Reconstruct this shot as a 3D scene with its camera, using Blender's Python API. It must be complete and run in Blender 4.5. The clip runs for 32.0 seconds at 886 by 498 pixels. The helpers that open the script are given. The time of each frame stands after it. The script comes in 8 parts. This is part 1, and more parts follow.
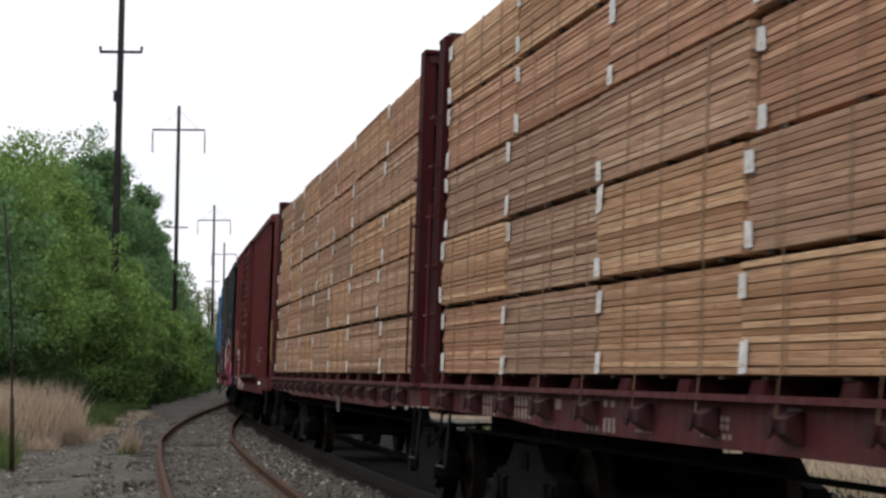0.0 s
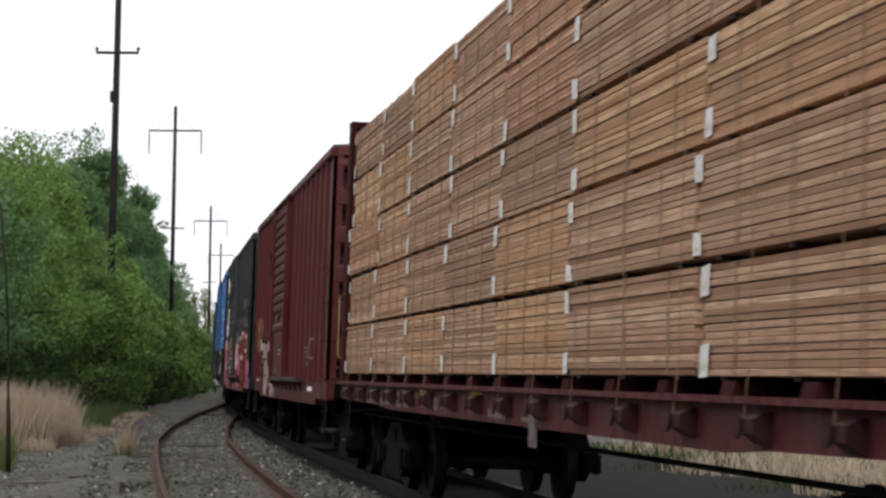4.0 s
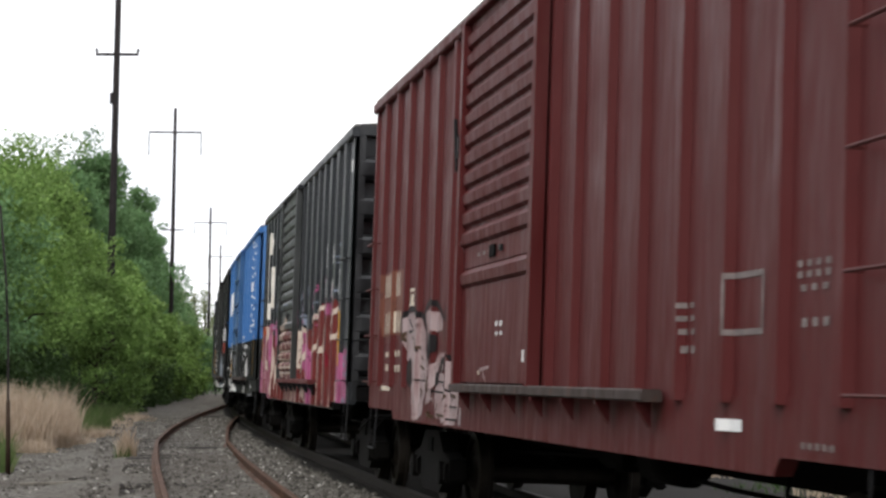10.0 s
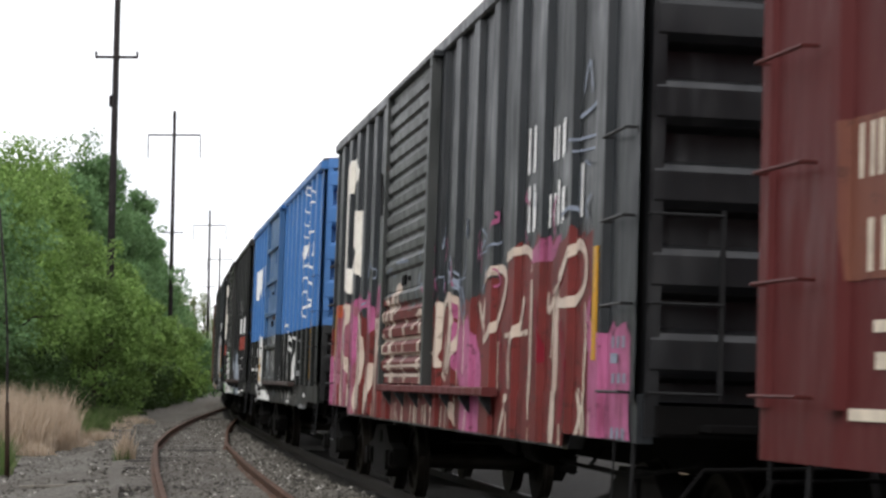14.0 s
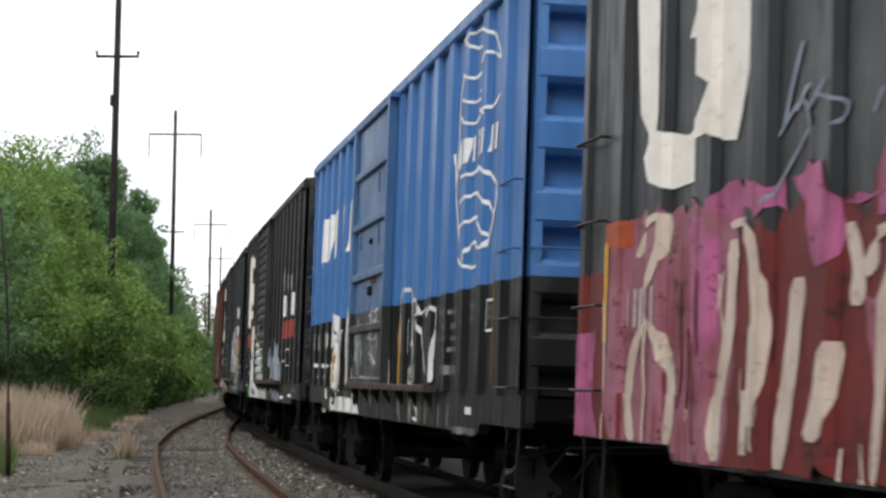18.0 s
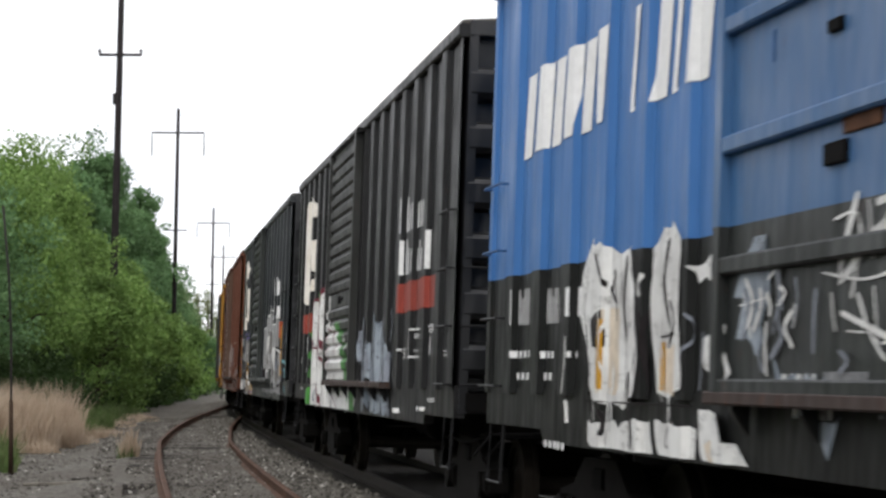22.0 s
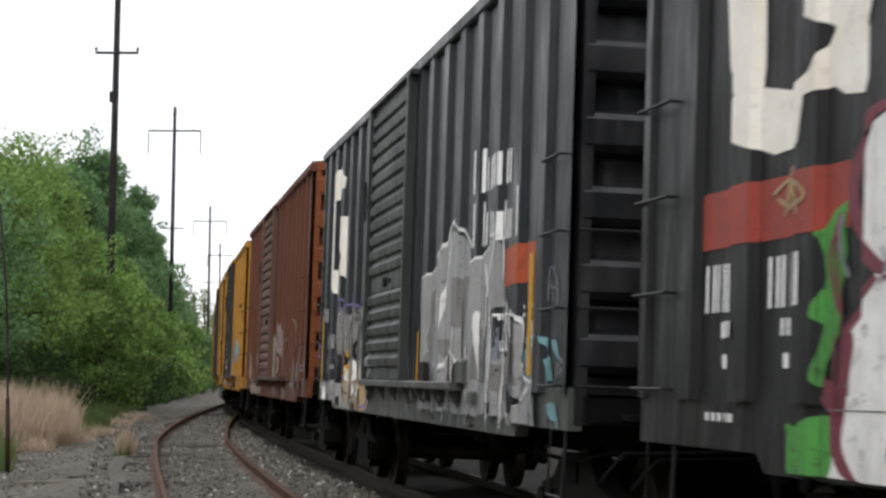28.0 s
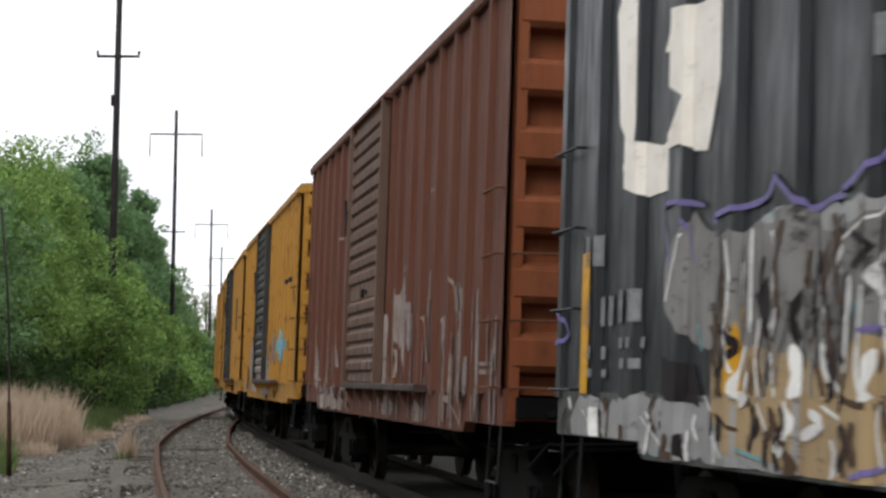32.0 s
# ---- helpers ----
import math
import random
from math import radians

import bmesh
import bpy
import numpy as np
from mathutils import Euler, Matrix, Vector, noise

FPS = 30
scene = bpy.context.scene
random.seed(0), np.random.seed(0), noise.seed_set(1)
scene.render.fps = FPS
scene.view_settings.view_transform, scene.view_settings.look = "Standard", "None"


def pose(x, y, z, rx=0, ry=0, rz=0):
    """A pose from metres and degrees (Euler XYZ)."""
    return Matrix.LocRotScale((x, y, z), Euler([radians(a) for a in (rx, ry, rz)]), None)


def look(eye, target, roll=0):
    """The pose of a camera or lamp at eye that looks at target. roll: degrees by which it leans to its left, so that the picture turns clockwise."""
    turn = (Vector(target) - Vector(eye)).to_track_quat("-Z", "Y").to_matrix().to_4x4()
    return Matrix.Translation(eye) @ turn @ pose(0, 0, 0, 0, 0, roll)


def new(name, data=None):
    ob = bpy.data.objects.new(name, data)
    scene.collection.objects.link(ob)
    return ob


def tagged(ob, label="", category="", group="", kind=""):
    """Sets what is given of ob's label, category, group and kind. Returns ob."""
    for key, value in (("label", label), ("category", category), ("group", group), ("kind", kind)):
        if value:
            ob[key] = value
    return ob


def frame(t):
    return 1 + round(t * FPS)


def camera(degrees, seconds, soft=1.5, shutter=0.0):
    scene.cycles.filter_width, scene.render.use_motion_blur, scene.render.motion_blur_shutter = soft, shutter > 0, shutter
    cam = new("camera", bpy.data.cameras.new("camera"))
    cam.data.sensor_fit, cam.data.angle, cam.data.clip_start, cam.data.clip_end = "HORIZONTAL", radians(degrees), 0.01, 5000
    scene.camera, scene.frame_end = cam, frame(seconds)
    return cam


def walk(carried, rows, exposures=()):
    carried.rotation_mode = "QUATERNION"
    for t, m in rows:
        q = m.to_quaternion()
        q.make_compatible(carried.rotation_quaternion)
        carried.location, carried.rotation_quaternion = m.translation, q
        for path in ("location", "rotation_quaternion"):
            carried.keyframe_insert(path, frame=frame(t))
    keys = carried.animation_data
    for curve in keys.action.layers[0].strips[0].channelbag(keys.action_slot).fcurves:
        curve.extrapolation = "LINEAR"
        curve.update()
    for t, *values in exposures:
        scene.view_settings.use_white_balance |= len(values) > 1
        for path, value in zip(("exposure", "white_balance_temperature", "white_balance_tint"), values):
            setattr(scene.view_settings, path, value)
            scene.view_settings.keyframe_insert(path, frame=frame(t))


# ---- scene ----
F_LEN = 3598.5   # focal length in picture units, width 1568
EYE_Z = 1.426


def view(dx, dy):
    """Camera pose with a small hand-held drift of the aim, in picture units."""
    yaw, tilt = dx / F_LEN, 0.0609 + dy / F_LEN
    return look((0, 0, EYE_Z), (-math.sin(yaw) * math.cos(tilt) * 100, math.cos(yaw) * math.cos(tilt) * 100, EYE_Z + 100 * math.sin(tilt)), 0.364)


cam = camera(2 * math.degrees(math.atan(784 / F_LEN)), 32.0, soft=2.65, shutter=0.5)
walk(cam, [
    (0, view(0.0, 0.0)), (0.5, view(-0.2, -0.1)), (1, view(-0.1, 0.2)), (1.5, view(-1.4, 1.6)),
    (2, view(-3.3, 2.7)), (2.5, view(-4.6, 2.6)), (3, view(-5.8, 0.5)), (3.5, view(-6.1, 1.1)),
    (5.5, view(-4.1, 1.8)), (6, view(-0.5, -0.1)), (6.5, view(0.2, 1.3)), (7, view(-0.2, 3.1)),
    (7.5, view(-1.0, 3.2)), (8, view(-1.3, 4.2)), (8.5, view(-3.0, 4.8)), (9, view(-4.5, 4.8)),
    (9.5, view(-5.9, 4.2)), (10, view(-6.4, 4.5)), (10.5, view(-6.4, 4.4)), (11, view(-6.6, 5.0)),
    (11.5, view(-7.6, 5.6)), (12, view(-7.6, 5.8)), (12.5, view(-6.1, 4.2)), (13, view(-6.0, 4.4)),
    (13.5, view(-7.7, 7.7)), (14, view(-7.7, 9.3)), (14.5, view(-7.7, 9.3)), (16.5, view(-7.7, 12.0)),
    (17, view(-7.8, 13.6)), (17.5, view(-6.6, 9.7)), (18, view(-6.1, 8.0)), (18.5, view(-6.1, 7.4)),
    (19, view(-6.2, 7.2)), (19.5, view(-7.3, 9.0)), (20, view(-7.7, 9.4)), (20.5, view(-7.7, 9.5)),
    (21, view(-6.1, 7.9)), (21.5, view(-3.1, 5.6)), (22, view(-1.3, 5.1)), (22.5, view(0.0, 3.4)),
    (23, view(-0.2, 3.1)), (23.5, view(-3.1, 4.7)), (24, view(-4.5, 2.7)), (24.5, view(-4.6, 1.8)),
    (25, view(-5.8, 1.9)), (25.5, view(-6.1, 2.8)), (27.5, view(-5.8, 0.1)), (28, view(-7.2, 1.8)),
    (28.5, view(-7.7, 2.8)), (29, view(-7.7, 4.2)), (29.5, view(-9.0, 6.2)), (30, view(-8.1, 6.5)),
    (30.5, view(-7.7, 6.6)), (31, view(-7.7, 8.1)), (31.5, view(-7.4, 8.7)), (32, view(-4.6, 7.8)),
], exposures=((0.0, 0.24), (5.5, 0.36), (8.5, 0.64), (13.0, 0.76), (16.0, 0.64), (32.0, 0.6)))

# ---- world and light: bright overcast ----
SUN_EL, SUN_ROT = radians(58), radians(200)
world = bpy.data.worlds.new("overcast_sky")
scene.world = world
world.use_nodes = True
wn, wl = world.node_tree.nodes, world.node_tree.links
bg = wn["Background"]
sky = wn.new("ShaderNodeTexSky")
sky.sky_type, sky.sun_disc, sky.sun_elevation, sky.sun_rotation = "NISHITA", False, SUN_EL, SUN_ROT
sky_gain = wn.new("ShaderNodeMix")
sky_gain.data_type, sky_gain.blend_type = "RGBA", "MULTIPLY"
sky_gain.inputs[0].default_value = 1.0
sky_gain.inputs[7].default_value = (0.1, 0.1, 0.1, 1)
wl.new(sky.outputs[0], sky_gain.inputs[6])
cloud_pos = wn.new("ShaderNodeTexCoord")
cloud_map = wn.new("ShaderNodeMapping")
cloud_map.inputs["Scale"].default_value = (2.0, 2.0, 6.0)
wl.new(cloud_pos.outputs["Generated"], cloud_map.inputs[0])
cloud = wn.new("ShaderNodeTexNoise")
cloud.inputs["Scale"].default_value, cloud.inputs["Detail"].default_value = 1.6, 4
wl.new(cloud_map.outputs[0], cloud.inputs[0])
cloud_ramp = wn.new("ShaderNodeValToRGB")
cloud_ramp.color_ramp.elements[0].position, cloud_ramp.color_ramp.elements[0].color = 0.36, (0.87, 0.88, 0.95, 1)
cloud_ramp.color_ramp.elements[1].position, cloud_ramp.color_ramp.elements[1].color = 0.6, (1.02, 1.02, 1.03, 1)
wl.new(cloud.outputs[0], cloud_ramp.inputs[0])
sky_mix = wn.new("ShaderNodeMix")
sky_mix.data_type = "RGBA"
sky_mix.inputs[0].default_value = 0.93
wl.new(sky_gain.outputs[2], sky_mix.inputs[6])
wl.new(cloud_ramp.outputs[0], sky_mix.inputs[7])
wl.new(sky_mix.outputs[2], bg.inputs[0])
bg.inputs[1].default_value = 1.0
sun = new("sun", bpy.data.lights.new("sun", "SUN"))
sun.data.energy, sun.data.angle, sun.data.color = 0.95, radians(25), (1.0, 0.97, 0.92)
sun.matrix_basis = look((-20, -30, 60), (0, 30, 0))

# ---- materials ----
def nodes_of(name, rough=0.8, metal=0.0, spec=0.12):
    m = bpy.data.materials.new(name)
    m.use_nodes = True
    n, l = m.node_tree.nodes, m.node_tree.links
    b = n["Principled BSDF"]
    b.inputs["Roughness"].default_value, b.inputs["Metallic"].default_value = rough, metal
    b.inputs["Specular IOR Level"].default_value = spec
    return m, n, l, b


def coords(n, l, scale=(1, 1, 1), shift=(0, 0, 0), world_space=False):
    mp = n.new("ShaderNodeMapping")
    mp.inputs["Scale"].default_value, mp.inputs["Location"].default_value = scale, shift
    if world_space:
        src = n.new("ShaderNodeNewGeometry").outputs["Position"]
    else:
        src = n.new("ShaderNodeTexCoord").outputs["Object"]
    l.new(src, mp.inputs[0])
    return mp.outputs[0]


def noise_of(n, l, vec, scale, detail=4.0, rough=0.55):
    t = n.new("ShaderNodeTexNoise")
    t.inputs["Scale"].default_value, t.inputs["Detail"].default_value, t.inputs["Roughness"].default_value = scale, detail, rough
    l.new(vec, t.inputs["Vector"])
    return t.outputs[0]


def ramp_of(n, l, fac, a, b, ca=(0, 0, 0, 1), cb=(1, 1, 1, 1)):
    r = n.new("ShaderNodeValToRGB")
    e = r.color_ramp.elements
    e[0].position, e[0].color, e[1].position, e[1].color = a, ca, b, cb
    l.new(fac, r.inputs[0])
    return r.outputs[0]


def mix_of(n, l, fac, a, b, mode="MIX"):
    m = n.new("ShaderNodeMix")
    m.data_type, m.blend_type = "RGBA", mode
    for sock, v in ((m.inputs[0], fac), (m.inputs[6], a), (m.inputs[7], b)):
        if isinstance(v, (int, float)):
            sock.default_value = v
        elif isinstance(v, tuple):
            sock.default_value = (*v[:3], 1)
        else:
            l.new(v, sock)
    return m.outputs[2]


def bump_of(n, l, b, height, strength=0.3, dist=0.01):
    k = n.new("ShaderNodeBump")
    k.inputs["Strength"].default_value, k.inputs["Distance"].default_value = strength, dist
    l.new(height, k.inputs["Height"])
    l.new(k.outputs[0], b.inputs["Normal"])


def paint(name, col, low=None, split=0.0, rust=0.25, fade=0.25, rough=0.5, seed=0.0, gloss=0.16, dusty=0.07, rust_col=(0.09, 0.035, 0.018), streaks=0.34):
    """Weathered car paint: blotchy fading, streaks of grime running down, rust specks. low: a second colour below height split."""
    m, n, l, b = nodes_of(name, rough, spec=gloss)
    base = col
    if low:
        sep = n.new("ShaderNodeSeparateXYZ")
        l.new(coords(n, l), sep.inputs[0])
        gt = n.new("ShaderNodeMath")
        gt.operation = "GREATER_THAN"
        gt.inputs[1].default_value = split
        l.new(sep.outputs[2], gt.inputs[0])
        base = mix_of(n, l, gt.outputs[0], low, col)
    big = noise_of(n, l, coords(n, l, (0.7, 0.7, 0.9), (seed, seed, 0)), 1.3, 5)
    pale = mix_of(n, l, 0.07, base, (0.42, 0.42, 0.42))
    grime = mix_of(n, l, 0.62, base, (0.006, 0.005, 0.0045))
    c1 = mix_of(n, l, ramp_of(n, l, big, 0.42, 0.75, cb=(fade, fade, fade, 1)), base, pale)
    streak = noise_of(n, l, coords(n, l, (9, 9, 0.35), (seed, 0, seed)), 1.0, 6, 0.65)
    c2 = mix_of(n, l, ramp_of(n, l, streak, 0.48, 0.72, cb=(streaks, streaks, streaks, 1)), c1, grime)
    dust = noise_of(n, l, coords(n, l, (5, 5, 0.25), (0, seed, 2)), 1.3, 5, 0.6)
    c2 = mix_of(n, l, ramp_of(n, l, dust, 0.55, 0.8, cb=(dusty, dusty, dusty, 1)), c2, (0.2, 0.17, 0.14))
    speck = noise_of(n, l, coords(n, l, (3, 3, 1.6), (seed, 3, 1)), 2.6, 9, 0.7)
    c3 = mix_of(n, l, ramp_of(n, l, speck, 0.62 - 0.12 * rust, 0.74 - 0.1 * rust, cb=(min(1, rust * 2.4),) * 3 + (1,)), c2, rust_col)
    l.new(c3, b.inputs["Base Color"])
    fine = noise_of(n, l, coords(n, l), 14, 3)
    dent = noise_of(n, l, coords(n, l, (2.6, 2.6, 0.8), (seed, 0, 0)), 1.0, 2)
    l.new(ramp_of(n, l, big, 0.2, 0.8, (rough - 0.1,) * 3 + (1,), (min(1, rough + 0.25),) * 3 + (1,)), b.inputs["Roughness"])
    k1 = n.new("ShaderNodeBump")
    k1.inputs["Strength"].default_value, k1.inputs["Distance"].default_value = 0.5, 0.12
    l.new(dent, k1.inputs["Height"])
    k2 = n.new("ShaderNodeBump")
    k2.inputs["Strength"].default_value, k2.inputs["Distance"].default_value = 0.25, 0.006
    l.new(fine, k2.inputs["Height"])
    l.new(k1.outputs[0], k2.inputs["Normal"])
    l.new(k2.outputs[0], b.inputs["Normal"])
    return m


def plain(name, col, var=0.3, scale=6.0, rough=0.85, bump=0.3, metal=0.0, col2=None, world_space=False, dist=0.01):
    m, n, l, b = nodes_of(name, rough, metal)
    v = coords(n, l, world_space=world_space)
    a = noise_of(n, l, v, scale, 8, 0.65)
    dark = col2 or tuple(c * (1 - var) for c in col)
    c1 = mix_of(n, l, ramp_of(n, l, a, 0.35, 0.65), dark, col)
    big = noise_of(n, l, v, scale * 0.13, 3)
    c2 = mix_of(n, l, ramp_of(n, l, big, 0.3, 0.7, (1 - var * 0.6,) * 3 + (1,), (1, 1, 1, 1)), (0, 0, 0), c1)
    l.new(c2, b.inputs["Base Color"])
    if bump:
        bump_of(n, l, b, a, bump, dist)
    return m


def timber(name, tint=(1, 1, 1)):
    """Sawn softwood board: each board its own tone, long grain, some grey weathered ones. tint: the look of one mill's lumber."""
    m, n, l, b = nodes_of(name, 0.75)
    info = n.new("ShaderNodeObjectInfo")
    geo = n.new("ShaderNodeNewGeometry")
    add = n.new("ShaderNodeMath")
    add.operation = "ADD"
    l.new(info.outputs["Random"], add.inputs[0])
    l.new(geo.outputs["Random Per Island"], add.inputs[1])
    fr = n.new("ShaderNodeMath")
    fr.operation = "FRACT"
    l.new(add.outputs[0], fr.inputs[0])
    r = n.new("ShaderNodeValToRGB")
    e = r.color_ramp.elements
    e[0].position, e[0].color = 0.0, (0.28, 0.155, 0.085, 1)
    e[1].position, e[1].color = 1.0, (0.67, 0.48, 0.305, 1)
    for p, c in ((0.2, (0.46, 0.285, 0.17, 1)), (0.45, (0.54, 0.352, 0.222, 1)), (0.62, (0.33, 0.21, 0.125, 1)), (0.8, (0.58, 0.388, 0.238, 1))):
        k = e.new(p)
        k.color = c
    l.new(fr.outputs[0], r.inputs[0])
    off = n.new("ShaderNodeCombineXYZ")
    big_off = n.new("ShaderNodeMath")
    big_off.operation = "MULTIPLY"
    big_off.inputs[1].default_value = 61.0
    l.new(fr.outputs[0], big_off.inputs[0])
    l.new(big_off.outputs[0], off.inputs[0])
    l.new(big_off.outputs[0], off.inputs[2])

    def own(scale):
        va = n.new("ShaderNodeVectorMath")
        va.operation = "ADD"
        l.new(coords(n, l, scale), va.inputs[0])
        l.new(off.outputs[0], va.inputs[1])
        return va.outputs[0]
    g = noise_of(n, l, own((1.2, 4, 34)), 2.0, 7, 0.65)
    c1 = mix_of(n, l, ramp_of(n, l, g, 0.38, 0.66, cb=(0.75, 0.75, 0.75, 1)), r.outputs[0], (0.19, 0.1, 0.05))
    knot = noise_of(n, l, own((5, 5, 14)), 2.0, 2)
    c2 = mix_of(n, l, ramp_of(n, l, knot, 0.68, 0.73), c1, (0.085, 0.036, 0.018))
    wash = noise_of(n, l, coords(n, l, (0.45, 0.45, 0.9), world_space=False), 1.2, 3)
    c3 = mix_of(n, l, ramp_of(n, l, wash, 0.42, 0.68, cb=(0.5, 0.5, 0.5, 1)), c2, mix_of(n, l, 0.5, c2, (0.27, 0.2, 0.14)))
    l.new(mix_of(n, l, 1.0, c3, tint, "MULTIPLY"), b.inputs["Base Color"])
    bump_of(n, l, b, g, 0.3, 0.004)
    return m


def leafy(name, cols, deep=(0.03, 0.055, 0.015)):
    m, n, l, b = nodes_of(name, 0.6)
    geo = n.new("ShaderNodeNewGeometry")
    r = n.new("ShaderNodeValToRGB")
    e = r.color_ramp.elements
    e[0].color, e[1].color = (*cols[0], 1), (*cols[-1], 1)
    for i, c in enumerate(cols[1:-1]):
        e.new((i + 1) / (len(cols) - 1)).color = (*c, 1)
    l.new(geo.outputs["Random Per Island"], r.inputs[0])
    big = noise_of(n, l, coords(n, l, world_space=True), 0.5, 3)
    c2 = mix_of(n, l, ramp_of(n, l, big, 0.38, 0.62), mix_of(n, l, 0.5, r.outputs[0], deep), r.outputs[0])
    l.new(c2, b.inputs["Base Color"])
    tr = n.new("ShaderNodeBsdfTranslucent")
    l.new(c2, tr.inputs[0])
    mx = n.new("ShaderNodeMixShader")
    mx.inputs[0].default_value = 0.35
    l.new(b.outputs[0], mx.inputs[1])
    l.new(tr.outputs[0], mx.inputs[2])
    l.new(mx.outputs[0], n["Material Output"].inputs[0])
    return m


M_RED = paint("oxide_red_paint", (0.08, 0.0132, 0.0132), seed=1, rust=0.1, fade=0.15, dusty=0.02, streaks=0.14)
M_MAROON = paint("maroon_paint", (0.085, 0.0165, 0.019), seed=2, rust=0.2)
M_BULK = paint("dull_dark_maroon_paint", (0.04, 0.0075, 0.009), seed=6, rust=0.25, gloss=0.05, rough=0.75, streaks=0.4)
M_MAROONTRACK = paint("overpainted_maroon_track", (0.1, 0.022, 0.022), seed=9, rust=0.3, rough=0.6, fade=0.3)
M_TRACKIRON = paint("worn_steel_track", (0.05, 0.036, 0.032), seed=8, rust=0.5, rough=0.6, fade=0.3)
# darker copy of the maroon, with the shade between bulkhead shelves in its colour
M_MAROONDK = paint("shade_dark_maroon_paint", (0.034, 0.0085, 0.0095), seed=4, rust=0.2)
M_BLACK2 = paint("dull_black_paint", (0.0098, 0.0098, 0.0104), seed=5, rust=0.1, fade=0.16, rough=0.42, gloss=0.22, dusty=0.03)
M_SLATE = paint("slate_black_paint", (0.011, 0.0135, 0.0165), seed=7, gloss=0.33, rust=0.06, fade=0.25, rough=0.4)
M_BLUE = paint("sky_blue_over_black_paint", (0.048, 0.15, 0.37), low=(0.0072, 0.0078, 0.0073), split=2.13, seed=9, gloss=0.17, rust=0.05, fade=0.12, dusty=0.012, rough=0.42)
M_BROWN = paint("rusty_brown_paint", (0.098, 0.036, 0.021), seed=11, rust=0.5, fade=0.45, rough=0.7)
M_BROWNDOOR = paint("dusty_brown_door_paint", (0.115, 0.07, 0.05), seed=12, rust=0.35, fade=0.6, rough=0.7, dusty=0.3)
M_ORANGE = paint("faded_orange_brown_paint", (0.17, 0.052, 0.02), seed=13, rust=0.4, fade=0.3, rough=0.7)
M_YELLOW = paint("faded_yellow_paint", (0.33, 0.165, 0.026), seed=15, rust=0.6, fade=0.4, rough=0.65)
M_OCHRE = paint("ochre_yellow_paint", (0.32, 0.165, 0.036), seed=17, rust=0.5, fade=0.4, rough=0.65)
M_ENDBLACK = paint("glossy_black_end_paint", (0.0062, 0.0068, 0.0082), seed=25, rust=0.05, fade=0.3, rough=0.32, gloss=0.55, dusty=0.012)
M_ENDBLUE = paint("glossy_blue_end_paint", (0.05, 0.16, 0.4), low=(0.0065, 0.0068, 0.0072), split=2.13, seed=27, gloss=0.45, rust=0.05, fade=0.2, dusty=0.02, rough=0.36)
M_ENDRED = paint("oxide_red_end_paint", (0.095, 0.015, 0.016), streaks=0.15, seed=29, gloss=0.35, rust=0.1, fade=0.4, rough=0.42)
M_SILLGREY = paint("grey_primer_sill_paint", (0.058, 0.062, 0.058), seed=31, gloss=0.3, rust=0.12, fade=0.4, rough=0.45)
M_DOORGREY = paint("grey_green_door_paint", (0.03, 0.033, 0.032), seed=19, gloss=0.4, rust=0.15, fade=0.5, rough=0.4)
M_DOORSLATE = paint("slate_door_paint", (0.025, 0.029, 0.027), seed=20, gloss=0.25, rust=0.1, fade=0.4, rough=0.42)
M_DOORDARK = paint("dark_door_paint", (0.028, 0.029, 0.027), seed=21, gloss=0.25, rust=0.15, fade=0.5, rough=0.45)
M_DOORBLUE = paint("blue_grey_door_paint", (0.038, 0.11, 0.24), low=(0.012, 0.0145, 0.014), split=2.13, seed=23, gloss=0.4, rust=0.16, fade=0.2, dusty=0.02, rough=0.42)
M_ROOF = plain("galvanised_roof", (0.18, 0.17, 0.15), 0.4, 3, 0.55, 0.2, 0.3)
# grimy running gear; deep shade under the cars is put into these two colours
M_UNDER = plain("grimy_shade_dark_underframe", (0.0045, 0.004, 0.004), 0.4, 5, 0.95, 0.3)
M_TRUCK = plain("brake_dusted_shade_dark_steel", (0.009, 0.008, 0.007), 0.45, 7, 0.9, 0.4)
M_WHEEL = plain("worn_wheel_steel", (0.03, 0.025, 0.02), 0.4, 6, 0.6, 0.2, 0.5)
M_IRON = plain("grab_iron_paint", (0.02, 0.02, 0.021), 0.3, 9, 0.5, 0.1)
M_REDIRON = plain("red_grab_iron_paint", (0.085, 0.021, 0.019), 0.3, 9, 0.55, 0.1)
M_BLUEIRON = plain("blue_grab_iron_paint", (0.05, 0.12, 0.27), 0.3, 9, 0.55, 0.1)
M_RUSTIRON = plain("rusty_grab_iron", (0.12, 0.055, 0.03), 0.4, 9, 0.75, 0.2)
M_TIMBER = timber("sawn_pine", (1.04, 1.0, 1.08))
M_TIMBERS = (M_TIMBER, timber("yellow_fresh_pine", (1.17, 1.1, 1.06)), timber("reddish_fir", (1.1, 0.96, 0.99)), timber("grey_weathered_pine", (0.88, 0.87, 0.96)))
M_TAG = plain("white_bundle_tag", (0.86, 0.85, 0.83), 0.3, 26, 0.7, 0.1)
M_STRAP = plain("steel_strap", (0.36, 0.25, 0.165), 0.4, 20, 0.6, 0.0)
M_DUNNAGE = plain("dark_dunnage", (0.06, 0.04, 0.028), 0.4, 8)
M_WHITE = plain("white_stencil_paint", (0.82, 0.82, 0.81), 0.12, 14, 0.6, 0.05)
M_GREYST = plain("faded_stencil_paint", (0.25, 0.21, 0.2), 0.4, 14, 0.7, 0.05)
M_STENCILGREY = plain("dull_grey_stencil_paint", (0.27, 0.275, 0.28), 0.4, 14, 0.7, 0.05)
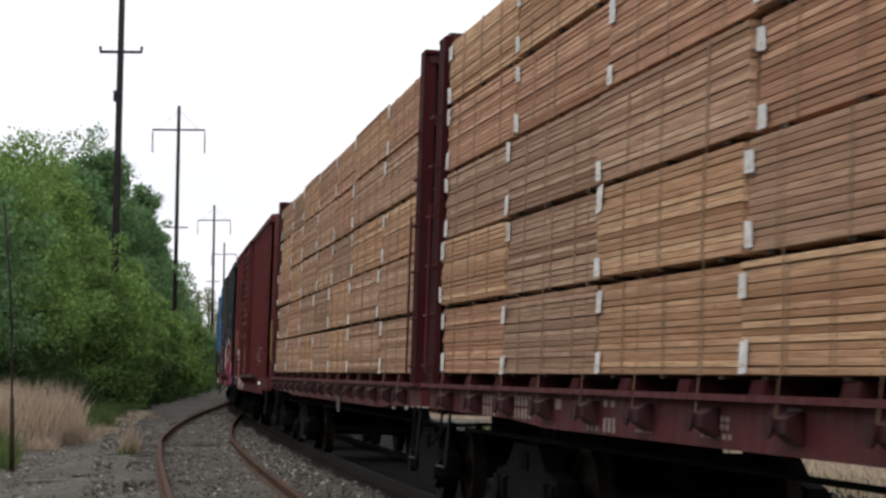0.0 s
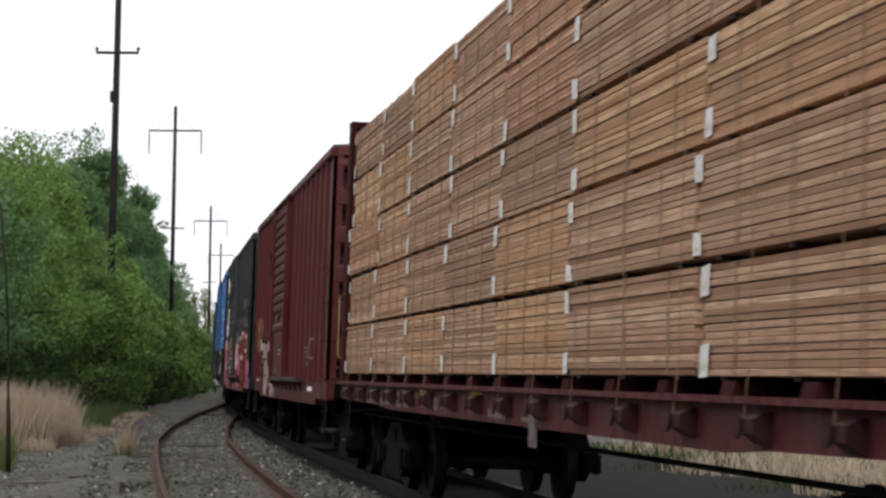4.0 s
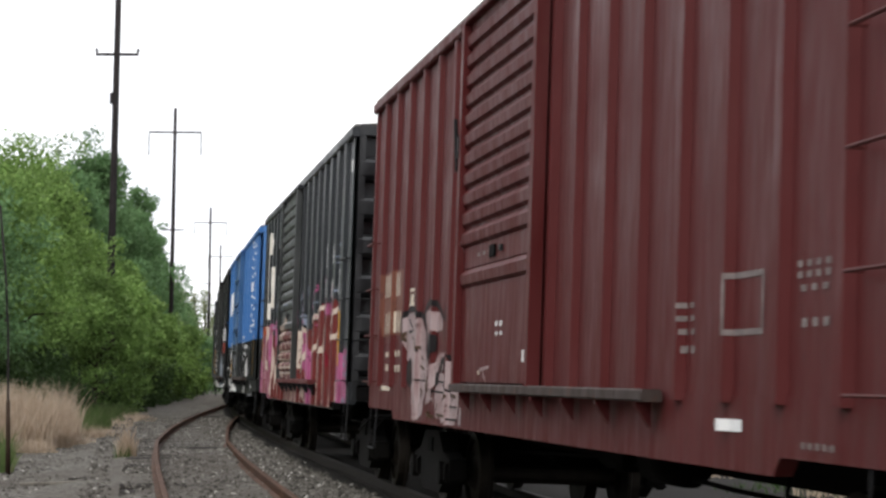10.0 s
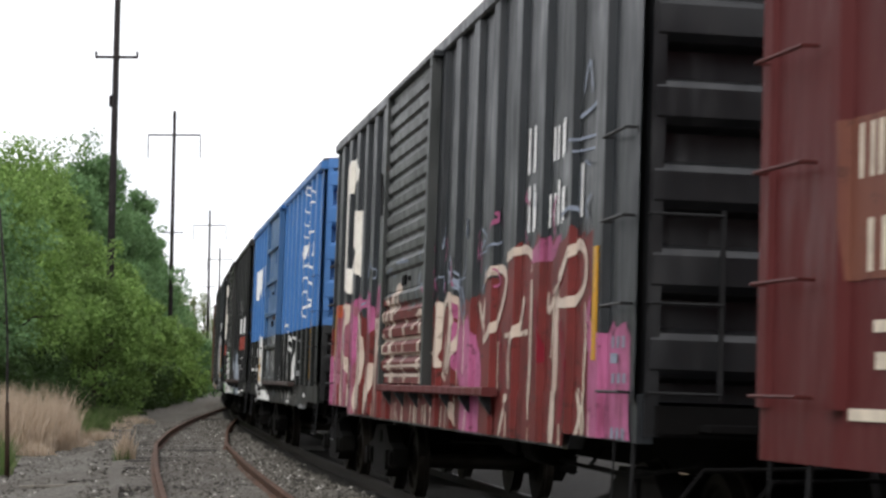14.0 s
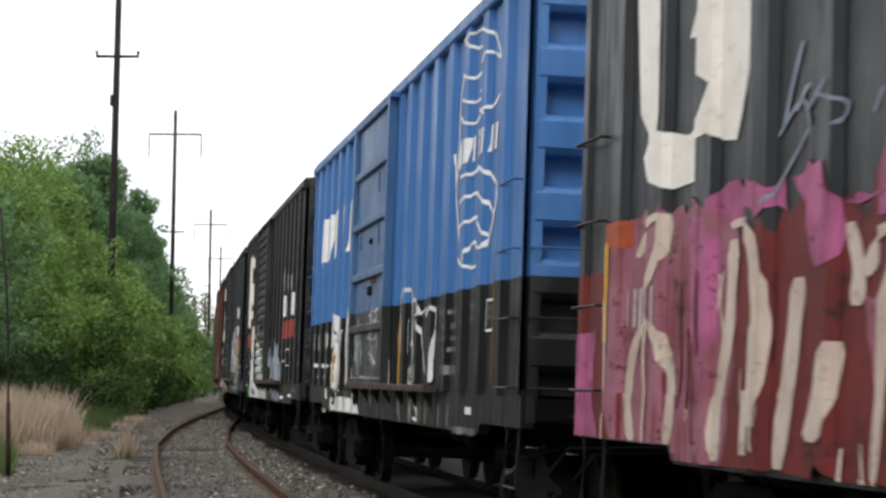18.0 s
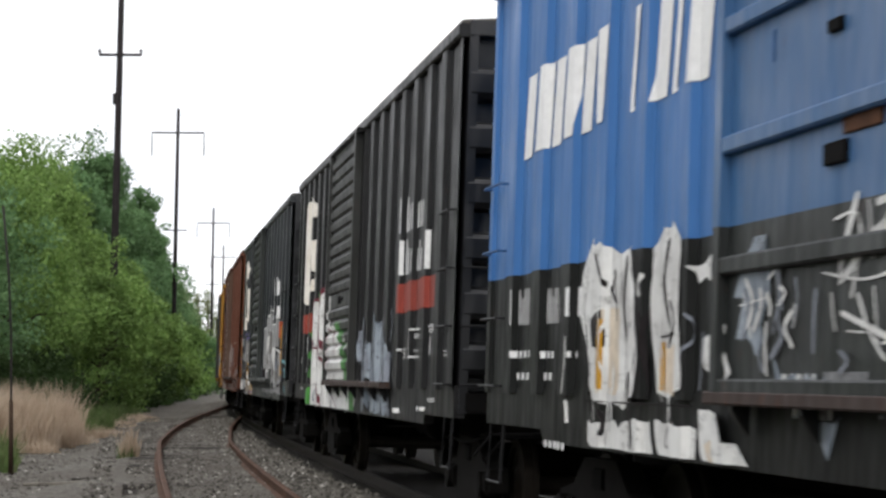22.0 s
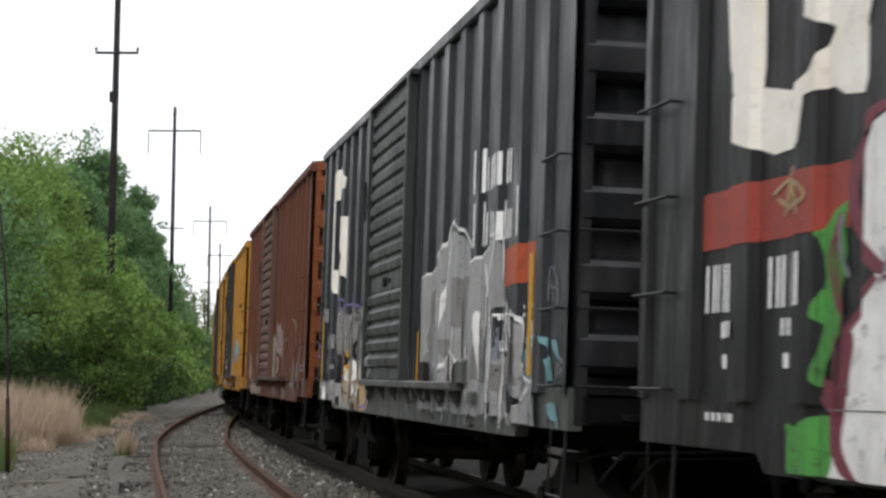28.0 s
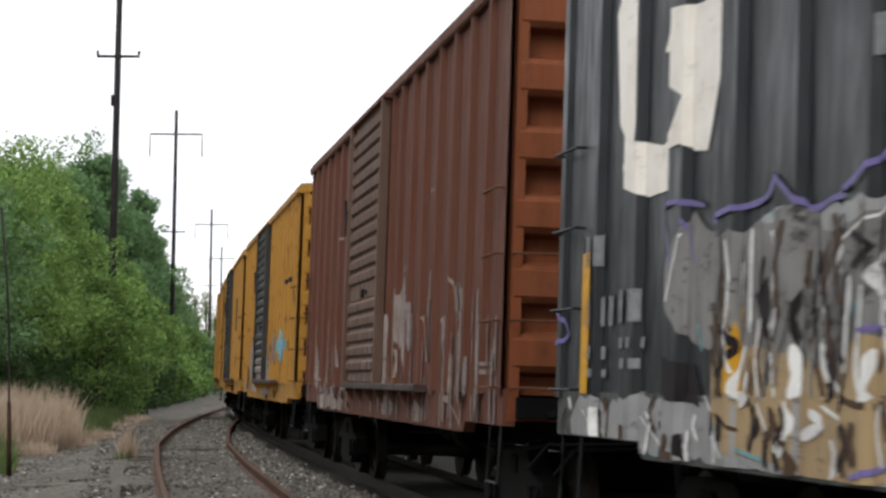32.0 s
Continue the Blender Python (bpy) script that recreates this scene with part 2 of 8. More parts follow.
M_STENCILTAN = plain("faded_tan_stencil_paint", (0.42, 0.34, 0.3), 0.4, 14, 0.7, 0.05)
M_CREAM = plain("cream_paint", (0.76, 0.66, 0.53), 0.25, 9, 0.6, 0.05)
M_REFLECT = plain("yellow_reflective_tape", (0.62, 0.32, 0.02), 0.25, 12, 0.4, 0.0)
M_RAIL = plain("rusty_rail", (0.125, 0.064, 0.04), 0.62, 9, 0.75, 0.3)
# main rail steel, coloured dark for the shadow the train throws on it
M_RAILTOP = plain("shadow_dark_rail", (0.03, 0.025, 0.021), 0.4, 9, 0.5, 0.1, 0.4)
M_TIE = plain("weathered_tie", (0.042, 0.036, 0.032), 0.5, 9, 0.92, 0.6, world_space=True)
def gravelly(name):
    m, n, l, b = nodes_of(name, 0.9)
    geo = n.new("ShaderNodeNewGeometry")
    r = n.new("ShaderNodeValToRGB")
    e = r.color_ramp.elements
    e[0].color, e[1].color = (0.026, 0.023, 0.02, 1), (0.42, 0.4, 0.37, 1)
    e.new(0.94).color = (0.165, 0.154, 0.134, 1)
    l.new(geo.outputs["Random Per Island"], r.inputs[0])
    c = r.outputs[0]
    l.new(c, b.inputs["Base Color"])
    return m


M_PEBBLE = gravelly("loose_ballast_stones")
M_POLE = plain("dark_weathered_pole", (0.035, 0.03, 0.03), 0.4, 4, 0.85, 0.3)
M_POLEIRON = plain("grey_crossarm", (0.12, 0.12, 0.125), 0.3, 6, 0.6, 0.1)
M_BARK = plain("tree_bark", (0.07, 0.055, 0.042), 0.5, 6, 0.9, 0.6)
M_LEAF = leafy("spring_leaves", [(0.128, 0.222, 0.056), (0.176, 0.285, 0.074), (0.245, 0.37, 0.108), (0.15, 0.255, 0.064)])
# extra blue here and the paler far leaves below: distance haze put into colour
M_LEAFDARK = leafy("darker_leaves", [(0.1, 0.19, 0.08), (0.14, 0.25, 0.105), (0.18, 0.3, 0.13)])
M_LEAFHAZE = leafy("haze_paled_leaves", [(0.19, 0.28, 0.12), (0.23, 0.33, 0.145), (0.2, 0.29, 0.13)])
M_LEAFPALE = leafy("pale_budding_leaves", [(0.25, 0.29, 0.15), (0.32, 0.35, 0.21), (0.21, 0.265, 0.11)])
# brush leaves kept dark, so the shade below the trees is in their colour
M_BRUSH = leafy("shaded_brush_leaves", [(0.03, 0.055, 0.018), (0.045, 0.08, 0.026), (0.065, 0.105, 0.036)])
M_REED = leafy("dry_reed_grass", [(0.5, 0.4, 0.3), (0.64, 0.53, 0.42), (0.38, 0.29, 0.2)], (0.3, 0.22, 0.15))
M_GRASS = leafy("green_grass", [(0.09, 0.15, 0.045), (0.13, 0.19, 0.065), (0.2, 0.21, 0.11)])
M_GRAVEL, _n, _l, _b = nodes_of("gravel_ground", 0.95)
_v = coords(_n, _l, world_space=True)
_vo = _n.new("ShaderNodeTexVoronoi")
_vo.inputs["Scale"].default_value = 14
_l.new(_v, _vo.inputs["Vector"])
_st = ramp_of(_n, _l, _vo.outputs["Color"], 0.0, 1.0, (0.045, 0.041, 0.036, 1), (0.205, 0.192, 0.17, 1))
_big = noise_of(_n, _l, _v, 0.35, 5)
_gr = mix_of(_n, _l, ramp_of(_n, _l, _big, 0.4, 0.62, cb=(0.75, 0.75, 0.75, 1)), _st, (0.078, 0.068, 0.057))
_l.new(_gr, _b.inputs["Base Color"])
bump_of(_n, _l, _b, _vo.outputs["Distance"], 0.8, 0.04)


# ---- mesh builder ----
class Mesh:
    def __init__(self):
        self.v, self.f = [], []

    def add(self, verts, faces):
        o = len(self.v)
        self.v += [tuple(p) for p in verts]
        self.f += [tuple(i + o for i in q) for q in faces]
        return self

    def box(self, x0, x1, y0, y1, z0, z1, c=0.0):
        """A box; c > 0 chamfers its long edges along x."""
        if c <= 0:
            v = [(x, y, z) for x in (x0, x1) for y in (y0, y1) for z in (z0, z1)]
            return self.add(v, [(0, 1, 3, 2), (4, 6, 7, 5), (0, 4, 5, 1), (2, 3, 7, 6), (0, 2, 6, 4), (1, 5, 7, 3)])
        return self.prism_x([(y0 + c, z0), (y1 - c, z0), (y1, z0 + c), (y1, z1 - c), (y1 - c, z1), (y0 + c, z1), (y0, z1 - c), (y0, z0 + c)], x0, x1)

    def prism(self, ring0, ring1):
        n = len(ring0)
        f = [(i, (i + 1) % n, n + (i + 1) % n, n + i) for i in range(n)]
        return self.add(list(ring0) + list(ring1), f + [tuple(range(n))[::-1], tuple(range(n, 2 * n))])

    def prism_x(self, yz, x0, x1):
        return self.prism([(x0, y, z) for y, z in yz], [(x1, y, z) for y, z in yz])

    def prism_y(self, xz, y0, y1):
        return self.prism([(x, y0, z) for x, z in xz], [(x, y1, z) for x, z in xz])

    def tube(self, pts, r, n=8, r1=None):
        """A round bar along a chain of points; r1: radius at its end."""
        pts = [Vector(p) for p in pts]
        rings = []
        for i, p in enumerate(pts):
            d = (pts[min(i + 1, len(pts) - 1)] - pts[max(i - 1, 0)]).normalized()
            a = d.cross(Vector((0, 0, 1)) if abs(d.z) < 0.9 else Vector((1, 0, 0))).normalized()
            b = d.cross(a)
            k = r if r1 is None else r + (r1 - r) * i / (len(pts) - 1)
            rings.append([p + (a * math.cos(2 * math.pi * j / n) + b * math.sin(2 * math.pi * j / n)) * k for j in range(n)])
        o = len(self.v)
        self.v += [tuple(q) for g in rings for q in g]
        for i in range(len(rings) - 1):
            for j in range(n):
                self.f.append((o + i * n + j, o + i * n + (j + 1) % n, o + (i + 1) * n + (j + 1) % n, o + (i + 1) * n + j))
        self.f.append(tuple(range(o, o + n))[::-1])
        self.f.append(tuple(range(o + (len(rings) - 1) * n, o + len(rings) * n)))
        return self

    def lathe_y(self, prof, n=24, cx=0.0, cz=0.0):
        """Turn a profile of (radius, y) round an axis along y."""
        o = len(self.v)
        for r, y in prof:
            self.v += [(cx + r * math.cos(2 * math.pi * j / n), y, cz + r * math.sin(2 * math.pi * j / n)) for j in range(n)]
        for i in range(len(prof) - 1):
            for j in range(n):
                self.f.append((o + i * n + j, o + i * n + (j + 1) % n, o + (i + 1) * n + (j + 1) % n, o + (i + 1) * n + j))
        self.f += [tuple(range(o, o + n)), tuple(range(o + (len(prof) - 1) * n, o + len(prof) * n))[::-1]]
        return self

    def data(self, name, mat, smooth=False):
        me = bpy.data.meshes.new(name)
        me.from_pydata(self.v, [], self.f)
        me.materials.append(mat)
        b = bmesh.new()
        b.from_mesh(me)
        bmesh.ops.recalc_face_normals(b, faces=b.faces)
        b.to_mesh(me)
        b.free()
        if smooth:
            me.polygons.foreach_set("use_smooth", [True] * len(me.polygons))
        me.update()
        return me


def part(name, mesh, mat, parent, label="", smooth=False):
    data = mesh.data(name, mat, smooth) if isinstance(mesh, Mesh) else mesh
    ob = new(name, data)
    ob.parent = parent
    if label:
        tagged(ob, label)
    return ob


def thing(name, label, category, group="", kind=""):
    return tagged(new(name), label, category, group, kind)


# ---- the railway line ----
KAPPA_S = (0, 20, 40, 60, 80, 100, 125, 150)
KAPPA = (0.00710, 0.00042, 0.00081, 0.00081, 0.00088, 0.00088, 0.00088, 0.00088)
LINE_S = np.linspace(-60, 420, 1921)
_ds = LINE_S[1] - LINE_S[0]
_th = np.cumsum(np.interp(LINE_S, KAPPA_S, KAPPA)) * _ds
_i0 = int(np.searchsorted(LINE_S, 0))
LINE_T = _th - _th[_i0] - 0.23681
LINE_X = np.cumsum(np.sin(LINE_T)) * _ds
LINE_Y = np.cumsum(np.cos(LINE_T)) * _ds
LINE_X += 5.0548 - LINE_X[_i0]
LINE_Y -= LINE_Y[_i0]
BANK = 0.02755


def line_at(s):
    return float(np.interp(s, LINE_S, LINE_X)), float(np.interp(s, LINE_S, LINE_Y)), float(np.interp(s, LINE_S, LINE_T))


# way still to go of the train's reference point along the line, second by second
RUN_T = (0, 1, 2, 3, 4.5, 6, 8, 10, 12, 14, 15.5, 17, 19, 21, 23, 25, 26.5, 28, 30, 32)
RUN_S = (110.95, 107.82, 104.632, 101.498, 96.744, 91.722, 84.799, 78.072, 71.269, 64.263, 59.006, 53.538, 46.415, 39.364, 31.89, 24.689, 19.206, 13.703, 6.23, -1.681)
_slope = np.gradient(RUN_S, RUN_T)


def run(t):
    i = min(max(int(np.searchsorted(RUN_T, t, side="right")) - 1, 0), len(RUN_T) - 2)
    d = RUN_T[i + 1] - RUN_T[i]
    q = (t - RUN_T[i]) / d
    return ((1 + 2 * q) * (1 - q) ** 2 * RUN_S[i] + q * (1 - q) ** 2 * d * _slope[i] + q * q * (3 - 2 * q) * RUN_S[i + 1] + q * q * (q - 1) * d * _slope[i + 1])


def car_pose(t, centre, half):
    """Pose of a car whose bogies stand on the line, half apart from its centre; the car's x points up the line, y to the camera's side."""
    c = run(t) + centre
    xa, ya, _ = line_at(c - half)
    xb, yb, _ = line_at(c + half)
    u = Vector((xb - xa, yb - ya, 0)).normalized()
    m = Matrix(((u.x, -u.y, 0, (xa + xb) / 2), (u.y, u.x, 0, (ya + yb) / 2), (0, 0, 1, 0), (0, 0, 0, 1)))
    return m @ Matrix.Rotation(BANK, 4, "X")


# ---- rolling stock: shared pieces ----
WHEEL_R = 0.42
CARS = []      # (car, centre, half) for motions()
AXLES = []     # (wheelset, place on its bogie) for motions()


def wheelset_mesh():
    m = Mesh()
    m.lathe_y([(0.09, -1.0), (0.09, 1.0)], 12)
    for s in (-1, 1):
        m.lathe_y([(0.1, s * 0.64), (0.2, s * 0.68), (0.36, s * 0.69), (0.445, s * 0.685), (0.445, s * 0.72), (WHEEL_R, s * 0.73), (WHEEL_R - 0.005, s * 0.82), (0.35, s * 0.825), (0.33, s * 0.79), (0.18, s * 0.8), (0.13, s * 0.85), (0.1, s * 0.86)], 28)
    return m.data("wheelset", M_WHEEL)


def frame_mesh(side):
    m = Mesh()
    y0, y1 = side * 0.93, side * 1.1
    out = [(-1.1, 0.36), (-1.1, 0.56), (-0.72, 0.62), (-0.42, 0.82), (0.42, 0.82), (0.72, 0.62), (1.1, 0.56), (1.1, 0.36), (0.78, 0.34), (0.5, 0.2), (-0.5, 0.2), (-0.78, 0.34)]
    m.prism_y(out, y0, y1)
    for x in (-0.86, 0.86):
        m.box(x - 0.2, x + 0.2, side * 0.9, side * 1.14, 0.33, 0.53, 0.03)
        m.lathe_y([(0.12, side * 1.1), (0.12, side * 1.17), (0.06, side * 1.18)], 14, x, 0.42)
    return m.data("side_frame", M_TRUCK)


def spring_mesh():
    m = Mesh()
    for i in range(6):
        a = 0.27 + i * 0.065
        m.lathe_y([(0.075, -0.02), (0.085, 0.0), (0.075, 0.02)], 10, 0, 0)
        for k in range(len(m.v) - 30, len(m.v)):
            x, y, z = m.v[k]
            m.v[k] = (x, z, y + a)
    return m.data("spring", M_UNDER)


WHEELSET, FRAME_L, FRAME_R, SPRING = wheelset_mesh(), frame_mesh(1), frame_mesh(-1), spring_mesh()
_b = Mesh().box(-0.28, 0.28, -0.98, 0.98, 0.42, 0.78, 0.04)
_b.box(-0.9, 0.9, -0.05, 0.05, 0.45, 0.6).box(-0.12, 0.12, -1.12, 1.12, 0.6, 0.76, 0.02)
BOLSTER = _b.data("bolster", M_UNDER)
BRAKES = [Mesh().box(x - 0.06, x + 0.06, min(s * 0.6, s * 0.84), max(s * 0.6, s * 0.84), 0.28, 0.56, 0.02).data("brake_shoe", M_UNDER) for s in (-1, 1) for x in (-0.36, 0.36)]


def bogie(car, x):
    """One two-axle truck under a car: bolster, cast side frames, springs, turning wheelsets."""
    t = part("bogie", BOLSTER, M_UNDER, car)
    t.location = (x, 0, 0)
    part("side_frame", FRAME_L, M_TRUCK, t)
    part("side_frame", FRAME_R, M_TRUCK, t)
    for shoe in BRAKES:
        part("brake_shoe", shoe, M_UNDER, t)
    for dx in (-0.13, 0.13):
        sp = part("spring", SPRING, M_UNDER, t)
        sp.location = (dx, 1.02, 0.0)
    for dx in (-0.86, 0.86):
        w = part("wheelset", WHEELSET, M_WHEEL, t)
        w.location = (dx, 0, WHEEL_R)
        AXLES.append((w, dx))
    return t


def coupler_mesh(s):
    m = Mesh()
    m.box(min(0, s * 0.55), max(0, s * 0.55), -0.09, 0.09, 0.76, 0.96, 0.03)
    k = [(s * 0.5, -0.16), (s * 0.5, 0.17), (s * 0.72, 0.2), (s * 0.86, 0.12), (s * 0.8, 0.02), (s * 0.9, -0.05), (s * 0.84, -0.18)]
    m.prism([(x, y, 0.71) for x, y in k], [(x, y, 1.01) for x, y in k])
    return m.data("coupler", M_TRUCK)


COUPLER_F, COUPLER_B = coupler_mesh(1), coupler_mesh(-1)


def hose_mesh(s):
    m = Mesh()
    pts = [(s * 0.0, 0.3, 0.95), (s * 0.12, 0.33, 0.86), (s * 0.22, 0.33, 0.62), (s * 0.36, 0.3, 0.46), (s * 0.55, 0.22, 0.4)]
    return m.tube(pts, 0.028, 8).data("air_hose", M_UNDER, True)


HOSE_F, HOSE_B = hose_mesh(1), hose_mesh(-1)


def running_gear(car, half, x_end):
    bogie(car, -half)
    bogie(car, half)
    for s, cm, hm in ((1, COUPLER_F, HOSE_F), (-1, COUPLER_B, HOSE_B)):
        c = part("coupler", cm, M_TRUCK, car)
        c.location = (s * (x_end - 0.05), 0, 0)
        h = part("air_hose", hm, M_UNDER, car)
        h.location = (s * x_end, 0, 0)
        lev = Mesh().tube([(s * (x_end + 0.06), 0.1, 1.0), (s * (x_end + 0.1), 0.5, 0.93), (s * (x_end + 0.1), 1.3, 0.9), (s * (x_end + 0.13), 1.45, 0.72)], 0.013, 6)
        part("uncoupling_lever", lev, M_UNDER, car)


def grab(m, p0, p1, out, r=0.0105):
    """A grab iron: a bar held off the wall by its two bent ends."""
    p0, p1, out = Vector(p0), Vector(p1), Vector(out)
    return m.tube([p0, p0 + out, p1 + out, p1], r, 6)


# ---- paint laid on a car's side, following its ribs ----
class Side:
    """The camera-side surface of a car: depth y over (x along the car, z up)."""

    def __init__(self, xs, ys, door=None):
        self.xs, self.ys, self.door = np.array(xs), np.array(ys), door
        self.low, self.sill = 0.95, 1.539

    def depth(self, x, z):
        y = np.interp(x, self.xs, self.ys)
        y = np.where(z < 1.3, np.maximum(y, self.sill), y)
        if self.door:
            x0, x1, z0, z1, zz, yy = self.door
            y = np.where((x > x0) & (x < x1) & (z > z0) & (z < z1), np.interp(z, zz, yy), y)
        return y + 0.005

    def rect(self, m, x0, x1, z0, z1, lean=0.0):
        """A painted bar. lean: shift of its top in x."""
        cuts = sorted({x0, x1, *[float(v) for v in self.xs if x0 < v < x1], *([v for v in (x0 + 0.001,) if self.door])})
        for a, b in zip(cuts, cuts[1:]):
            ya, yb = float(self.depth(a + 1e-4, (z0 + z1) / 2)), float(self.depth(b - 1e-4, (z0 + z1) / 2))
            m.add([(a, ya, z0), (b, yb, z0), (b + lean, yb, z1), (a + lean, ya, z1)], [(0, 1, 2, 3)])

    def fill(self, m, pts, lift=0.0):
        """Paint a patch with the given corners, cut to follow ribs, sill and door corrugations."""
        e = self.xs[-1] - 0.01
        pts = [(min(max(x, -e), e), min(max(z, self.low), 4.34)) for x, z in pts]
        px = [p[0] for p in pts]
        x0, x1 = min(px), max(px)
        lines = sorted({round(v, 4) for v in px} | {round(float(v), 4) for v in self.xs if x0 < v < x1} | ({round(v, 4) for v in self.door[:2] if x0 < v < x1} if self.door else set()))
        edges = list(zip(pts, pts[1:] + pts[:1]))
        for a, b in zip(lines, lines[1:]):
            if b - a < 0.0015:
                continue
            mid = (a + b) / 2
            cross = []
            for (ax, az), (bx, bz) in edges:
                if (ax < mid) != (bx < mid):
                    k = (bz - az) / (bx - ax)
                    cross.append((az + k * (mid - ax), az + k * (a - ax), az + k * (b - ax)))
            cross.sort()
            cuts = [0.0, 1.3, 9.0]
            if self.door and self.door[0] < mid < self.door[1]:
                cuts = [0.0, 1.3, self.door[2], *[float(v) for v in self.door[4]], self.door[3], 9.0]
            lowest = 1.03 if abs(mid) > self.xs[-1] - 1.85 else self.low
            for (_, la, lb), (_, ua, ub) in zip(cross[::2], cross[1::2]):
                for c0, c1 in zip(cuts, cuts[1:]):
                    c0 = max(c0, lowest)
                    if c1 - c0 < 0.002 or max(ua, ub) <= c0 or min(la, lb) >= c1:
                        continue
                    z = [min(max(v, c0), c1) for v in (la, lb, ub, ua)]
                    if z[3] - z[0] + z[2] - z[1] < 0.003:
                        continue
                    xs4 = (a + 1e-4, b - 1e-4, b - 1e-4, a + 1e-4)
                    zc = [min(max(v, c0 + 1e-4), c1 - 1e-4) for v in z]
                    ys4 = self.depth(np.array(xs4), np.array(zc))
                    m.add([(x, float(y) + lift, v) for x, y, v in zip((a, b, b, a), ys4, z)], [(0, 1, 2, 3)])


def smooth(pts, k=4):
    """A flowing curve through a chain of points."""
    if len(pts) < 3:
        return pts
    out = []
    q = [pts[0]] + list(pts) + [pts[-1]]
    for i in range(1, len(q) - 2):
        p0, p1, p2, p3 = q[i - 1], q[i], q[i + 1], q[i + 2]
        for j in range(k):
            t = j / k
            out.append(tuple(0.5 * (2 * p1[c] + (p2[c] - p0[c]) * t + (2 * p0[c] - 5 * p1[c] + 4 * p2[c] - p3[c]) * t * t + (3 * p1[c] - p0[c] - 3 * p2[c] + p3[c]) * t ** 3) for c in (0, 1)))
    return out + [pts[-1]]


def ribbon(pts, w, seed=0, sx=1.0):
    """The slices of a brush stroke along a curve, swelling and tapering a little. sx: how much wider it is along the car than upwards."""
    pts = [(x / sx, z) for x, z in smooth(pts)]
    r = random.Random(seed)
    n = len(pts)
    sides = []
    for i, (x, z) in enumerate(pts):
        ax, az = pts[max(i - 1, 0)]
        bx, bz = pts[min(i + 1, n - 1)]
        d = math.hypot(bx - ax, bz - az) or 1.0
        h = w / 2 * r.uniform(0.82, 1.12) * (0.6 if i in (0, n - 1) else 1.0)
        ox, oz = -(bz - az) / d * h, (bx - ax) / d * h
        sides.append((((x + ox) * sx, z + oz), ((x - ox) * sx, z - oz)))
    return [[a[0], b[0], b[1], a[1]] for a, b in zip(sides, sides[1:])]


def ragged(pts, depth, seed=0):
    """A patch's outline broken into short uneven pieces."""
    if not depth:
        return pts
    r = random.Random(seed)
    out = []
    for (ax, az), (bx, bz) in zip(pts, pts[1:] + pts[:1]):
        k = max(1, int(math.hypot(bx - ax, bz - az) / 0.09))
        for j in range(k):
            t = j / k
            out.append((ax + (bx - ax) * t + r.gauss(0, depth * 0.3), az + (bz - az) * t + r.gauss(0, depth * 0.45)))
    return out


# ---- boxcar ----
BOX_L, HALF_BOX = 15.7, 6.1


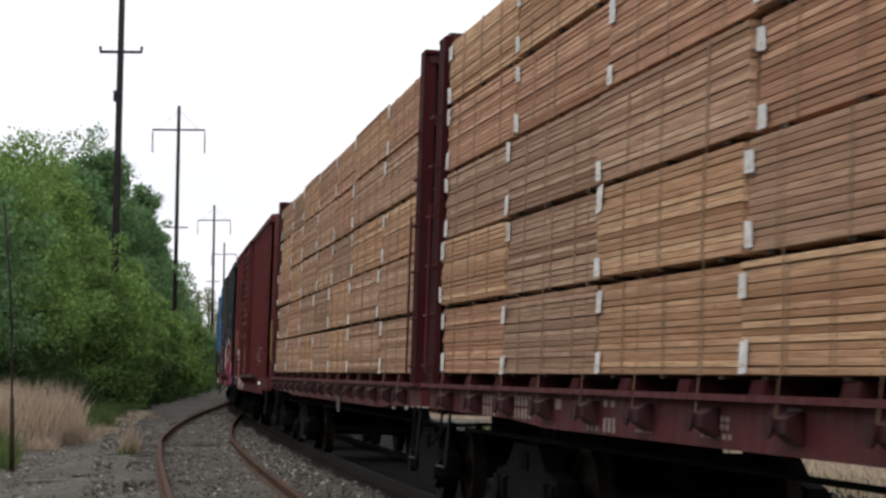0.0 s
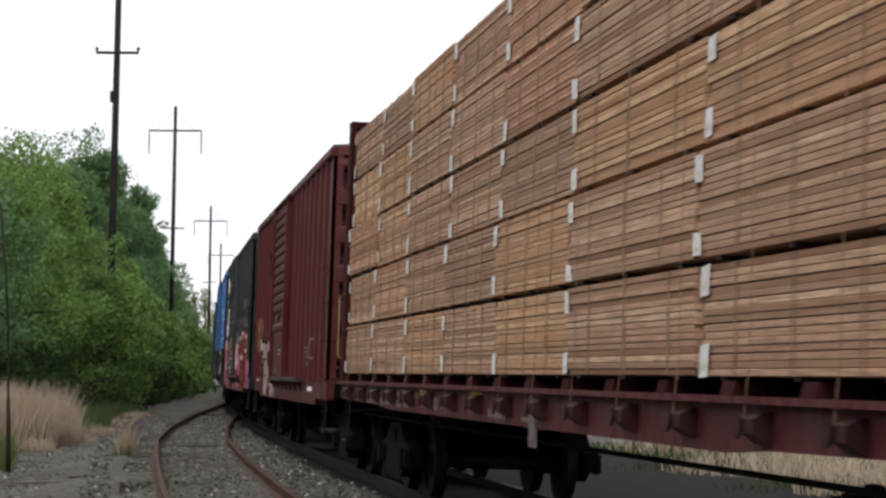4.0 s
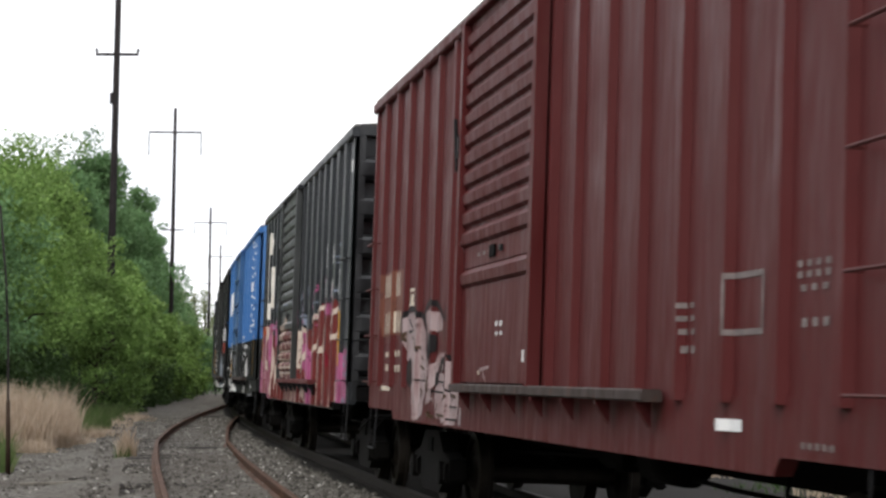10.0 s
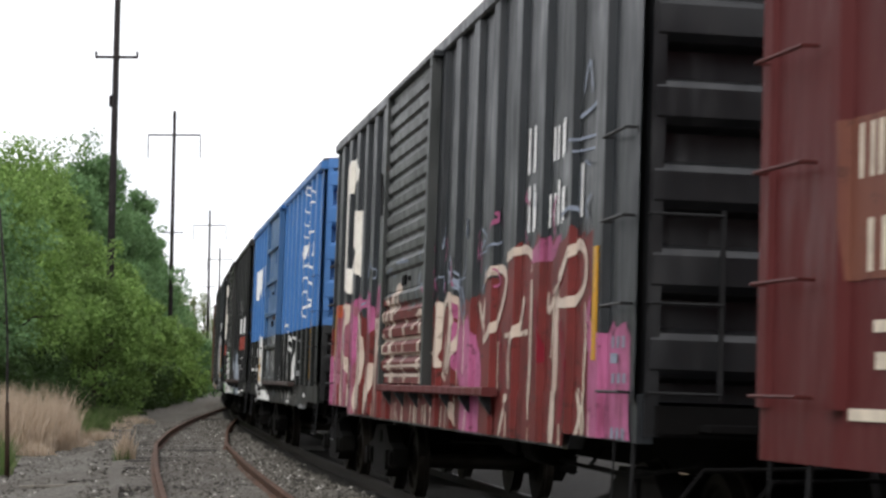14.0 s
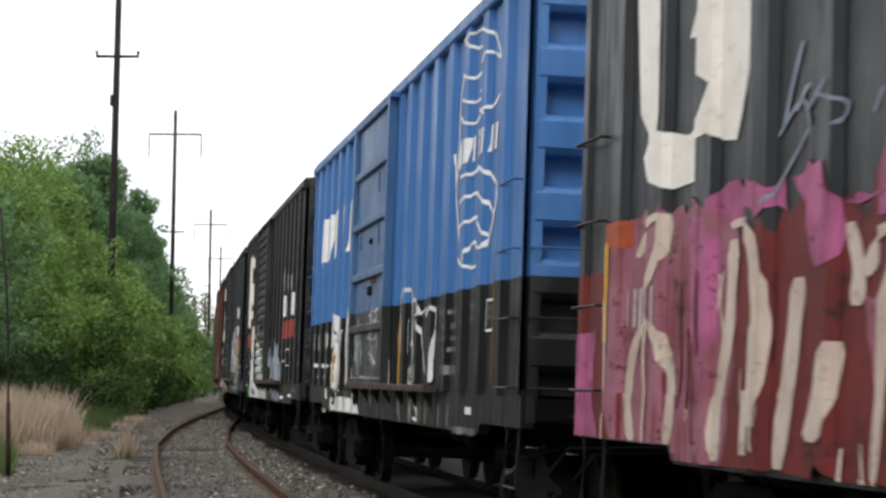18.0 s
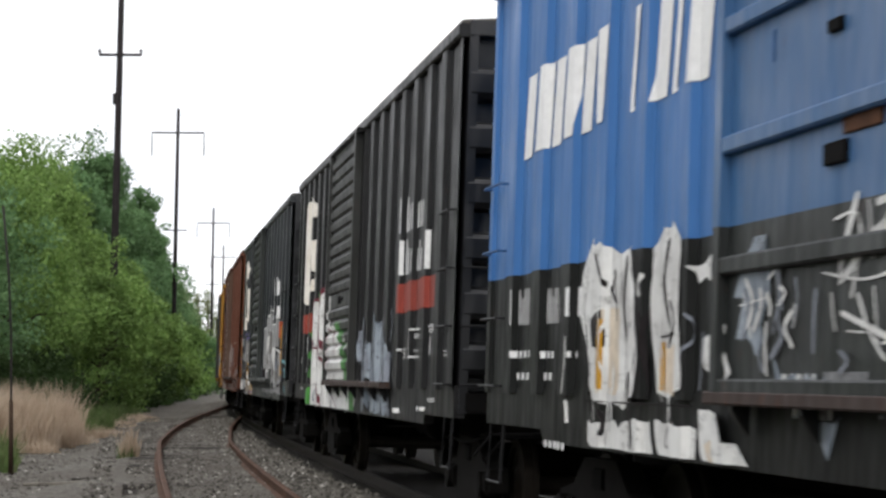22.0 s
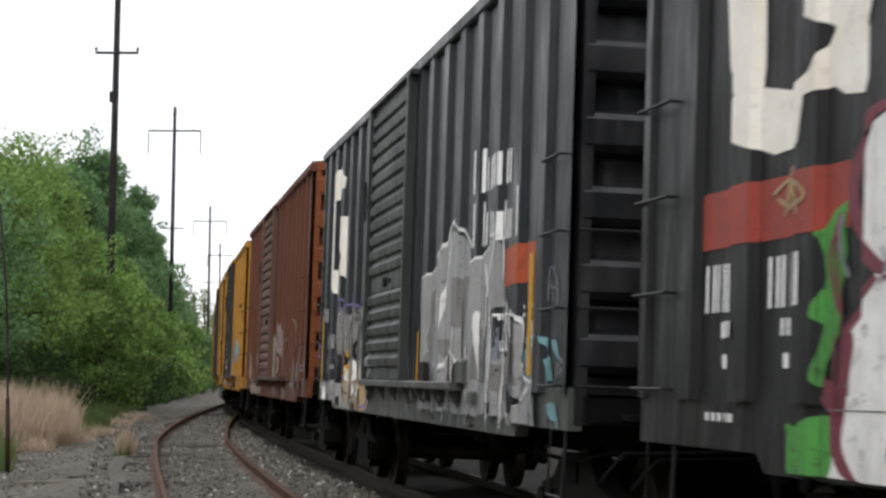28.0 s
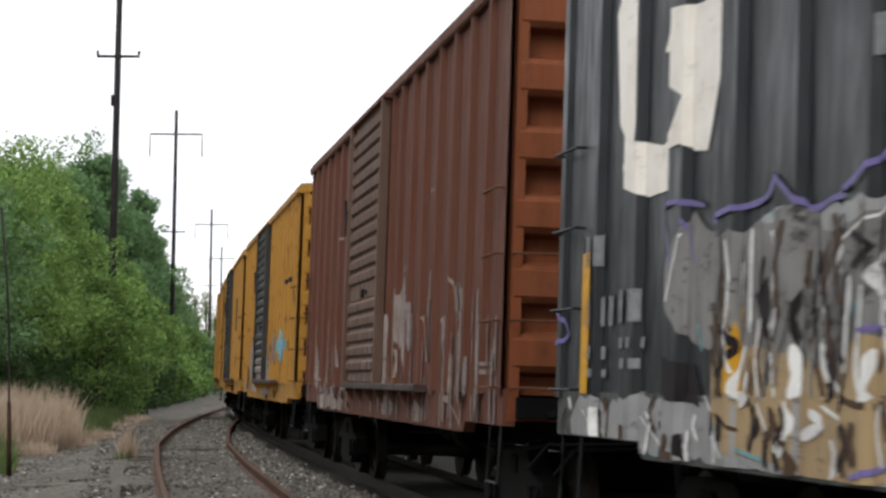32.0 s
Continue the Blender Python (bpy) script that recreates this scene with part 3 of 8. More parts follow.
def boxcar(label, mat, end_mat, door_mat, iron_mat, centre, door_at, door_kind="corrugated", sill_mat=None, ribs=(8, 7), rib_w=0.17, top=4.48, end_ribs=(1.75, 0.53), door_plain=0.0, track_mat=None):
    car = thing("boxcar", label, "boxcar", "cars of the freight train")
    h = BOX_L / 2
    lo, hi = -h + 0.13, h + 0.03
    d0, d1 = door_at - 1.5, door_at + 1.5
    # ribbed side: hat-shaped posts on flat sheet
    xs, ys = [lo], [1.56]
    posts = []
    for a, b, k in ((lo, d0, ribs[0]), (d1, hi, ribs[1])):
        p = (b - a) / k
        for i in range(k + 1):
            x = a + i * p
            if abs(x - lo) > 0.2 and abs(x - hi) > 0.2:
                posts.append(min(max(x, a + 0.1), b - 0.1))
    for x in posts:
        xs += [x - rib_w / 2 - 0.035, x - rib_w / 2, x + rib_w / 2, x + rib_w / 2 + 0.035]
        ys += [1.53, 1.58, 1.58, 1.53]
    # corner posts
    xs[1:1] = [lo + 0.1, lo + 0.12]
    ys[1:1] = [1.56, 1.53]
    xs += [hi - 0.12, hi - 0.1, hi]
    ys += [1.53, 1.56, 1.56]
    o = np.argsort(xs, kind="stable")
    xs, ys = [xs[i] for i in o], [ys[i] for i in o]
    z0, z1 = 1.26, top - 0.1
    wall = Mesh()
    n = len(xs)
    wall.add([(x, y, z0) for x, y in zip(xs, ys)] + [(x, y, z1) for x, y in zip(xs, ys)] + [(x, 1.46, z0) for x in xs] + [(x, 1.46, z1) for x in xs],
             [(i, i + 1, n + i + 1, n + i) for i in range(n - 1)] + [(2 * n + i, 3 * n + i, 3 * n + i + 1, 2 * n + i + 1) for i in range(n - 1)]
             + [(i, 2 * n + i, 2 * n + i + 1, i + 1) for i in range(n - 1)] + [(n + i, n + i + 1, 3 * n + i + 1, 3 * n + i) for i in range(n - 1)])
    part("side_wall", wall, mat, car)
    part("far_wall", Mesh().box(lo, hi, -1.56, -1.48, z0, z1), mat, car)
    # side sill, deeper between the bogies, with punched holes
    sm = sill_mat or mat
    for sgn in (1, -1):
        y0, y1 = sorted((sgn * 1.44, sgn * 1.538))
        sill = Mesh().prism_y([(lo, 1.02), (-h + 1.75, 1.02), (-h + 1.85, 0.93), (h - 1.85, 0.93), (h - 1.75, 1.02), (hi, 1.02), (hi, 1.3), (lo, 1.3)], y0, y1)
        part("side_sill", sill, sm, car)
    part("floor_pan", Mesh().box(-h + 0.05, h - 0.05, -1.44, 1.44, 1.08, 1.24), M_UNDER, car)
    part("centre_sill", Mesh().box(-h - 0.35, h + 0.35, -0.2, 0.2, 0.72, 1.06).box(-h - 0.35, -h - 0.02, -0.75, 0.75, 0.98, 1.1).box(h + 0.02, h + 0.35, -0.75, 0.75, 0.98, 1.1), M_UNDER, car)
    # eaves and roof
    for sgn in (1, -1):
        part("eave_rail", Mesh().box(lo - 0.02, hi + 0.02, min(sgn * 1.45, sgn * 1.6), max(sgn * 1.45, sgn * 1.6), top - 0.12, top, 0.02), mat, car)
    roof = Mesh().prism_x([(-1.57, top + 0.004), (1.57, top + 0.004), (1.57, top + 0.03), (0, top + 0.17), (-1.57, top + 0.03)], lo, hi)
    k = 13
    deck = part("roof", roof, M_ROOF, car)
    for x in [lo + 0.06 + (hi - lo - 0.12) * i / k for i in range(k + 1)]:
        part("roof_rib", Mesh().prism_x([(-1.56, top + 0.02), (1.56, top + 0.02), (1.56, top + 0.036), (0, top + 0.19), (-1.56, top + 0.036)], x - 0.04, x + 0.04), M_ROOF, deck)
    # corrugated ends
    for sgn in (-1, 1):
        he = hi if sgn > 0 else -lo
        end = Mesh().box(min(sgn * (he - 0.14), sgn * (he - 0.2)), max(sgn * (he - 0.14), sgn * (he - 0.2)), -1.47, 1.47, 1.26, top - 0.02)
        e = lambda v: sgn * (he - 0.14 + v)
        for y in (-1.5, 1.42):
            part("corner_post", Mesh().prism([(e(-0.05), y, 1.1), (e(0.16), y, 1.1), (e(0.16), y + 0.08, 1.1), (e(-0.05), y + 0.08, 1.1)], [(e(-0.05), y, top), (e(0.16), y, top), (e(0.16), y + 0.08, top), (e(-0.05), y + 0.08, top)]), end_mat, car)
        wall_end = part("end_wall", end, end_mat, car)
        # pressed corrugations: a sloping ledge on top, a dark recess over it
        zt = end_ribs[0]
        while zt < top + 0.1:
            za, zb = max(zt - 0.6 * end_ribs[1], 1.26), min(zt, top - 0.11)
            prof = [(e(0.0), za - 0.03), (e(0.13), za), (e(0.17), za + 0.05), (e(0.168), zb - 0.075), (e(0.14), zb - 0.035), (e(0.0), zb)]
            part("end_rib", Mesh().prism([(x, -1.475, z) for x, z in prof], [(x, 1.475, z) for x, z in prof]), end_mat, wall_end)
            zt += end_ribs[1]
        part("end_sill", Mesh().box(min(e(0), e(0.15)), max(e(0), e(0.15)), -1.5, 1.5, 1.06, 1.24), end_mat, wall_end)
        part("end_plate", Mesh().box(min(e(0), e(0.17)), max(e(0), e(0.17)), -1.5, 1.5, top - 0.1, top + 0.03), end_mat, wall_end)
    # ladders: side grabs at both corners, end ladder on the near corner
    for sgn in (-1, 1):
        he = hi if sgn > 0 else -lo
        for i in range(4):
            z = 1.31 + i * 0.51
            bar = M_IRON if iron_mat is M_BLUEIRON and z < 2.1 else iron_mat
            part("grab_iron", grab(Mesh(), (sgn * (he - 0.08), 1.55, z), (sgn * (he - 0.62), 1.55, z), (0, 0.075, 0)), bar, car)
            if i < 3:
                part("grab_iron", grab(Mesh(), (sgn * (he + 0.0), 1.5, z), (sgn * (he + 0.0), 1.08, z), (sgn * 0.1, 0, 0)), bar, car)
        lad = Mesh().box(*sorted((sgn * (he + 0.08), sgn * (he + 0.1))), 1.065, 1.095, 1.28, 2.36)
        part("ladder_rail", lad, iron_mat, car)
        st = Mesh().tube([(sgn * (he - 0.1), 1.52, 1.05), (sgn * (he - 0.1), 1.54, 0.58), (sgn * (he - 0.55), 1.54, 0.58), (sgn * (he - 0.55), 1.52, 1.05)], 0.013, 6)
        part("stirrup_step", st, M_IRON, car)
        part("end_platform", Mesh().box(*sorted((sgn * (he + 0.06), sgn * (he + 0.34))), -1.2, 1.2, 1.1, 1.14), M_UNDER, car)
    # hand brake on the near end
    hb = Mesh()
    for k in range(20):
        a, b = 2 * math.pi * k / 20, 2 * math.pi * (k + 1) / 20
        hb.tube([(lo - 0.26, -0.75 + 0.27 * math.cos(a), 2.6 + 0.27 * math.sin(a)), (lo - 0.26, -0.75 + 0.27 * math.cos(b), 2.6 + 0.27 * math.sin(b))], 0.016, 6)
    for k in range(3):
        a = 2 * math.pi * k / 3
        hb.tube([(lo - 0.24, -0.75, 2.6), (lo - 0.26, -0.75 + 0.27 * math.cos(a), 2.6 + 0.27 * math.sin(a))], 0.014, 6)
    hb.box(lo - 0.22, lo - 0.02, -0.9, -0.6, 2.4, 2.8)
    part("brake_wheel", hb, M_IRON, car)
    # under the floor: brake cylinder, rods, reservoir
    ub = Mesh().tube([(-1.6, 0.6, 0.82), (-0.8, 0.6, 0.82)], 0.17, 14)
    part("air_reservoir", ub, M_UNDER, car, smooth=True)
    ub = Mesh().tube([(0.4, 0.45, 0.8), (1.1, 0.45, 0.8)], 0.13, 12).box(0.2, 0.4, 0.3, 0.6, 0.68, 0.94)
    part("brake_cylinder", ub, M_UNDER, car)
    rod = Mesh().tube([(-5.0, 0.5, 0.66), (-2.6, 0.62, 0.7), (0.2, 0.5, 0.74)], 0.018, 6).tube([(1.1, 0.45, 0.76), (5.0, 0.4, 0.66)], 0.018, 6)
    rod.tube([(-h + 0.3, 1.1, 0.9), (-h + 1.4, 1.2, 0.78), (-h + 2.6, 1.2, 0.8), (-h + 3.4, 0.9, 0.9)], 0.014, 6)
    part("brake_rod", rod, M_UNDER, car)
    # sliding door on its track
    dz0, dz1 = 1.33, top - 0.14
    if door_kind == "corrugated":
        zz, yy = [dz0], [1.62]
        nr = 17
        gap = dz0 + (dz1 - dz0) * 0.33
        for i in range(nr):
            za = dz0 + 0.1 + (dz1 - dz0 - 0.16) * i / nr
            p = (dz1 - dz0 - 0.16) / nr
            if abs(za + p / 2 - gap) < p * 0.6 or za < door_plain:
                zz += [za, za + p]
                yy += [1.62, 1.62]
                continue
            zz += [za + 0.06 * p, za + 0.2 * p, za + 0.66 * p, za + 0.94 * p]
            yy += [1.61, 1.645, 1.652, 1.61]
        zz.append(dz1)
        yy.append(1.62)
    else:
        zz, yy = [dz0, dz1], [1.625, 1.625]
    k = len(zz)
    door = Mesh().add([(d0 + 0.06, y, z) for y, z in zip(yy, zz)] + [(d1 - 0.06, y, z) for y, z in zip(yy, zz)], [(i, k + i, k + i + 1, i + 1) for i in range(k - 1)])
    door.box(d0 + 0.03, d1 - 0.03, 1.585, 1.6, dz0, dz1)
    leaf = part("door", door, door_mat, car)
    for x in (d0, d1 - 0.1):
        part("door_stile", Mesh().box(x, x + 0.1, 1.585, 1.68, dz0 - 0.02, dz1 + 0.02), door_mat, leaf)
    if door_kind != "corrugated":
        for i in range(6):
            z = dz0 + (dz1 - dz0) * (i + 0.0) / 5
            part("door_rib", Mesh().box(d0 + 0.1, d1 - 0.1, 1.62, 1.675, z - 0.045, z + 0.045, 0.012), door_mat, leaf)
        for x, za, zb in ((d0 + 0.62, 2.82, 3.05), (d0 + 0.72, 3.4, 3.62), (d1 - 0.8, 2.85, 3.0)):
            part("lock_rod", Mesh().tube([(x, 1.665, za), (x, 1.665, zb)], 0.01, 6), iron_mat, leaf)
        part("hinge_plate", Mesh().box(d0 + 0.12, d0 + 0.34, 1.62, 1.66, 2.62, 2.72, 0.01), iron_mat, leaf)
        part("door_pocket", Mesh().box(door_at - 0.5, door_at - 0.1, 1.62, 1.64, 2.42, 2.52, 0.006), M_RUSTIRON, leaf)
        part("lock_box", Mesh().box(door_at - 0.14, door_at + 0.1, 1.62, 1.65, 2.3, 2.4, 0.008), M_UNDER, leaf)
        part("lock_box", Mesh().box(door_at - 0.06, door_at + 0.08, 1.62, 1.65, 2.88, 2.94, 0.008), M_UNDER, leaf)
    else:
        part("lock_box", Mesh().box(door_at + 0.0, door_at + 0.2, 1.62, 1.642, 2.3, 2.4, 0.006), M_UNDER, leaf)
        part("door_handle", Mesh().box(door_at - 0.26, door_at - 0.19, 1.62, 1.648, 2.33, 2.38, 0.006), M_IRON, leaf)
        part("door_handle", Mesh().box(d1 - 0.03, d1 + 0.14, 1.6, 1.69, 3.2, 3.42, 0.02).tube([(d1 + 0.05, 1.68, 3.1), (d1 + 0.06, 1.7, 3.55)], 0.018, 6), M_IRON, leaf)
    for z, a in ((1.28, 0.07), (dz1 + 0.02, 0.05)):
        tr = Mesh().box(d0 - 3.0 if z < 2 else d0 - 0.1, d1 + 0.1, 1.56, 1.68, z - a / 2, z + a / 2, 0.01)
        part("door_track", tr, (track_mat or sill_mat or M_TRACKIRON) if z < 2 else mat, car)
    for i in range(7):
        x = d0 - 2.8 + i * 0.92
        part("track_bracket", Mesh().prism_x([(1.57, 1.1), (1.575, 1.1), (1.66, 1.22), (1.66, 1.243), (1.57, 1.243)], x - 0.03, x + 0.03), sm, car)
    # lugs and welded boxes on a primed sill
    if sill_mat:
        for x in (d0 - 0.3, d0 - 1.1, d0 - 1.9, d0 - 2.7, d0 - 3.5):
            part("sill_lug", Mesh().box(x - 0.09, x + 0.09, 1.53, 1.6, 1.14, 1.24, 0.012), sm, car)
        part("tack_box", Mesh().box(d0 - 3.3, d0 - 2.95, 1.55, 1.63, 1.3, 1.5, 0.015), sm, car)
    running_gear(car, HALF_BOX, h + 0.32)
    CARS.append((car, centre, HALF_BOX))
    side = Side(xs, ys, (d0 + 0.06, d1 - 0.06, dz0, dz1, zz, yy))
    return car, side, (d0, d1)


def outline(side, m, x0, x1, z0, z1, w=0.025):
    side.rect(m, x0, x1, z0, z0 + w)
    side.rect(m, x0, x1, z1 - w, z1)
    side.rect(m, x0, x0 + w, z0 + w, z1 - w)
    side.rect(m, x1 - w, x1, z0 + w, z1 - w)
    return m


RED_CAR, RED_SIDE, _d = boxcar("oxide red ribbed boxcar with pale graffiti tag near its far end", M_RED, M_ENDRED, M_RED, M_REDIRON, -62.2, 0.3, rib_w=0.1, end_ribs=(1.85, 0.53), door_plain=1.95)
PINK_CAR, PINK_SIDE, _d = boxcar("black ribbed boxcar covered below in pink and maroon graffiti", M_SLATE, M_ENDBLACK, M_DOORGREY, M_IRON, -44.45, 0.85, rib_w=0.24, end_ribs=(1.69, 0.485), track_mat=M_MAROONTRACK)
BLUE_CAR, BLUE_SIDE, _d = boxcar("blue over black ribbed boxcar with white globe emblem", M_BLUE, M_ENDBLUE, M_DOORBLUE, M_BLUEIRON, -26.95, 0.5, "plug", rib_w=0.24)
BAND_CAR, BAND_SIDE, _d = boxcar("black ribbed boxcar with red band and pale graffiti", M_BLACK2, M_ENDBLACK, M_DOORDARK, M_IRON, -9.65, 0.8, rib_w=0.24, end_ribs=(1.69, 0.485))
SILVER_CAR, SILVER_SIDE, _d = boxcar("slate black boxcar with orange band and silver graffiti", M_SLATE, M_ENDBLACK, M_DOORSLATE, M_IRON, 7.8, 0.6, sill_mat=M_SILLGREY, rib_w=0.24, end_ribs=(1.69, 0.485))
RUST_CAR, RUST_SIDE, _d = boxcar("rusty brown boxcar with faded grey graffiti", M_BROWN, M_ORANGE, M_BROWNDOOR, M_RUSTIRON, 25.4, 0.45, top=4.56, rib_w=0.1)
GOLD_CAR, GOLD_SIDE, _d = boxcar("faded yellow boxcar with dark grey door", M_YELLOW, M_YELLOW, M_DOORDARK, M_RUSTIRON, 43.0, 0.5)
OCHRE_CAR, OCHRE_SIDE, _d = boxcar("ochre yellow boxcar streaked with rust", M_OCHRE, M_YELLOW, M_DOORDARK, M_RUSTIRON, 60.5, 0.5)
LAST_CAR, LAST_SIDE, _d = boxcar("dull ochre boxcar far down the train", M_OCHRE, M_OCHRE, M_OCHRE, M_RUSTIRON, 78.0, 0.5)


# ---- paint on the cars: stencils, bands and graffiti ----
def sprayed(name, col, worn, rough=0.55, wear=0.5, metal=0.0):
    """Spray paint on old steel: uneven cover, runs, scuffs that let the darker coat through."""
    m, n, l, b = nodes_of(name, rough, metal, 0.18)
    cloud = noise_of(n, l, coords(n, l, (1, 1, 1.3)), 2.2, 5, 0.6)
    run = noise_of(n, l, coords(n, l, (8, 8, 0.9), (2, 0, 1)), 1.6, 5, 0.6)
    scuff = noise_of(n, l, coords(n, l, (2.5, 2.5, 4.5)), 2.4, 8, 0.72)
    half = mix_of(n, l, 0.55, col, worn)
    c1 = mix_of(n, l, ramp_of(n, l, cloud, 0.42, 0.66), col, half)
    c2 = mix_of(n, l, ramp_of(n, l, run, 0.5, 0.7, cb=(wear, wear, wear, 1)), c1, worn)
    c3 = mix_of(n, l, ramp_of(n, l, scuff, 0.56, 0.64, cb=(wear * 1.2,) * 3 + (1,)), c2, mix_of(n, l, 0.6, worn, (0.012, 0.011, 0.01)))
    l.new(c3, b.inputs["Base Color"])
    bump_of(n, l, b, scuff, 0.15, 0.003)
    return m


M_OCHREP = sprayed("ochre_patch_paint", (0.15, 0.055, 0.035), (0.12, 0.04, 0.03))
M_DUSTPINK = sprayed("dusty_pink_white_paint", (0.36, 0.28, 0.28), (0.2, 0.1, 0.095), wear=0.7)
M_SOOT = plain("black_spray_paint", (0.022, 0.018, 0.019), 0.4, 8, 0.6, 0.05)
M_MAROONP = sprayed("maroon_spray_paint", (0.15, 0.024, 0.022), (0.075, 0.02, 0.018), wear=0.75)
M_DEEPRED = plain("deep_red_spray_paint", (0.2, 0.012, 0.025), 0.3, 5, 0.5, 0.05)
M_PINK = sprayed("pink_spray_paint", (0.4, 0.11, 0.23), (0.15, 0.03, 0.06), wear=0.8)
M_LILAC = sprayed("lilac_spray_paint", (0.29, 0.12, 0.16), (0.15, 0.025, 0.03), wear=0.9)
M_PALEBLUE = plain("pale_blue_marker", (0.3, 0.34, 0.42), 0.4, 9, 0.6, 0.05)
M_GRAFWHITE = sprayed("white_spray_paint", (0.72, 0.72, 0.7), (0.36, 0.35, 0.34))
M_GRAFBLUE = sprayed("thin_blue_white_spray_paint", (0.3, 0.34, 0.38), (0.07, 0.09, 0.12), wear=0.8)
M_EMBLEM = sprayed("off_white_emblem_paint", (0.78, 0.75, 0.69), (0.6, 0.54, 0.45), wear=0.2)
M_DIRTGREY = sprayed("dirty_grey_spray_paint", (0.25, 0.21, 0.19), (0.12, 0.075, 0.055), wear=0.7)
M_REDBAND = sprayed("faded_red_band_paint", (0.28, 0.05, 0.036), (0.16, 0.04, 0.03), wear=0.4)
M_ORANGEBAND = sprayed("orange_red_band_paint", (0.38, 0.075, 0.03), (0.24, 0.06, 0.03), wear=0.3)
M_CREAMP = sprayed("cream_spray_paint", (0.56, 0.47, 0.39), (0.36, 0.24, 0.2), wear=0.45)
M_DULLSILVER = sprayed("dull_silver_spray_paint", (0.24, 0.26, 0.3), (0.06, 0.065, 0.075), wear=0.8)
M_GREENP = sprayed("green_spray_paint", (0.07, 0.26, 0.055), (0.05, 0.1, 0.04), wear=0.6)
M_PURPLER = sprayed("plum_spray_paint", (0.17, 0.04, 0.06), (0.09, 0.035, 0.035))
M_SILVERP = sprayed("silver_spray_paint", (0.31, 0.31, 0.31), (0.19, 0.19, 0.19), 0.4, 0.6, 0.2)
M_CYAN = sprayed("pale_cyan_spray_paint", (0.17, 0.34, 0.37), (0.06, 0.1, 0.11), wear=0.8)
M_BROWNP = plain("brown_spray_paint", (0.09, 0.055, 0.035), 0.3, 6, 0.6, 0.05)
M_GREIGE = sprayed("grey_beige_spray_paint", (0.2, 0.195, 0.185), (0.09, 0.086, 0.085), wear=0.8)
M_TANP = sprayed("tan_spray_paint", (0.36, 0.26, 0.14), (0.2, 0.14, 0.09), wear=0.6)
M_VIOLET = sprayed("violet_spray_paint", (0.17, 0.14, 0.33), (0.09, 0.08, 0.16))


def coat(name, m, mat, car):
    """A thin coat of paint as one welded sheet."""
    me = bpy.data.meshes.new(name)
    me.from_pydata(m.v, [], m.f)
    b = bmesh.new()
    b.from_mesh(me)
    bmesh.ops.remove_doubles(b, verts=b.verts, dist=0.004)
    b.to_mesh(me)
    b.free()
    me.materials.append(mat)
    return part(name, me, mat, car)


def spray(car, side, mat, name, shapes, lift=0, w=0.0, rough=0.0, sx=1.0):
    """Strokes (w > 0) or filled patches in one colour on the side of a car."""
    for k, pts in enumerate(shapes):
        m = Mesh()
        pieces = ribbon(pts, w, k, sx) if w else [ragged(pts, rough, k)]
        for p in pieces:
            side.fill(m, p, lift * 0.0025)
        if m.f:
            coat(name, m, mat, car)


def word_shape(car, side, mat, x1, x0, z0, z1, kinds, lift=1):
    """A painted word as plain shapes, one a cell: l and i a tall and a short bar, O or H and o or n a tall and a short pair of bars."""
    width = {"l": 0.5, "i": 0.5, "n": 1.0, "o": 1.0, "O": 1.1, "H": 1.35}
    unit = (x1 - x0) / sum(width[k] for k in kinds)
    x, zs = x1, z0 + 0.74 * (z1 - z0)
    for k in kinds:
        a, b, zt = x - unit * width[k] * 0.9, x - unit * width[k] * 0.08, z1 if k in "lOH" else zs
        x -= unit * width[k]
        t = (b - a) * 0.28
        c, u = (a + b) / 2, (b - a) * 0.3
        bits = {"l": [(c - u, c + u, z0, zt)], "i": [(c - u, c + u, z0, zt)]}.get(k, [(a, a + t, z0, zt), (b - t, b, z0, zt)])
        m = Mesh()
        for q in bits:
            side.rect(m, *q)
        m.v = [(vx, vy + lift * 0.0025, vz) for vx, vy, vz in m.v]
        coat("stencil", m, mat, car)


def scrawl(car, side, mats, x0, x1, z0, z1, n, seed, w=0.035, run=0.35, slack=0.05):
    """Loose thin strokes and runs of paint, each colour one mesh."""
    r = random.Random(seed)
    for mat in mats:
        m = Mesh()
        for k in range(n):
            x, z = r.uniform(x0, x1), r.uniform(z0 + 0.1, z1)
            d, bend = run * r.uniform(0.35, 1.3), r.gauss(0, slack)
            pts = [(x, z), (x + bend, z - d * 0.45), (x + r.gauss(0, slack * 0.6), max(z - d, z0))]
            for p in ribbon(pts, w * r.uniform(0.5, 1.5), k):
                side.fill(m, p, 0.011 + 0.0006 * r.random())
        me = bpy.data.meshes.new("graffiti")
        me.from_pydata(m.v, [], m.f)
        me.materials.append(mat)
        tagged(part("graffiti", me, mat, car), kind="stuff")


def bars(car, side, mat, name, boxes, lift=0):
    """Rows of characters that stay plain bars: x from, x to, z from, z to, how many."""
    for x0, x1, z0, z1, n in boxes:
        tall = n > 1 and z1 - z0 > 0.2
        n = 2 * n if tall else n
        p = (x1 - x0) / n
        for i in range(n):
            m = Mesh()
            g = (0.3 if tall else 0.24) * p if n > 1 else 0
            side.rect(m, x0 + i * p + g, x0 + (i + 1) * p - g, z0, z1 - (0.24 * (z1 - z0) if tall and i % 3 == 0 else 0))
            m.v = [(x, y + lift * 0.0025, z) for x, y, z in m.v]
            coat(name, m, mat, car)


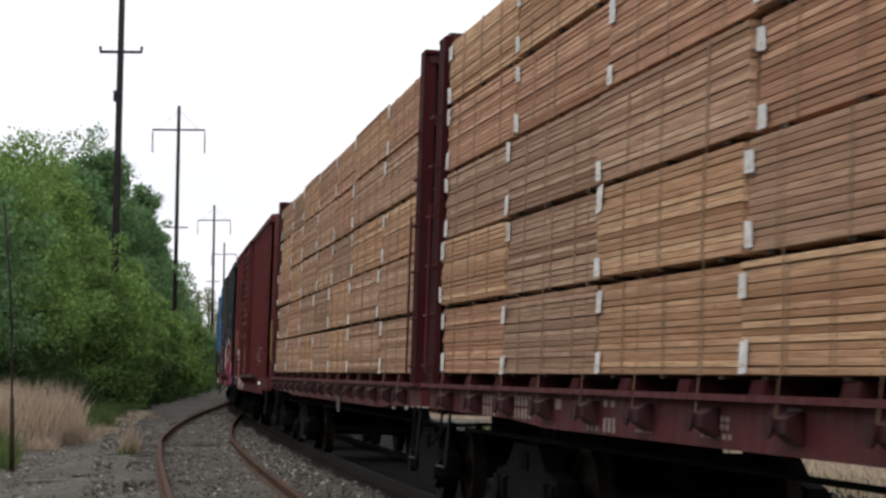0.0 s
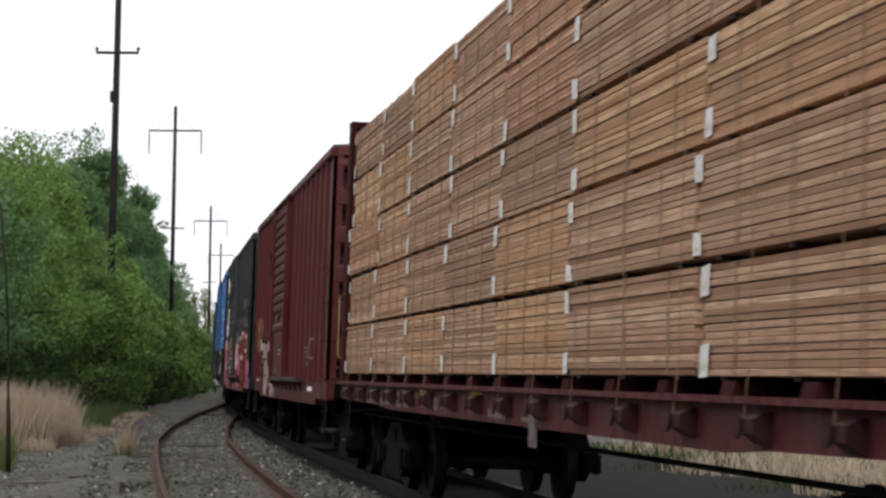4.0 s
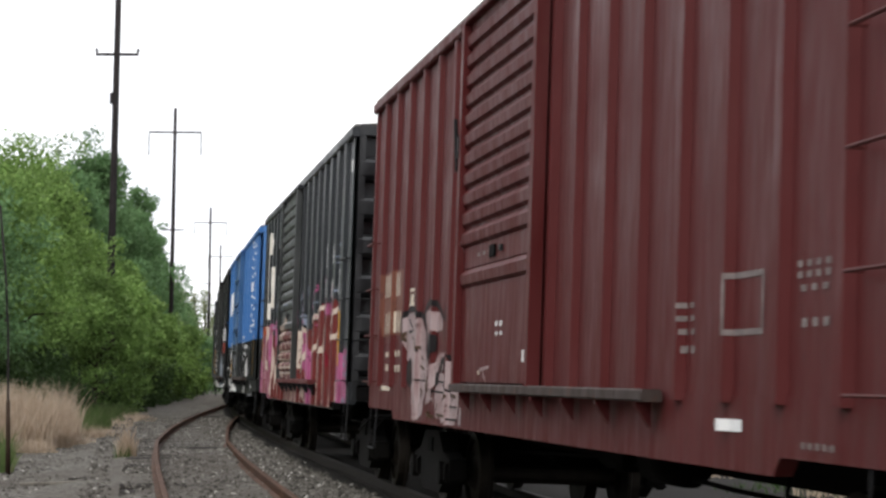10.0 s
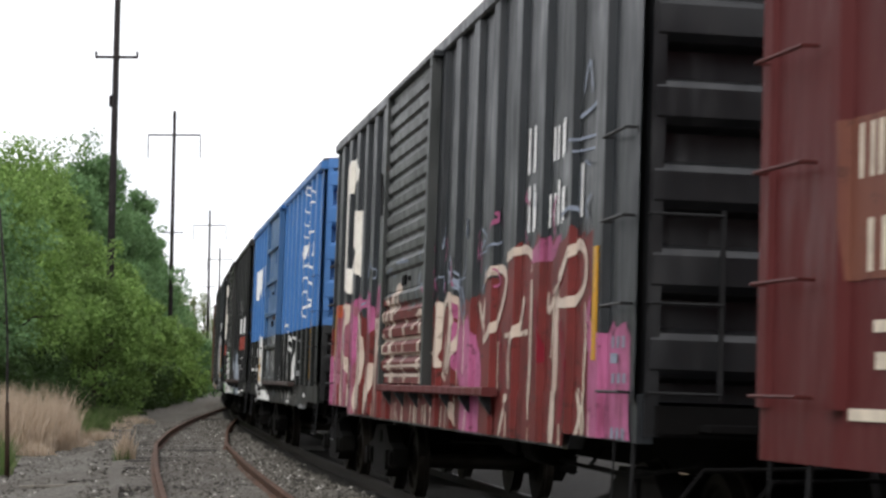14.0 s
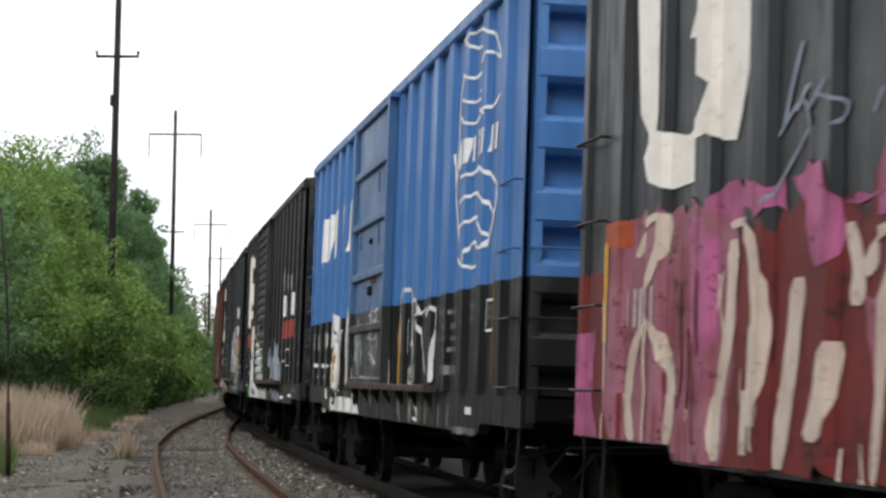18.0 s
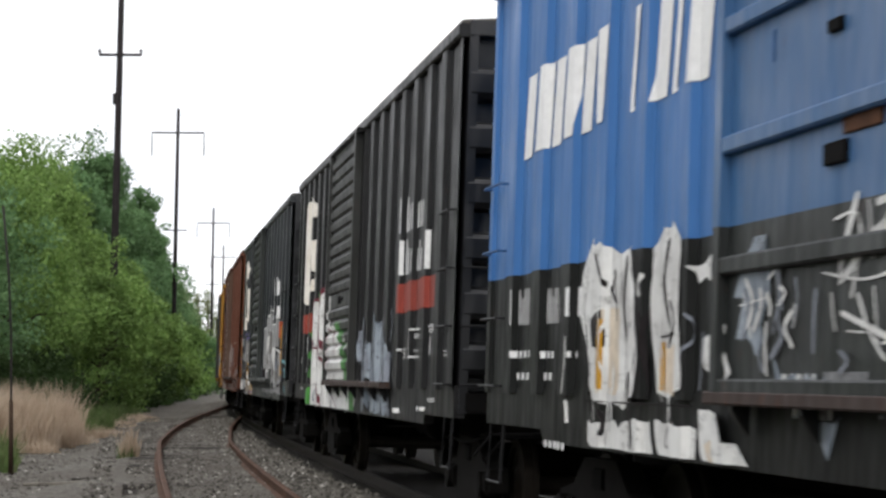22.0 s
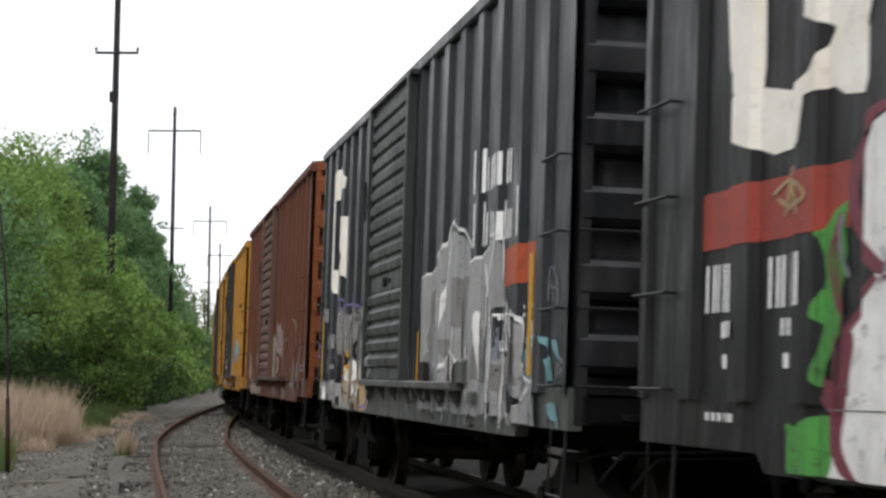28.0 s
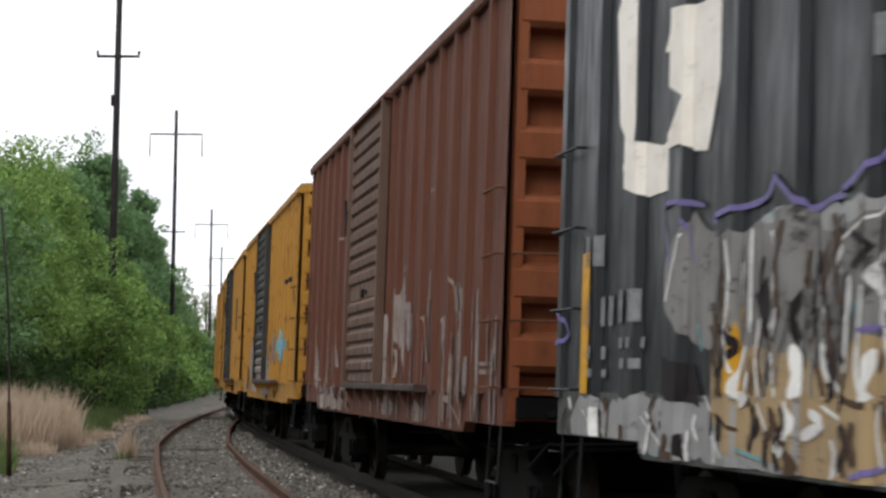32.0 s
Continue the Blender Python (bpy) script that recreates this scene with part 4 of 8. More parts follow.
def frames(car, side, mat, boxes, w):
    for x0, x1, z0, z1 in boxes:
        m = outline(side, Mesh(), x0, x1, z0, z1, w)
        coat("stencil_box", m, mat, car)


frames(RED_CAR, RED_SIDE, M_GREYST, [(-5.81, -5.3, 1.59, 1.9)], 0.03)
bars(RED_CAR, RED_SIDE, M_GREYST, "stencil", [
    (-6.72, -6.25, 1.88, 1.91, 4),
    (-6.72, -6.25, 1.83, 1.86, 4),
    (-6.7, -6.29, 1.77, 1.8, 3),
    (-6.72, -6.31, 1.61, 1.65, 3),
    (-4.71, -4.47, 1.75, 1.78, 2),
    (-4.72, -4.48, 1.68, 1.71, 2),
    (-4.73, -4.49, 1.61, 1.64, 2),
    (-4.74, -4.5, 1.51, 1.55, 2),
    (-6.91, -6.37, 1.07, 1.1, 6),
    (0.43, 1.12, 2.34, 2.37, 3),
], 0)
bars(RED_CAR, RED_SIDE, M_WHITE, "stencil", [
    (-5.55, -5.26, 1.12, 1.18, 1),
    (-1.12, -0.77, 1.48, 1.57, 1),
    (-0.05, 0.28, 1.76, 1.8, 2),
    (-0.06, 0.26, 1.69, 1.72, 2),
], 0)
bars(RED_CAR, RED_SIDE, M_CREAM, "stencil", [
    (6.42, 6.68, 1.58, 1.63, 1),
    (5.64, 6.07, 1.58, 1.64, 2),
    (6.41, 6.66, 1.43, 1.5, 1),
    (5.62, 6.05, 1.42, 1.49, 2),
    (6.25, 6.89, 1.22, 1.27, 1),
    (2.06, 2.21, 2.52, 2.68, 3),
    (2.34, 2.43, 2.81, 3, 1),
], 1)
frames(RED_CAR, RED_SIDE, M_CREAM, [(2.08, 2.47, 2.14, 2.43), (4.83, 5.13, 2.07, 2.25)], 0.03)
bars(RED_CAR, RED_SIDE, M_CREAM, "stencil", [
    (2.15, 2.41, 2.3, 2.34, 3),
    (2.15, 2.4, 2.23, 2.28, 3),
    (2, 2.21, 1.3, 1.37, 4),
    (4.89, 5.06, 2.09, 2.19, 1),
], 0)
spray(RED_CAR, RED_SIDE, M_OCHREP, "repaint_patch", [[(6.98, 2.48), (5.57, 2.48), (5.52, 1.8), (6.94, 1.8)]], 0, rough=0.01)
for x1, x0, z0, z1, kinds in ((6.86, 6.46, 2.22, 2.45, "OH"), (6.2, 5.8, 2.21, 2.45, "HO"), (6.77, 6.44, 1.83, 2.05, "Ol"), (6.17, 5.68, 1.83, 2.05, "OOH")):
    word_shape(RED_CAR, RED_SIDE, M_CREAM, x1, x0, z0, z1, kinds)
spray(RED_CAR, RED_SIDE, M_DUSTPINK, "graffiti", [
    [(5.26, 1.98), (5.08, 2.01), (4.87, 2.01), (4.3, 1.93), (4.06, 1.79), (3.98, 1.54), (3.92, 1.28), (4.09, 1.03), (4.35, 0.94), (4.5, 0.98), (4.72, 0.94), (4.79, 1.23), (4.94, 1.56), (5.14, 1.51), (5.23, 1.72)],
    [(4.1, 1.98), (3.85, 2.02), (3.33, 1.96), (3.1, 1.85), (3.12, 1.8), (3.41, 1.78), (3.65, 1.82), (3.73, 1.73), (3.68, 1.47), (3.61, 1.16), (3.86, 1.12), (3.88, 1.54)],
    [(3.3, 1.58), (2.96, 1.61), (3.05, 1.56), (3.24, 1.49), (3.41, 1.34), (3.49, 1.24), (3.58, 1.31), (3.51, 1.47)],
    [(2.95, 2), (2.8, 1.99), (2.73, 1.32), (2.83, 1.33), (2.88, 1.75)],
    [(3.18, 1.42), (2.75, 1.35), (2.74, 1.17), (2.78, 1.03), (3, 0.96), (3.14, 1.01), (3.34, 1.01), (3.41, 1.19), (3.33, 1.31)],
    [(2.64, 1.53), (2.42, 1.5), (2.33, 1.4), (2.41, 1.32), (2.17, 1.24), (2.18, 1.11), (2.3, 0.93), (2.64, 0.95), (2.66, 1.25)],
    [(2.1, 1.13), (2.03, 1.11), (2.01, 1.01), (2.07, 0.92), (2.14, 0.97)],
], 0, rough=0.025)
spray(RED_CAR, RED_SIDE, M_SOOT, "graffiti", [
    [(5.25, 1.72), (5.31, 1.92), (5.11, 2.03), (4.84, 2.04), (4.28, 1.96), (4.06, 1.87), (3.98, 1.74), (3.88, 1.47)],
    [(4.17, 1.94), (4, 2.04), (3.76, 2.08), (3.38, 2.03), (3.1, 1.9)],
    [(3.03, 1.88), (2.97, 1.99), (2.83, 2.02)],
    [(5.11, 1.48), (4.92, 1.52), (4.82, 1.27)],
    [(3.28, 1.44), (3.33, 1.29)],
], 1, w=0.06)
spray(RED_CAR, RED_SIDE, M_SOOT, "graffiti", [
    [(3.71, 1.78), (3.41, 1.76), (3.42, 1.63), (3.6, 1.52), (3.69, 1.6)],
    [(5.14, 1.48), (4.95, 1.54), (4.84, 1.27), (5.17, 1.3)],
    [(3.23, 1.5), (2.97, 1.57), (2.86, 1.41), (3.13, 1.44)],
    [(2.63, 1.55), (2.28, 1.56), (2.26, 1.53), (2.59, 1.51)],
    [(3.38, 1.41), (3.22, 1.41), (3.26, 1.29), (3.41, 1.28)],
], 2, rough=0.03)
spray(RED_CAR, RED_SIDE, M_SOOT, "graffiti", [
    [(4.43, 1.75), (4.34, 1.61)],
    [(3.47, 1.24), (2.85, 1.23)],
    [(2.78, 1.88), (2.79, 1.47)],
    [(2.73, 1.3), (2.41, 1.18)],
    [(2.58, 1.11), (2.23, 1.11)],
    [(2.61, 1), (2.22, 1)],
    [(5.1, 1.95), (4.82, 1.83), (5.09, 1.82)],
    [(4.37, 1.34), (3.94, 1.33)],
    [(3.27, 1.33), (2.78, 1.32)],
], 2, w=0.03)
spray(RED_CAR, RED_SIDE, M_BROWNP, "graffiti", [
    [(4.24, 1.57), (4.14, 1.53)],
    [(4.31, 1.48), (4.06, 1.44)],
    [(3.78, 1.06), (3.4, 1)],
    [(3.24, 1.03), (2.85, 1.02)],
    [(4.79, 1.76), (4.71, 1.72)],
    [(4.4, 1.65), (4.3, 1.65)],
    [(2.54, 1.21), (2.28, 1.2)],
], 2, w=0.05)
spray(RED_CAR, RED_SIDE, M_DUSTPINK, "graffiti", [
    [(2.24, 3.05), (2.26, 2.91)],
    [(2.21, 3.19), (2.28, 3.03)],
    [(1.69, 2.5), (1.72, 2.41)],
    [(0.8, 1.43), (0.44, 1.45)],
    [(0.68, 1.41), (0.56, 1.34)],
    [(2.19, 1.05), (2.14, 0.94)],
    [(2.08, 1.05), (2.04, 0.96)],
], 1, w=0.05)
bars(RED_CAR, RED_SIDE, M_CREAM, "stencil", [
    (0.45, 0.61, 2.35, 2.37, 4),
    (0.83, 0.9, 1.39, 1.42, 1),
], 0)
spray(PINK_CAR, PINK_SIDE, M_MAROONP, "graffiti", [
    [(-6.65, 2.32), (-5.5, 2.34), (-4.54, 2.32), (-3.83, 2.25), (-2.95, 2.11), (-1.7, 2.03), (-0.35, 2.05), (2.28, 2.19), (4, 2.15), (5.93, 2.11), (7.95, 2.02), (7.87, 0.98), (-0.58, 0.87), (-4.9, 0.89), (-6.85, 0.98)],
], 0, rough=0.08)
spray(PINK_CAR, PINK_SIDE, M_PINK, "graffiti", [
    [(-6.39, 1.82), (-6.68, 2.03), (-6.75, 1.7), (-7.49, 1.71), (-7.6, 0.99), (-6.55, 0.97), (-6.56, 1.45)],
    [(-1.68, 1.84), (-2.44, 1.87), (-2.83, 1.51), (-2.82, 0.88), (-1.9, 0.89), (-1.95, 1.25), (-1.58, 1.52)],
    [(-4.72, 2.25), (-5.19, 2.37), (-5.72, 2.35), (-5.37, 2.18)],
], 1, rough=0.05)
spray(PINK_CAR, PINK_SIDE, M_CREAMP, "graffiti", [
    [(-2.71, 2.01), (-2.94, 1.79), (-3.23, 1.69), (-3.63, 1.91), (-3.81, 2.14), (-3.6, 2.23), (-3.21, 2.18), (-2.97, 2), (-2.89, 1.81)],
    [(-3.98, 2.27), (-4.46, 2.33), (-4.76, 2.25), (-4.74, 2.14)],
    [(-4.5, 1.98), (-4.41, 1.81), (-4.22, 1.62), (-4.24, 1.31)],
    [(-3.95, 1.7), (-4.66, 1.72)],
    [(-5.32, 1.98), (-5.35, 1.85), (-5.66, 2.02)],
    [(-5.47, 1.97), (-5.85, 2.05), (-6.15, 2.25), (-6.38, 2.18), (-6.37, 1.98), (-6.05, 1.88), (-5.67, 1.91)],
    [(-6.26, 1.32), (-6.36, 1.16), (-6.22, 0.98)],
    [(-3.65, 0.86), (-3.91, 1.17), (-4.2, 1.25)],
    [(-4.98, 0.9), (-4.87, 1.13)],
    [(-1.03, 1.43), (-1.21, 1.9), (-1.48, 2.1), (-1.75, 2), (-1.7, 1.71), (-1.5, 1.41)],
    [(-3.1, 1.18), (-3.04, 0.88)],
    [(-2.54, 1.26), (-2.41, 0.91)],
    [(-6.57, 1.94), (-6.71, 1.74)],
], 3, w=0.07)
spray(PINK_CAR, PINK_SIDE, M_CREAMP, "graffiti", [
    [(-4.94, 2.08), (-4.95, 1.65), (-4.94, 1.22)],
    [(-5.63, 2.01), (-5.58, 1.71), (-5.57, 1.28), (-5.52, 0.93)],
], 3, w=0.15)
spray(PINK_CAR, PINK_SIDE, M_CREAMP, "graffiti", [
    [(2.28, 1.41), (-0.58, 1.41)],
    [(2.17, 1.63), (-0.71, 1.61)],
    [(2.12, 1.77), (-0.63, 1.77)],
    [(2.04, 1.5), (-0.57, 1.5)],
], 3, w=0.05)
spray(PINK_CAR, PINK_SIDE, M_CREAMP, "graffiti", [
    [(1.82, 1.13), (1.89, 0.88)],
    [(1.36, 1.13), (1.43, 0.89)],
    [(0.77, 1.13), (0.83, 0.9)],
    [(0.39, 1.13), (0.45, 0.9)],
    [(-0.12, 1.13), (-0.07, 0.91)],
    [(-0.69, 1.14), (-0.64, 0.92)],
    [(-1.03, 1.14), (-0.99, 0.93)],
    [(-1.52, 1.14), (-1.48, 0.93)],
], 3, w=0.08)
spray(PINK_CAR, PINK_SIDE, M_DEEPRED, "graffiti", [
    [(-1.19, 1.9), (-1.39, 1.76), (-1.21, 1.48)],
    [(-1.06, 1.78), (-1, 1.58)],
], 2, w=0.16)
spray(PINK_CAR, PINK_SIDE, M_DEEPRED, "graffiti", [
    [(-5.86, 1.77), (-6.03, 1.49), (-5.94, 1.08)],
    [(-3.51, 1.84), (-3.77, 1.35)],
    [(-5.09, 1.94), (-5.22, 1.5)],
    [(-6.48, 1.55), (-6.58, 1.45)],
], 2, w=0.1)
spray(PINK_CAR, PINK_SIDE, M_PALEBLUE, "graffiti", [
    [(-6.12, 3.09), (-6.45, 3.11), (-6.63, 3.15)],
    [(-6.21, 3.24), (-6.35, 3.43), (-6.45, 3.21)],
    [(-6, 2.95), (-6.65, 2.92)],
    [(-6.08, 2.87), (-6.6, 2.84)],
    [(-6.29, 2.79), (-6.45, 2.74)],
    [(-6.19, 2.47), (-6.05, 2.5), (-5.85, 2.46)],
    [(-1.65, 2.31), (-1.94, 2.06)],
    [(-1.41, 2.22), (-2.03, 2.24)],
    [(-2.58, 2.39), (-3.61, 2.44)],
], 3, w=0.03)
spray(PINK_CAR, PINK_SIDE, M_PALEBLUE, "graffiti", [
    [(-1.23, 2.31), (-1.35, 2.47), (-1.43, 2.32), (-1.61, 2.28)],
    [(2.8, 2.61), (2.44, 3), (2.34, 2.68)],
    [(1.33, 2.54), (0.52, 2.52)],
    [(0.05, 2.25), (-0.37, 2.27)],
    [(4.64, 2.21), (3.86, 2.71)],
    [(2.01, 2.47), (1.66, 2.51)],
    [(-1.62, 2.2), (-1.74, 2.12)],
], 3, w=0.04)
bars(PINK_CAR, PINK_SIDE, M_PALEBLUE, "stencil", [
    (-7.45, -7.08, 1.57, 1.64, 3),
    (-7.49, -7.1, 1.36, 1.42, 3),
    (-7.52, -7.14, 1.03, 1.1, 3),
    (-7.26, -7.09, 1.48, 1.54, 1),
], 3)
bars(PINK_CAR, PINK_SIDE, M_REFLECT, "reflector_strip", [
    (7.13, 7.28, 1.6, 2.19, 1),
], 4)
bars(PINK_CAR, PINK_SIDE, M_WHITE, "stencil", [
    (-7.5, -7.25, 3.95, 4.11, 1),
], 1)
# the painted words on the blue car as plain leaning bars, two or three a character
for starts, z0, z1, w, lean in (((6.85, 6.3, 6.0, 5.5, 5.2, 4.75, 4.05, 3.55, 3.2, 2.8, 2.35), 2.98, 3.58, 0.25, 0.1), ((-4.69, -4.87, -5.0, -5.15, -5.23, -5.38, -5.66, -5.84, -6.0, -6.18, -6.36), 3.2, 3.41, 0.1, 0.04)):
    spray(BLUE_CAR, BLUE_SIDE, M_WHITE, "emblem", [[(x, z0), (x - lean, z1), (x - lean - w, z1), (x - w, z0)] for x in starts], 1, rough=0)
frames(BLUE_CAR, BLUE_SIDE, M_WHITE, [(-6.59, -6.21, 1.75, 2.01)], 0.02)
bars(BLUE_CAR, BLUE_SIDE, M_STENCILGREY, "stencil", [
    (-6.55, -6.25, 1.92, 1.96, 3),
    (-6.55, -6.26, 1.85, 1.88, 3),
    (-4.8, -4.25, 1.94, 1.98, 5),
    (-4.81, -4.32, 1.81, 1.86, 3),
    (-4.82, -4.34, 1.71, 1.74, 3),
    (-4.83, -4.35, 1.61, 1.65, 4),
    (-4.85, -4.3, 1.41, 1.49, 4),
    (-5.66, -5.45, 1.95, 2, 3),
    (-5.67, -5.46, 1.86, 1.89, 2),
    (-5.92, -4.96, 0.91, 0.97, 9),
    (0.1, 0.59, 1.29, 1.41, 1),
], 0)
bars(BLUE_CAR, BLUE_SIDE, M_WHITE, "stencil", [
    (-5.71, -5.43, 1.08, 1.14, 1),
], 0)
bars(BLUE_CAR, BLUE_SIDE, M_REFLECT, "reflector_strip", [
    (-1.42, -1.3, 1.31, 1.94, 1),
    (-6.76, -6.71, 1.34, 2.25, 1),
], 1)
bars(BLUE_CAR, BLUE_SIDE, M_WHITE, "stencil", [
    (6.45, 6.99, 1.76, 2.02, 3),
    (5.62, 6.02, 1.75, 1.99, 3),
    (5.05, 5.35, 1.78, 1.97, 2),
    (6.44, 6.98, 1.52, 1.57, 4),
    (5.77, 6.09, 1.51, 1.56, 3),
    (5.13, 5.28, 1.51, 1.55, 2),
    (6.47, 6.92, 1.36, 1.41, 3),
    (5.8, 6.07, 1.36, 1.41, 2),
    (5.21, 5.98, 0.9, 0.95, 6),
], 0)
bars(BLUE_CAR, BLUE_SIDE, M_REFLECT, "reflector_strip", [
    (4.39, 4.47, 1.31, 1.74, 1),
    (3.18, 3.28, 1.31, 1.58, 1),
], 3)
bars(BLUE_CAR, BLUE_SIDE, M_GRAFWHITE, "stencil", [
    (0.65, 1.2, 1.28, 1.4, 6),
    (0.68, 1.19, 1.2, 1.25, 6),
], 1)
spray(BLUE_CAR, BLUE_SIDE, M_GRAFWHITE, "graffiti", [
    [(-1.81, 1.7), (-1.73, 2.1), (-1.85, 2.24), (-2.11, 2.25), (-2.2, 2.12), (-2.26, 1.85), (-2.23, 1.71)],
    [(-2.39, 1.73), (-2.49, 1.97), (-2.52, 2.12), (-2.74, 2.12), (-2.82, 2)],
    [(-2.68, 1.98), (-3.14, 2.04)],
    [(-2.72, 1.95), (-2.84, 1.82), (-3.1, 1.46), (-3.21, 1.32)],
    [(-2.11, 1.72), (-2.35, 1.7), (-2.62, 1.73), (-2.63, 1.57), (-2.49, 1.31)],
    [(-3.14, 1.93), (-3.4, 1.96), (-3.61, 2.03), (-3.71, 1.94), (-3.66, 1.64), (-3.65, 1.34)],
    [(-1.47, 1.33), (-1.4, 1.59), (-1.57, 1.79), (-1.75, 1.8)],
    [(-1.76, 1.18), (-1.87, 0.86)],
    [(-2.14, 1.19), (-2.28, 0.91)],
    [(-2.65, 1.2), (-2.6, 0.92)],
    [(-3.01, 1.22), (-2.93, 0.92)],
    [(-3.57, 1.18), (-3.55, 0.95)],
    [(-2.21, 1.47), (-2.08, 1.44), (-2.09, 1.33), (-2.26, 1.32)],
    [(-2.74, 1.52), (-2.77, 1.34)],
    [(-4.06, 0.94), (-4.07, 1.17)],
    [(-4.54, 0.96), (-4.57, 1.15)],
], 1, w=0.04)
spray(BLUE_CAR, BLUE_SIDE, M_GRAFWHITE, "graffiti", [
    [(0.24, 2.16), (0.42, 1.8), (-0.07, 2.01), (-0.3, 1.69)],
    [(0.4, 1.66), (-0.22, 1.52)],
    [(0.04, 2.1), (-0.34, 2.13)],
], 1, w=0.05)
bars(BAND_CAR, BAND_SIDE, M_REDBAND, "colour_band", [
    (-6.69, -4.17, 2.03, 2.33, 1),
], 0)
bars(BAND_CAR, BAND_SIDE, M_REDBAND, "colour_band", [
    (5.07, 6.93, 2.02, 2.31, 1),
], 0)
bars(BAND_CAR, BAND_SIDE, M_WHITE, "stencil", [
    (-4.87, -4.29, 1.64, 1.66, 6),
    (-4.69, -4.44, 1.6, 1.62, 3),
    (-4.63, -4.5, 1.56, 1.58, 2),
    (-5.63, -5.22, 1.75, 1.8, 4),
    (-5.64, -5.23, 1.62, 1.64, 4),
    (-6.59, -6.12, 1.84, 1.87, 5),
    (-6.59, -6.17, 1.79, 1.83, 4),
    (-6.28, -6.24, 1.58, 1.75, 1),
    (-6.56, -6.53, 1.58, 1.74, 1),
    (-7.25, -7.08, 1.6, 1.62, 3),
    (-7.3, -7.07, 1.56, 1.58, 4),
    (-6.71, -6.27, 1.14, 1.18, 5),
    (-6.16, -5.82, 1.05, 1.09, 2),
    (-4.38, -4.17, 1, 1.05, 1),
], 1)
frames(BAND_CAR, BAND_SIDE, M_WHITE, [(-5.72, -5.15, 1.56, 1.85)], 0.018)
bars(BAND_CAR, BAND_SIDE, M_WHITE, "stencil", [
    (6.35, 6.63, 1.57, 1.65, 3),
    (5.62, 5.84, 1.57, 1.65, 3),
    (6.4, 6.61, 1.42, 1.49, 2),
    (5.58, 5.81, 1.42, 1.49, 2),
    (6.28, 6.81, 1.16, 1.2, 6),
], 2)
spray(PINK_CAR, PINK_SIDE, M_LILAC, "graffiti", [
    [(7.15, 2.31), (6.03, 2.31), (5.19, 2.29), (5.04, 2.09), (5.08, 1.5), (5.24, 0.92), (6.09, 0.91), (6.98, 1), (7.33, 1.27), (7.39, 1.68)],
    [(3.53, 1.73), (3.11, 1.78), (3.13, 1.49), (3.35, 1.31)],
], 1, w=0, rough=0.06, sx=1)
spray(PINK_CAR, PINK_SIDE, M_PINK, "graffiti", [
    [(5.46, 2.29), (5.2, 2.4), (4.87, 2.32), (4.69, 2.38), (4.45, 2.31), (4.38, 2.19), (5.18, 2.19)],
    [(4.33, 2.28), (4.12, 2.4), (3.89, 2.35), (3.78, 2.18), (3.7, 1.93), (3.91, 1.87), (4.09, 2.1)],
    [(3.67, 2.17), (3.33, 2.21), (3.2, 2.38), (2.97, 2.39), (2.74, 2.31), (2.65, 2.19), (2.4, 2.14), (2.64, 2.08), (2.99, 2.13), (3.42, 2.1)],
    [(5.86, 2.14), (5.59, 2.23), (5.3, 2.11), (5.32, 1.64), (5.49, 1.32), (5.68, 1.8)],
], 1.5, w=0, rough=0.06, sx=1)
spray(PINK_CAR, PINK_SIDE, M_PINK, "graffiti", [
    [(8.14, 1.66), (7.55, 1.67), (7.59, 1.31), (7.42, 0.98), (7.89, 0.98), (8.12, 1.26)],
], 1.5, w=0, rough=0.03, sx=1)
spray(PINK_CAR, PINK_SIDE, M_PINK, "graffiti", [
    [(3.26, 2.27), (2.96, 2.38), (2.51, 2.26), (2.35, 2.07), (2.77, 2.02)],
    [(-0.26, 2.28), (-0.68, 2.3), (-0.85, 2.17), (-0.44, 2.15)],
    [(-1.51, 2.12), (-1.77, 2.05), (-1.85, 1.86), (-1.65, 1.89)],
], 1.5, w=0, rough=0.06, sx=1)
spray(PINK_CAR, PINK_SIDE, M_ORANGEBAND, "colour_band", [
    [(7.29, 2.3), (6.81, 2.31), (6.79, 2.15), (7.27, 2.15)],
], 2, w=0, rough=0, sx=1)
spray(PINK_CAR, PINK_SIDE, M_CREAMP, "graffiti", [
    [(6.7, 2.08), (6.45, 2.24), (6.17, 2.27), (6.19, 2.11), (6.41, 1.89)],
    [(6.73, 1), (6.82, 1.32), (6.69, 1.61), (6.42, 1.7), (6.17, 1.58), (6.03, 1.32), (6.1, 1.02)],
    [(5.1, 2.08), (5.15, 1.64), (5.28, 1.29), (5.31, 0.97)],
    [(5.15, 2.15), (4.92, 2.15), (4.72, 2.01), (4.64, 1.63), (4.69, 1.16)],
    [(3.66, 2.06), (3.56, 1.86), (3.58, 1.7)],
    [(3.49, 1.82), (3.31, 1.97), (2.97, 2.03)],
    [(2.1, 1.84), (2.21, 1.67), (2.32, 1.53)],
    [(3.05, 1.68), (2.79, 1.78), (2.54, 1.82)],
    [(2.31, 2.08), (2.19, 2.02), (2.26, 1.91)],
], 3, w=0.045, rough=0, sx=3.4)
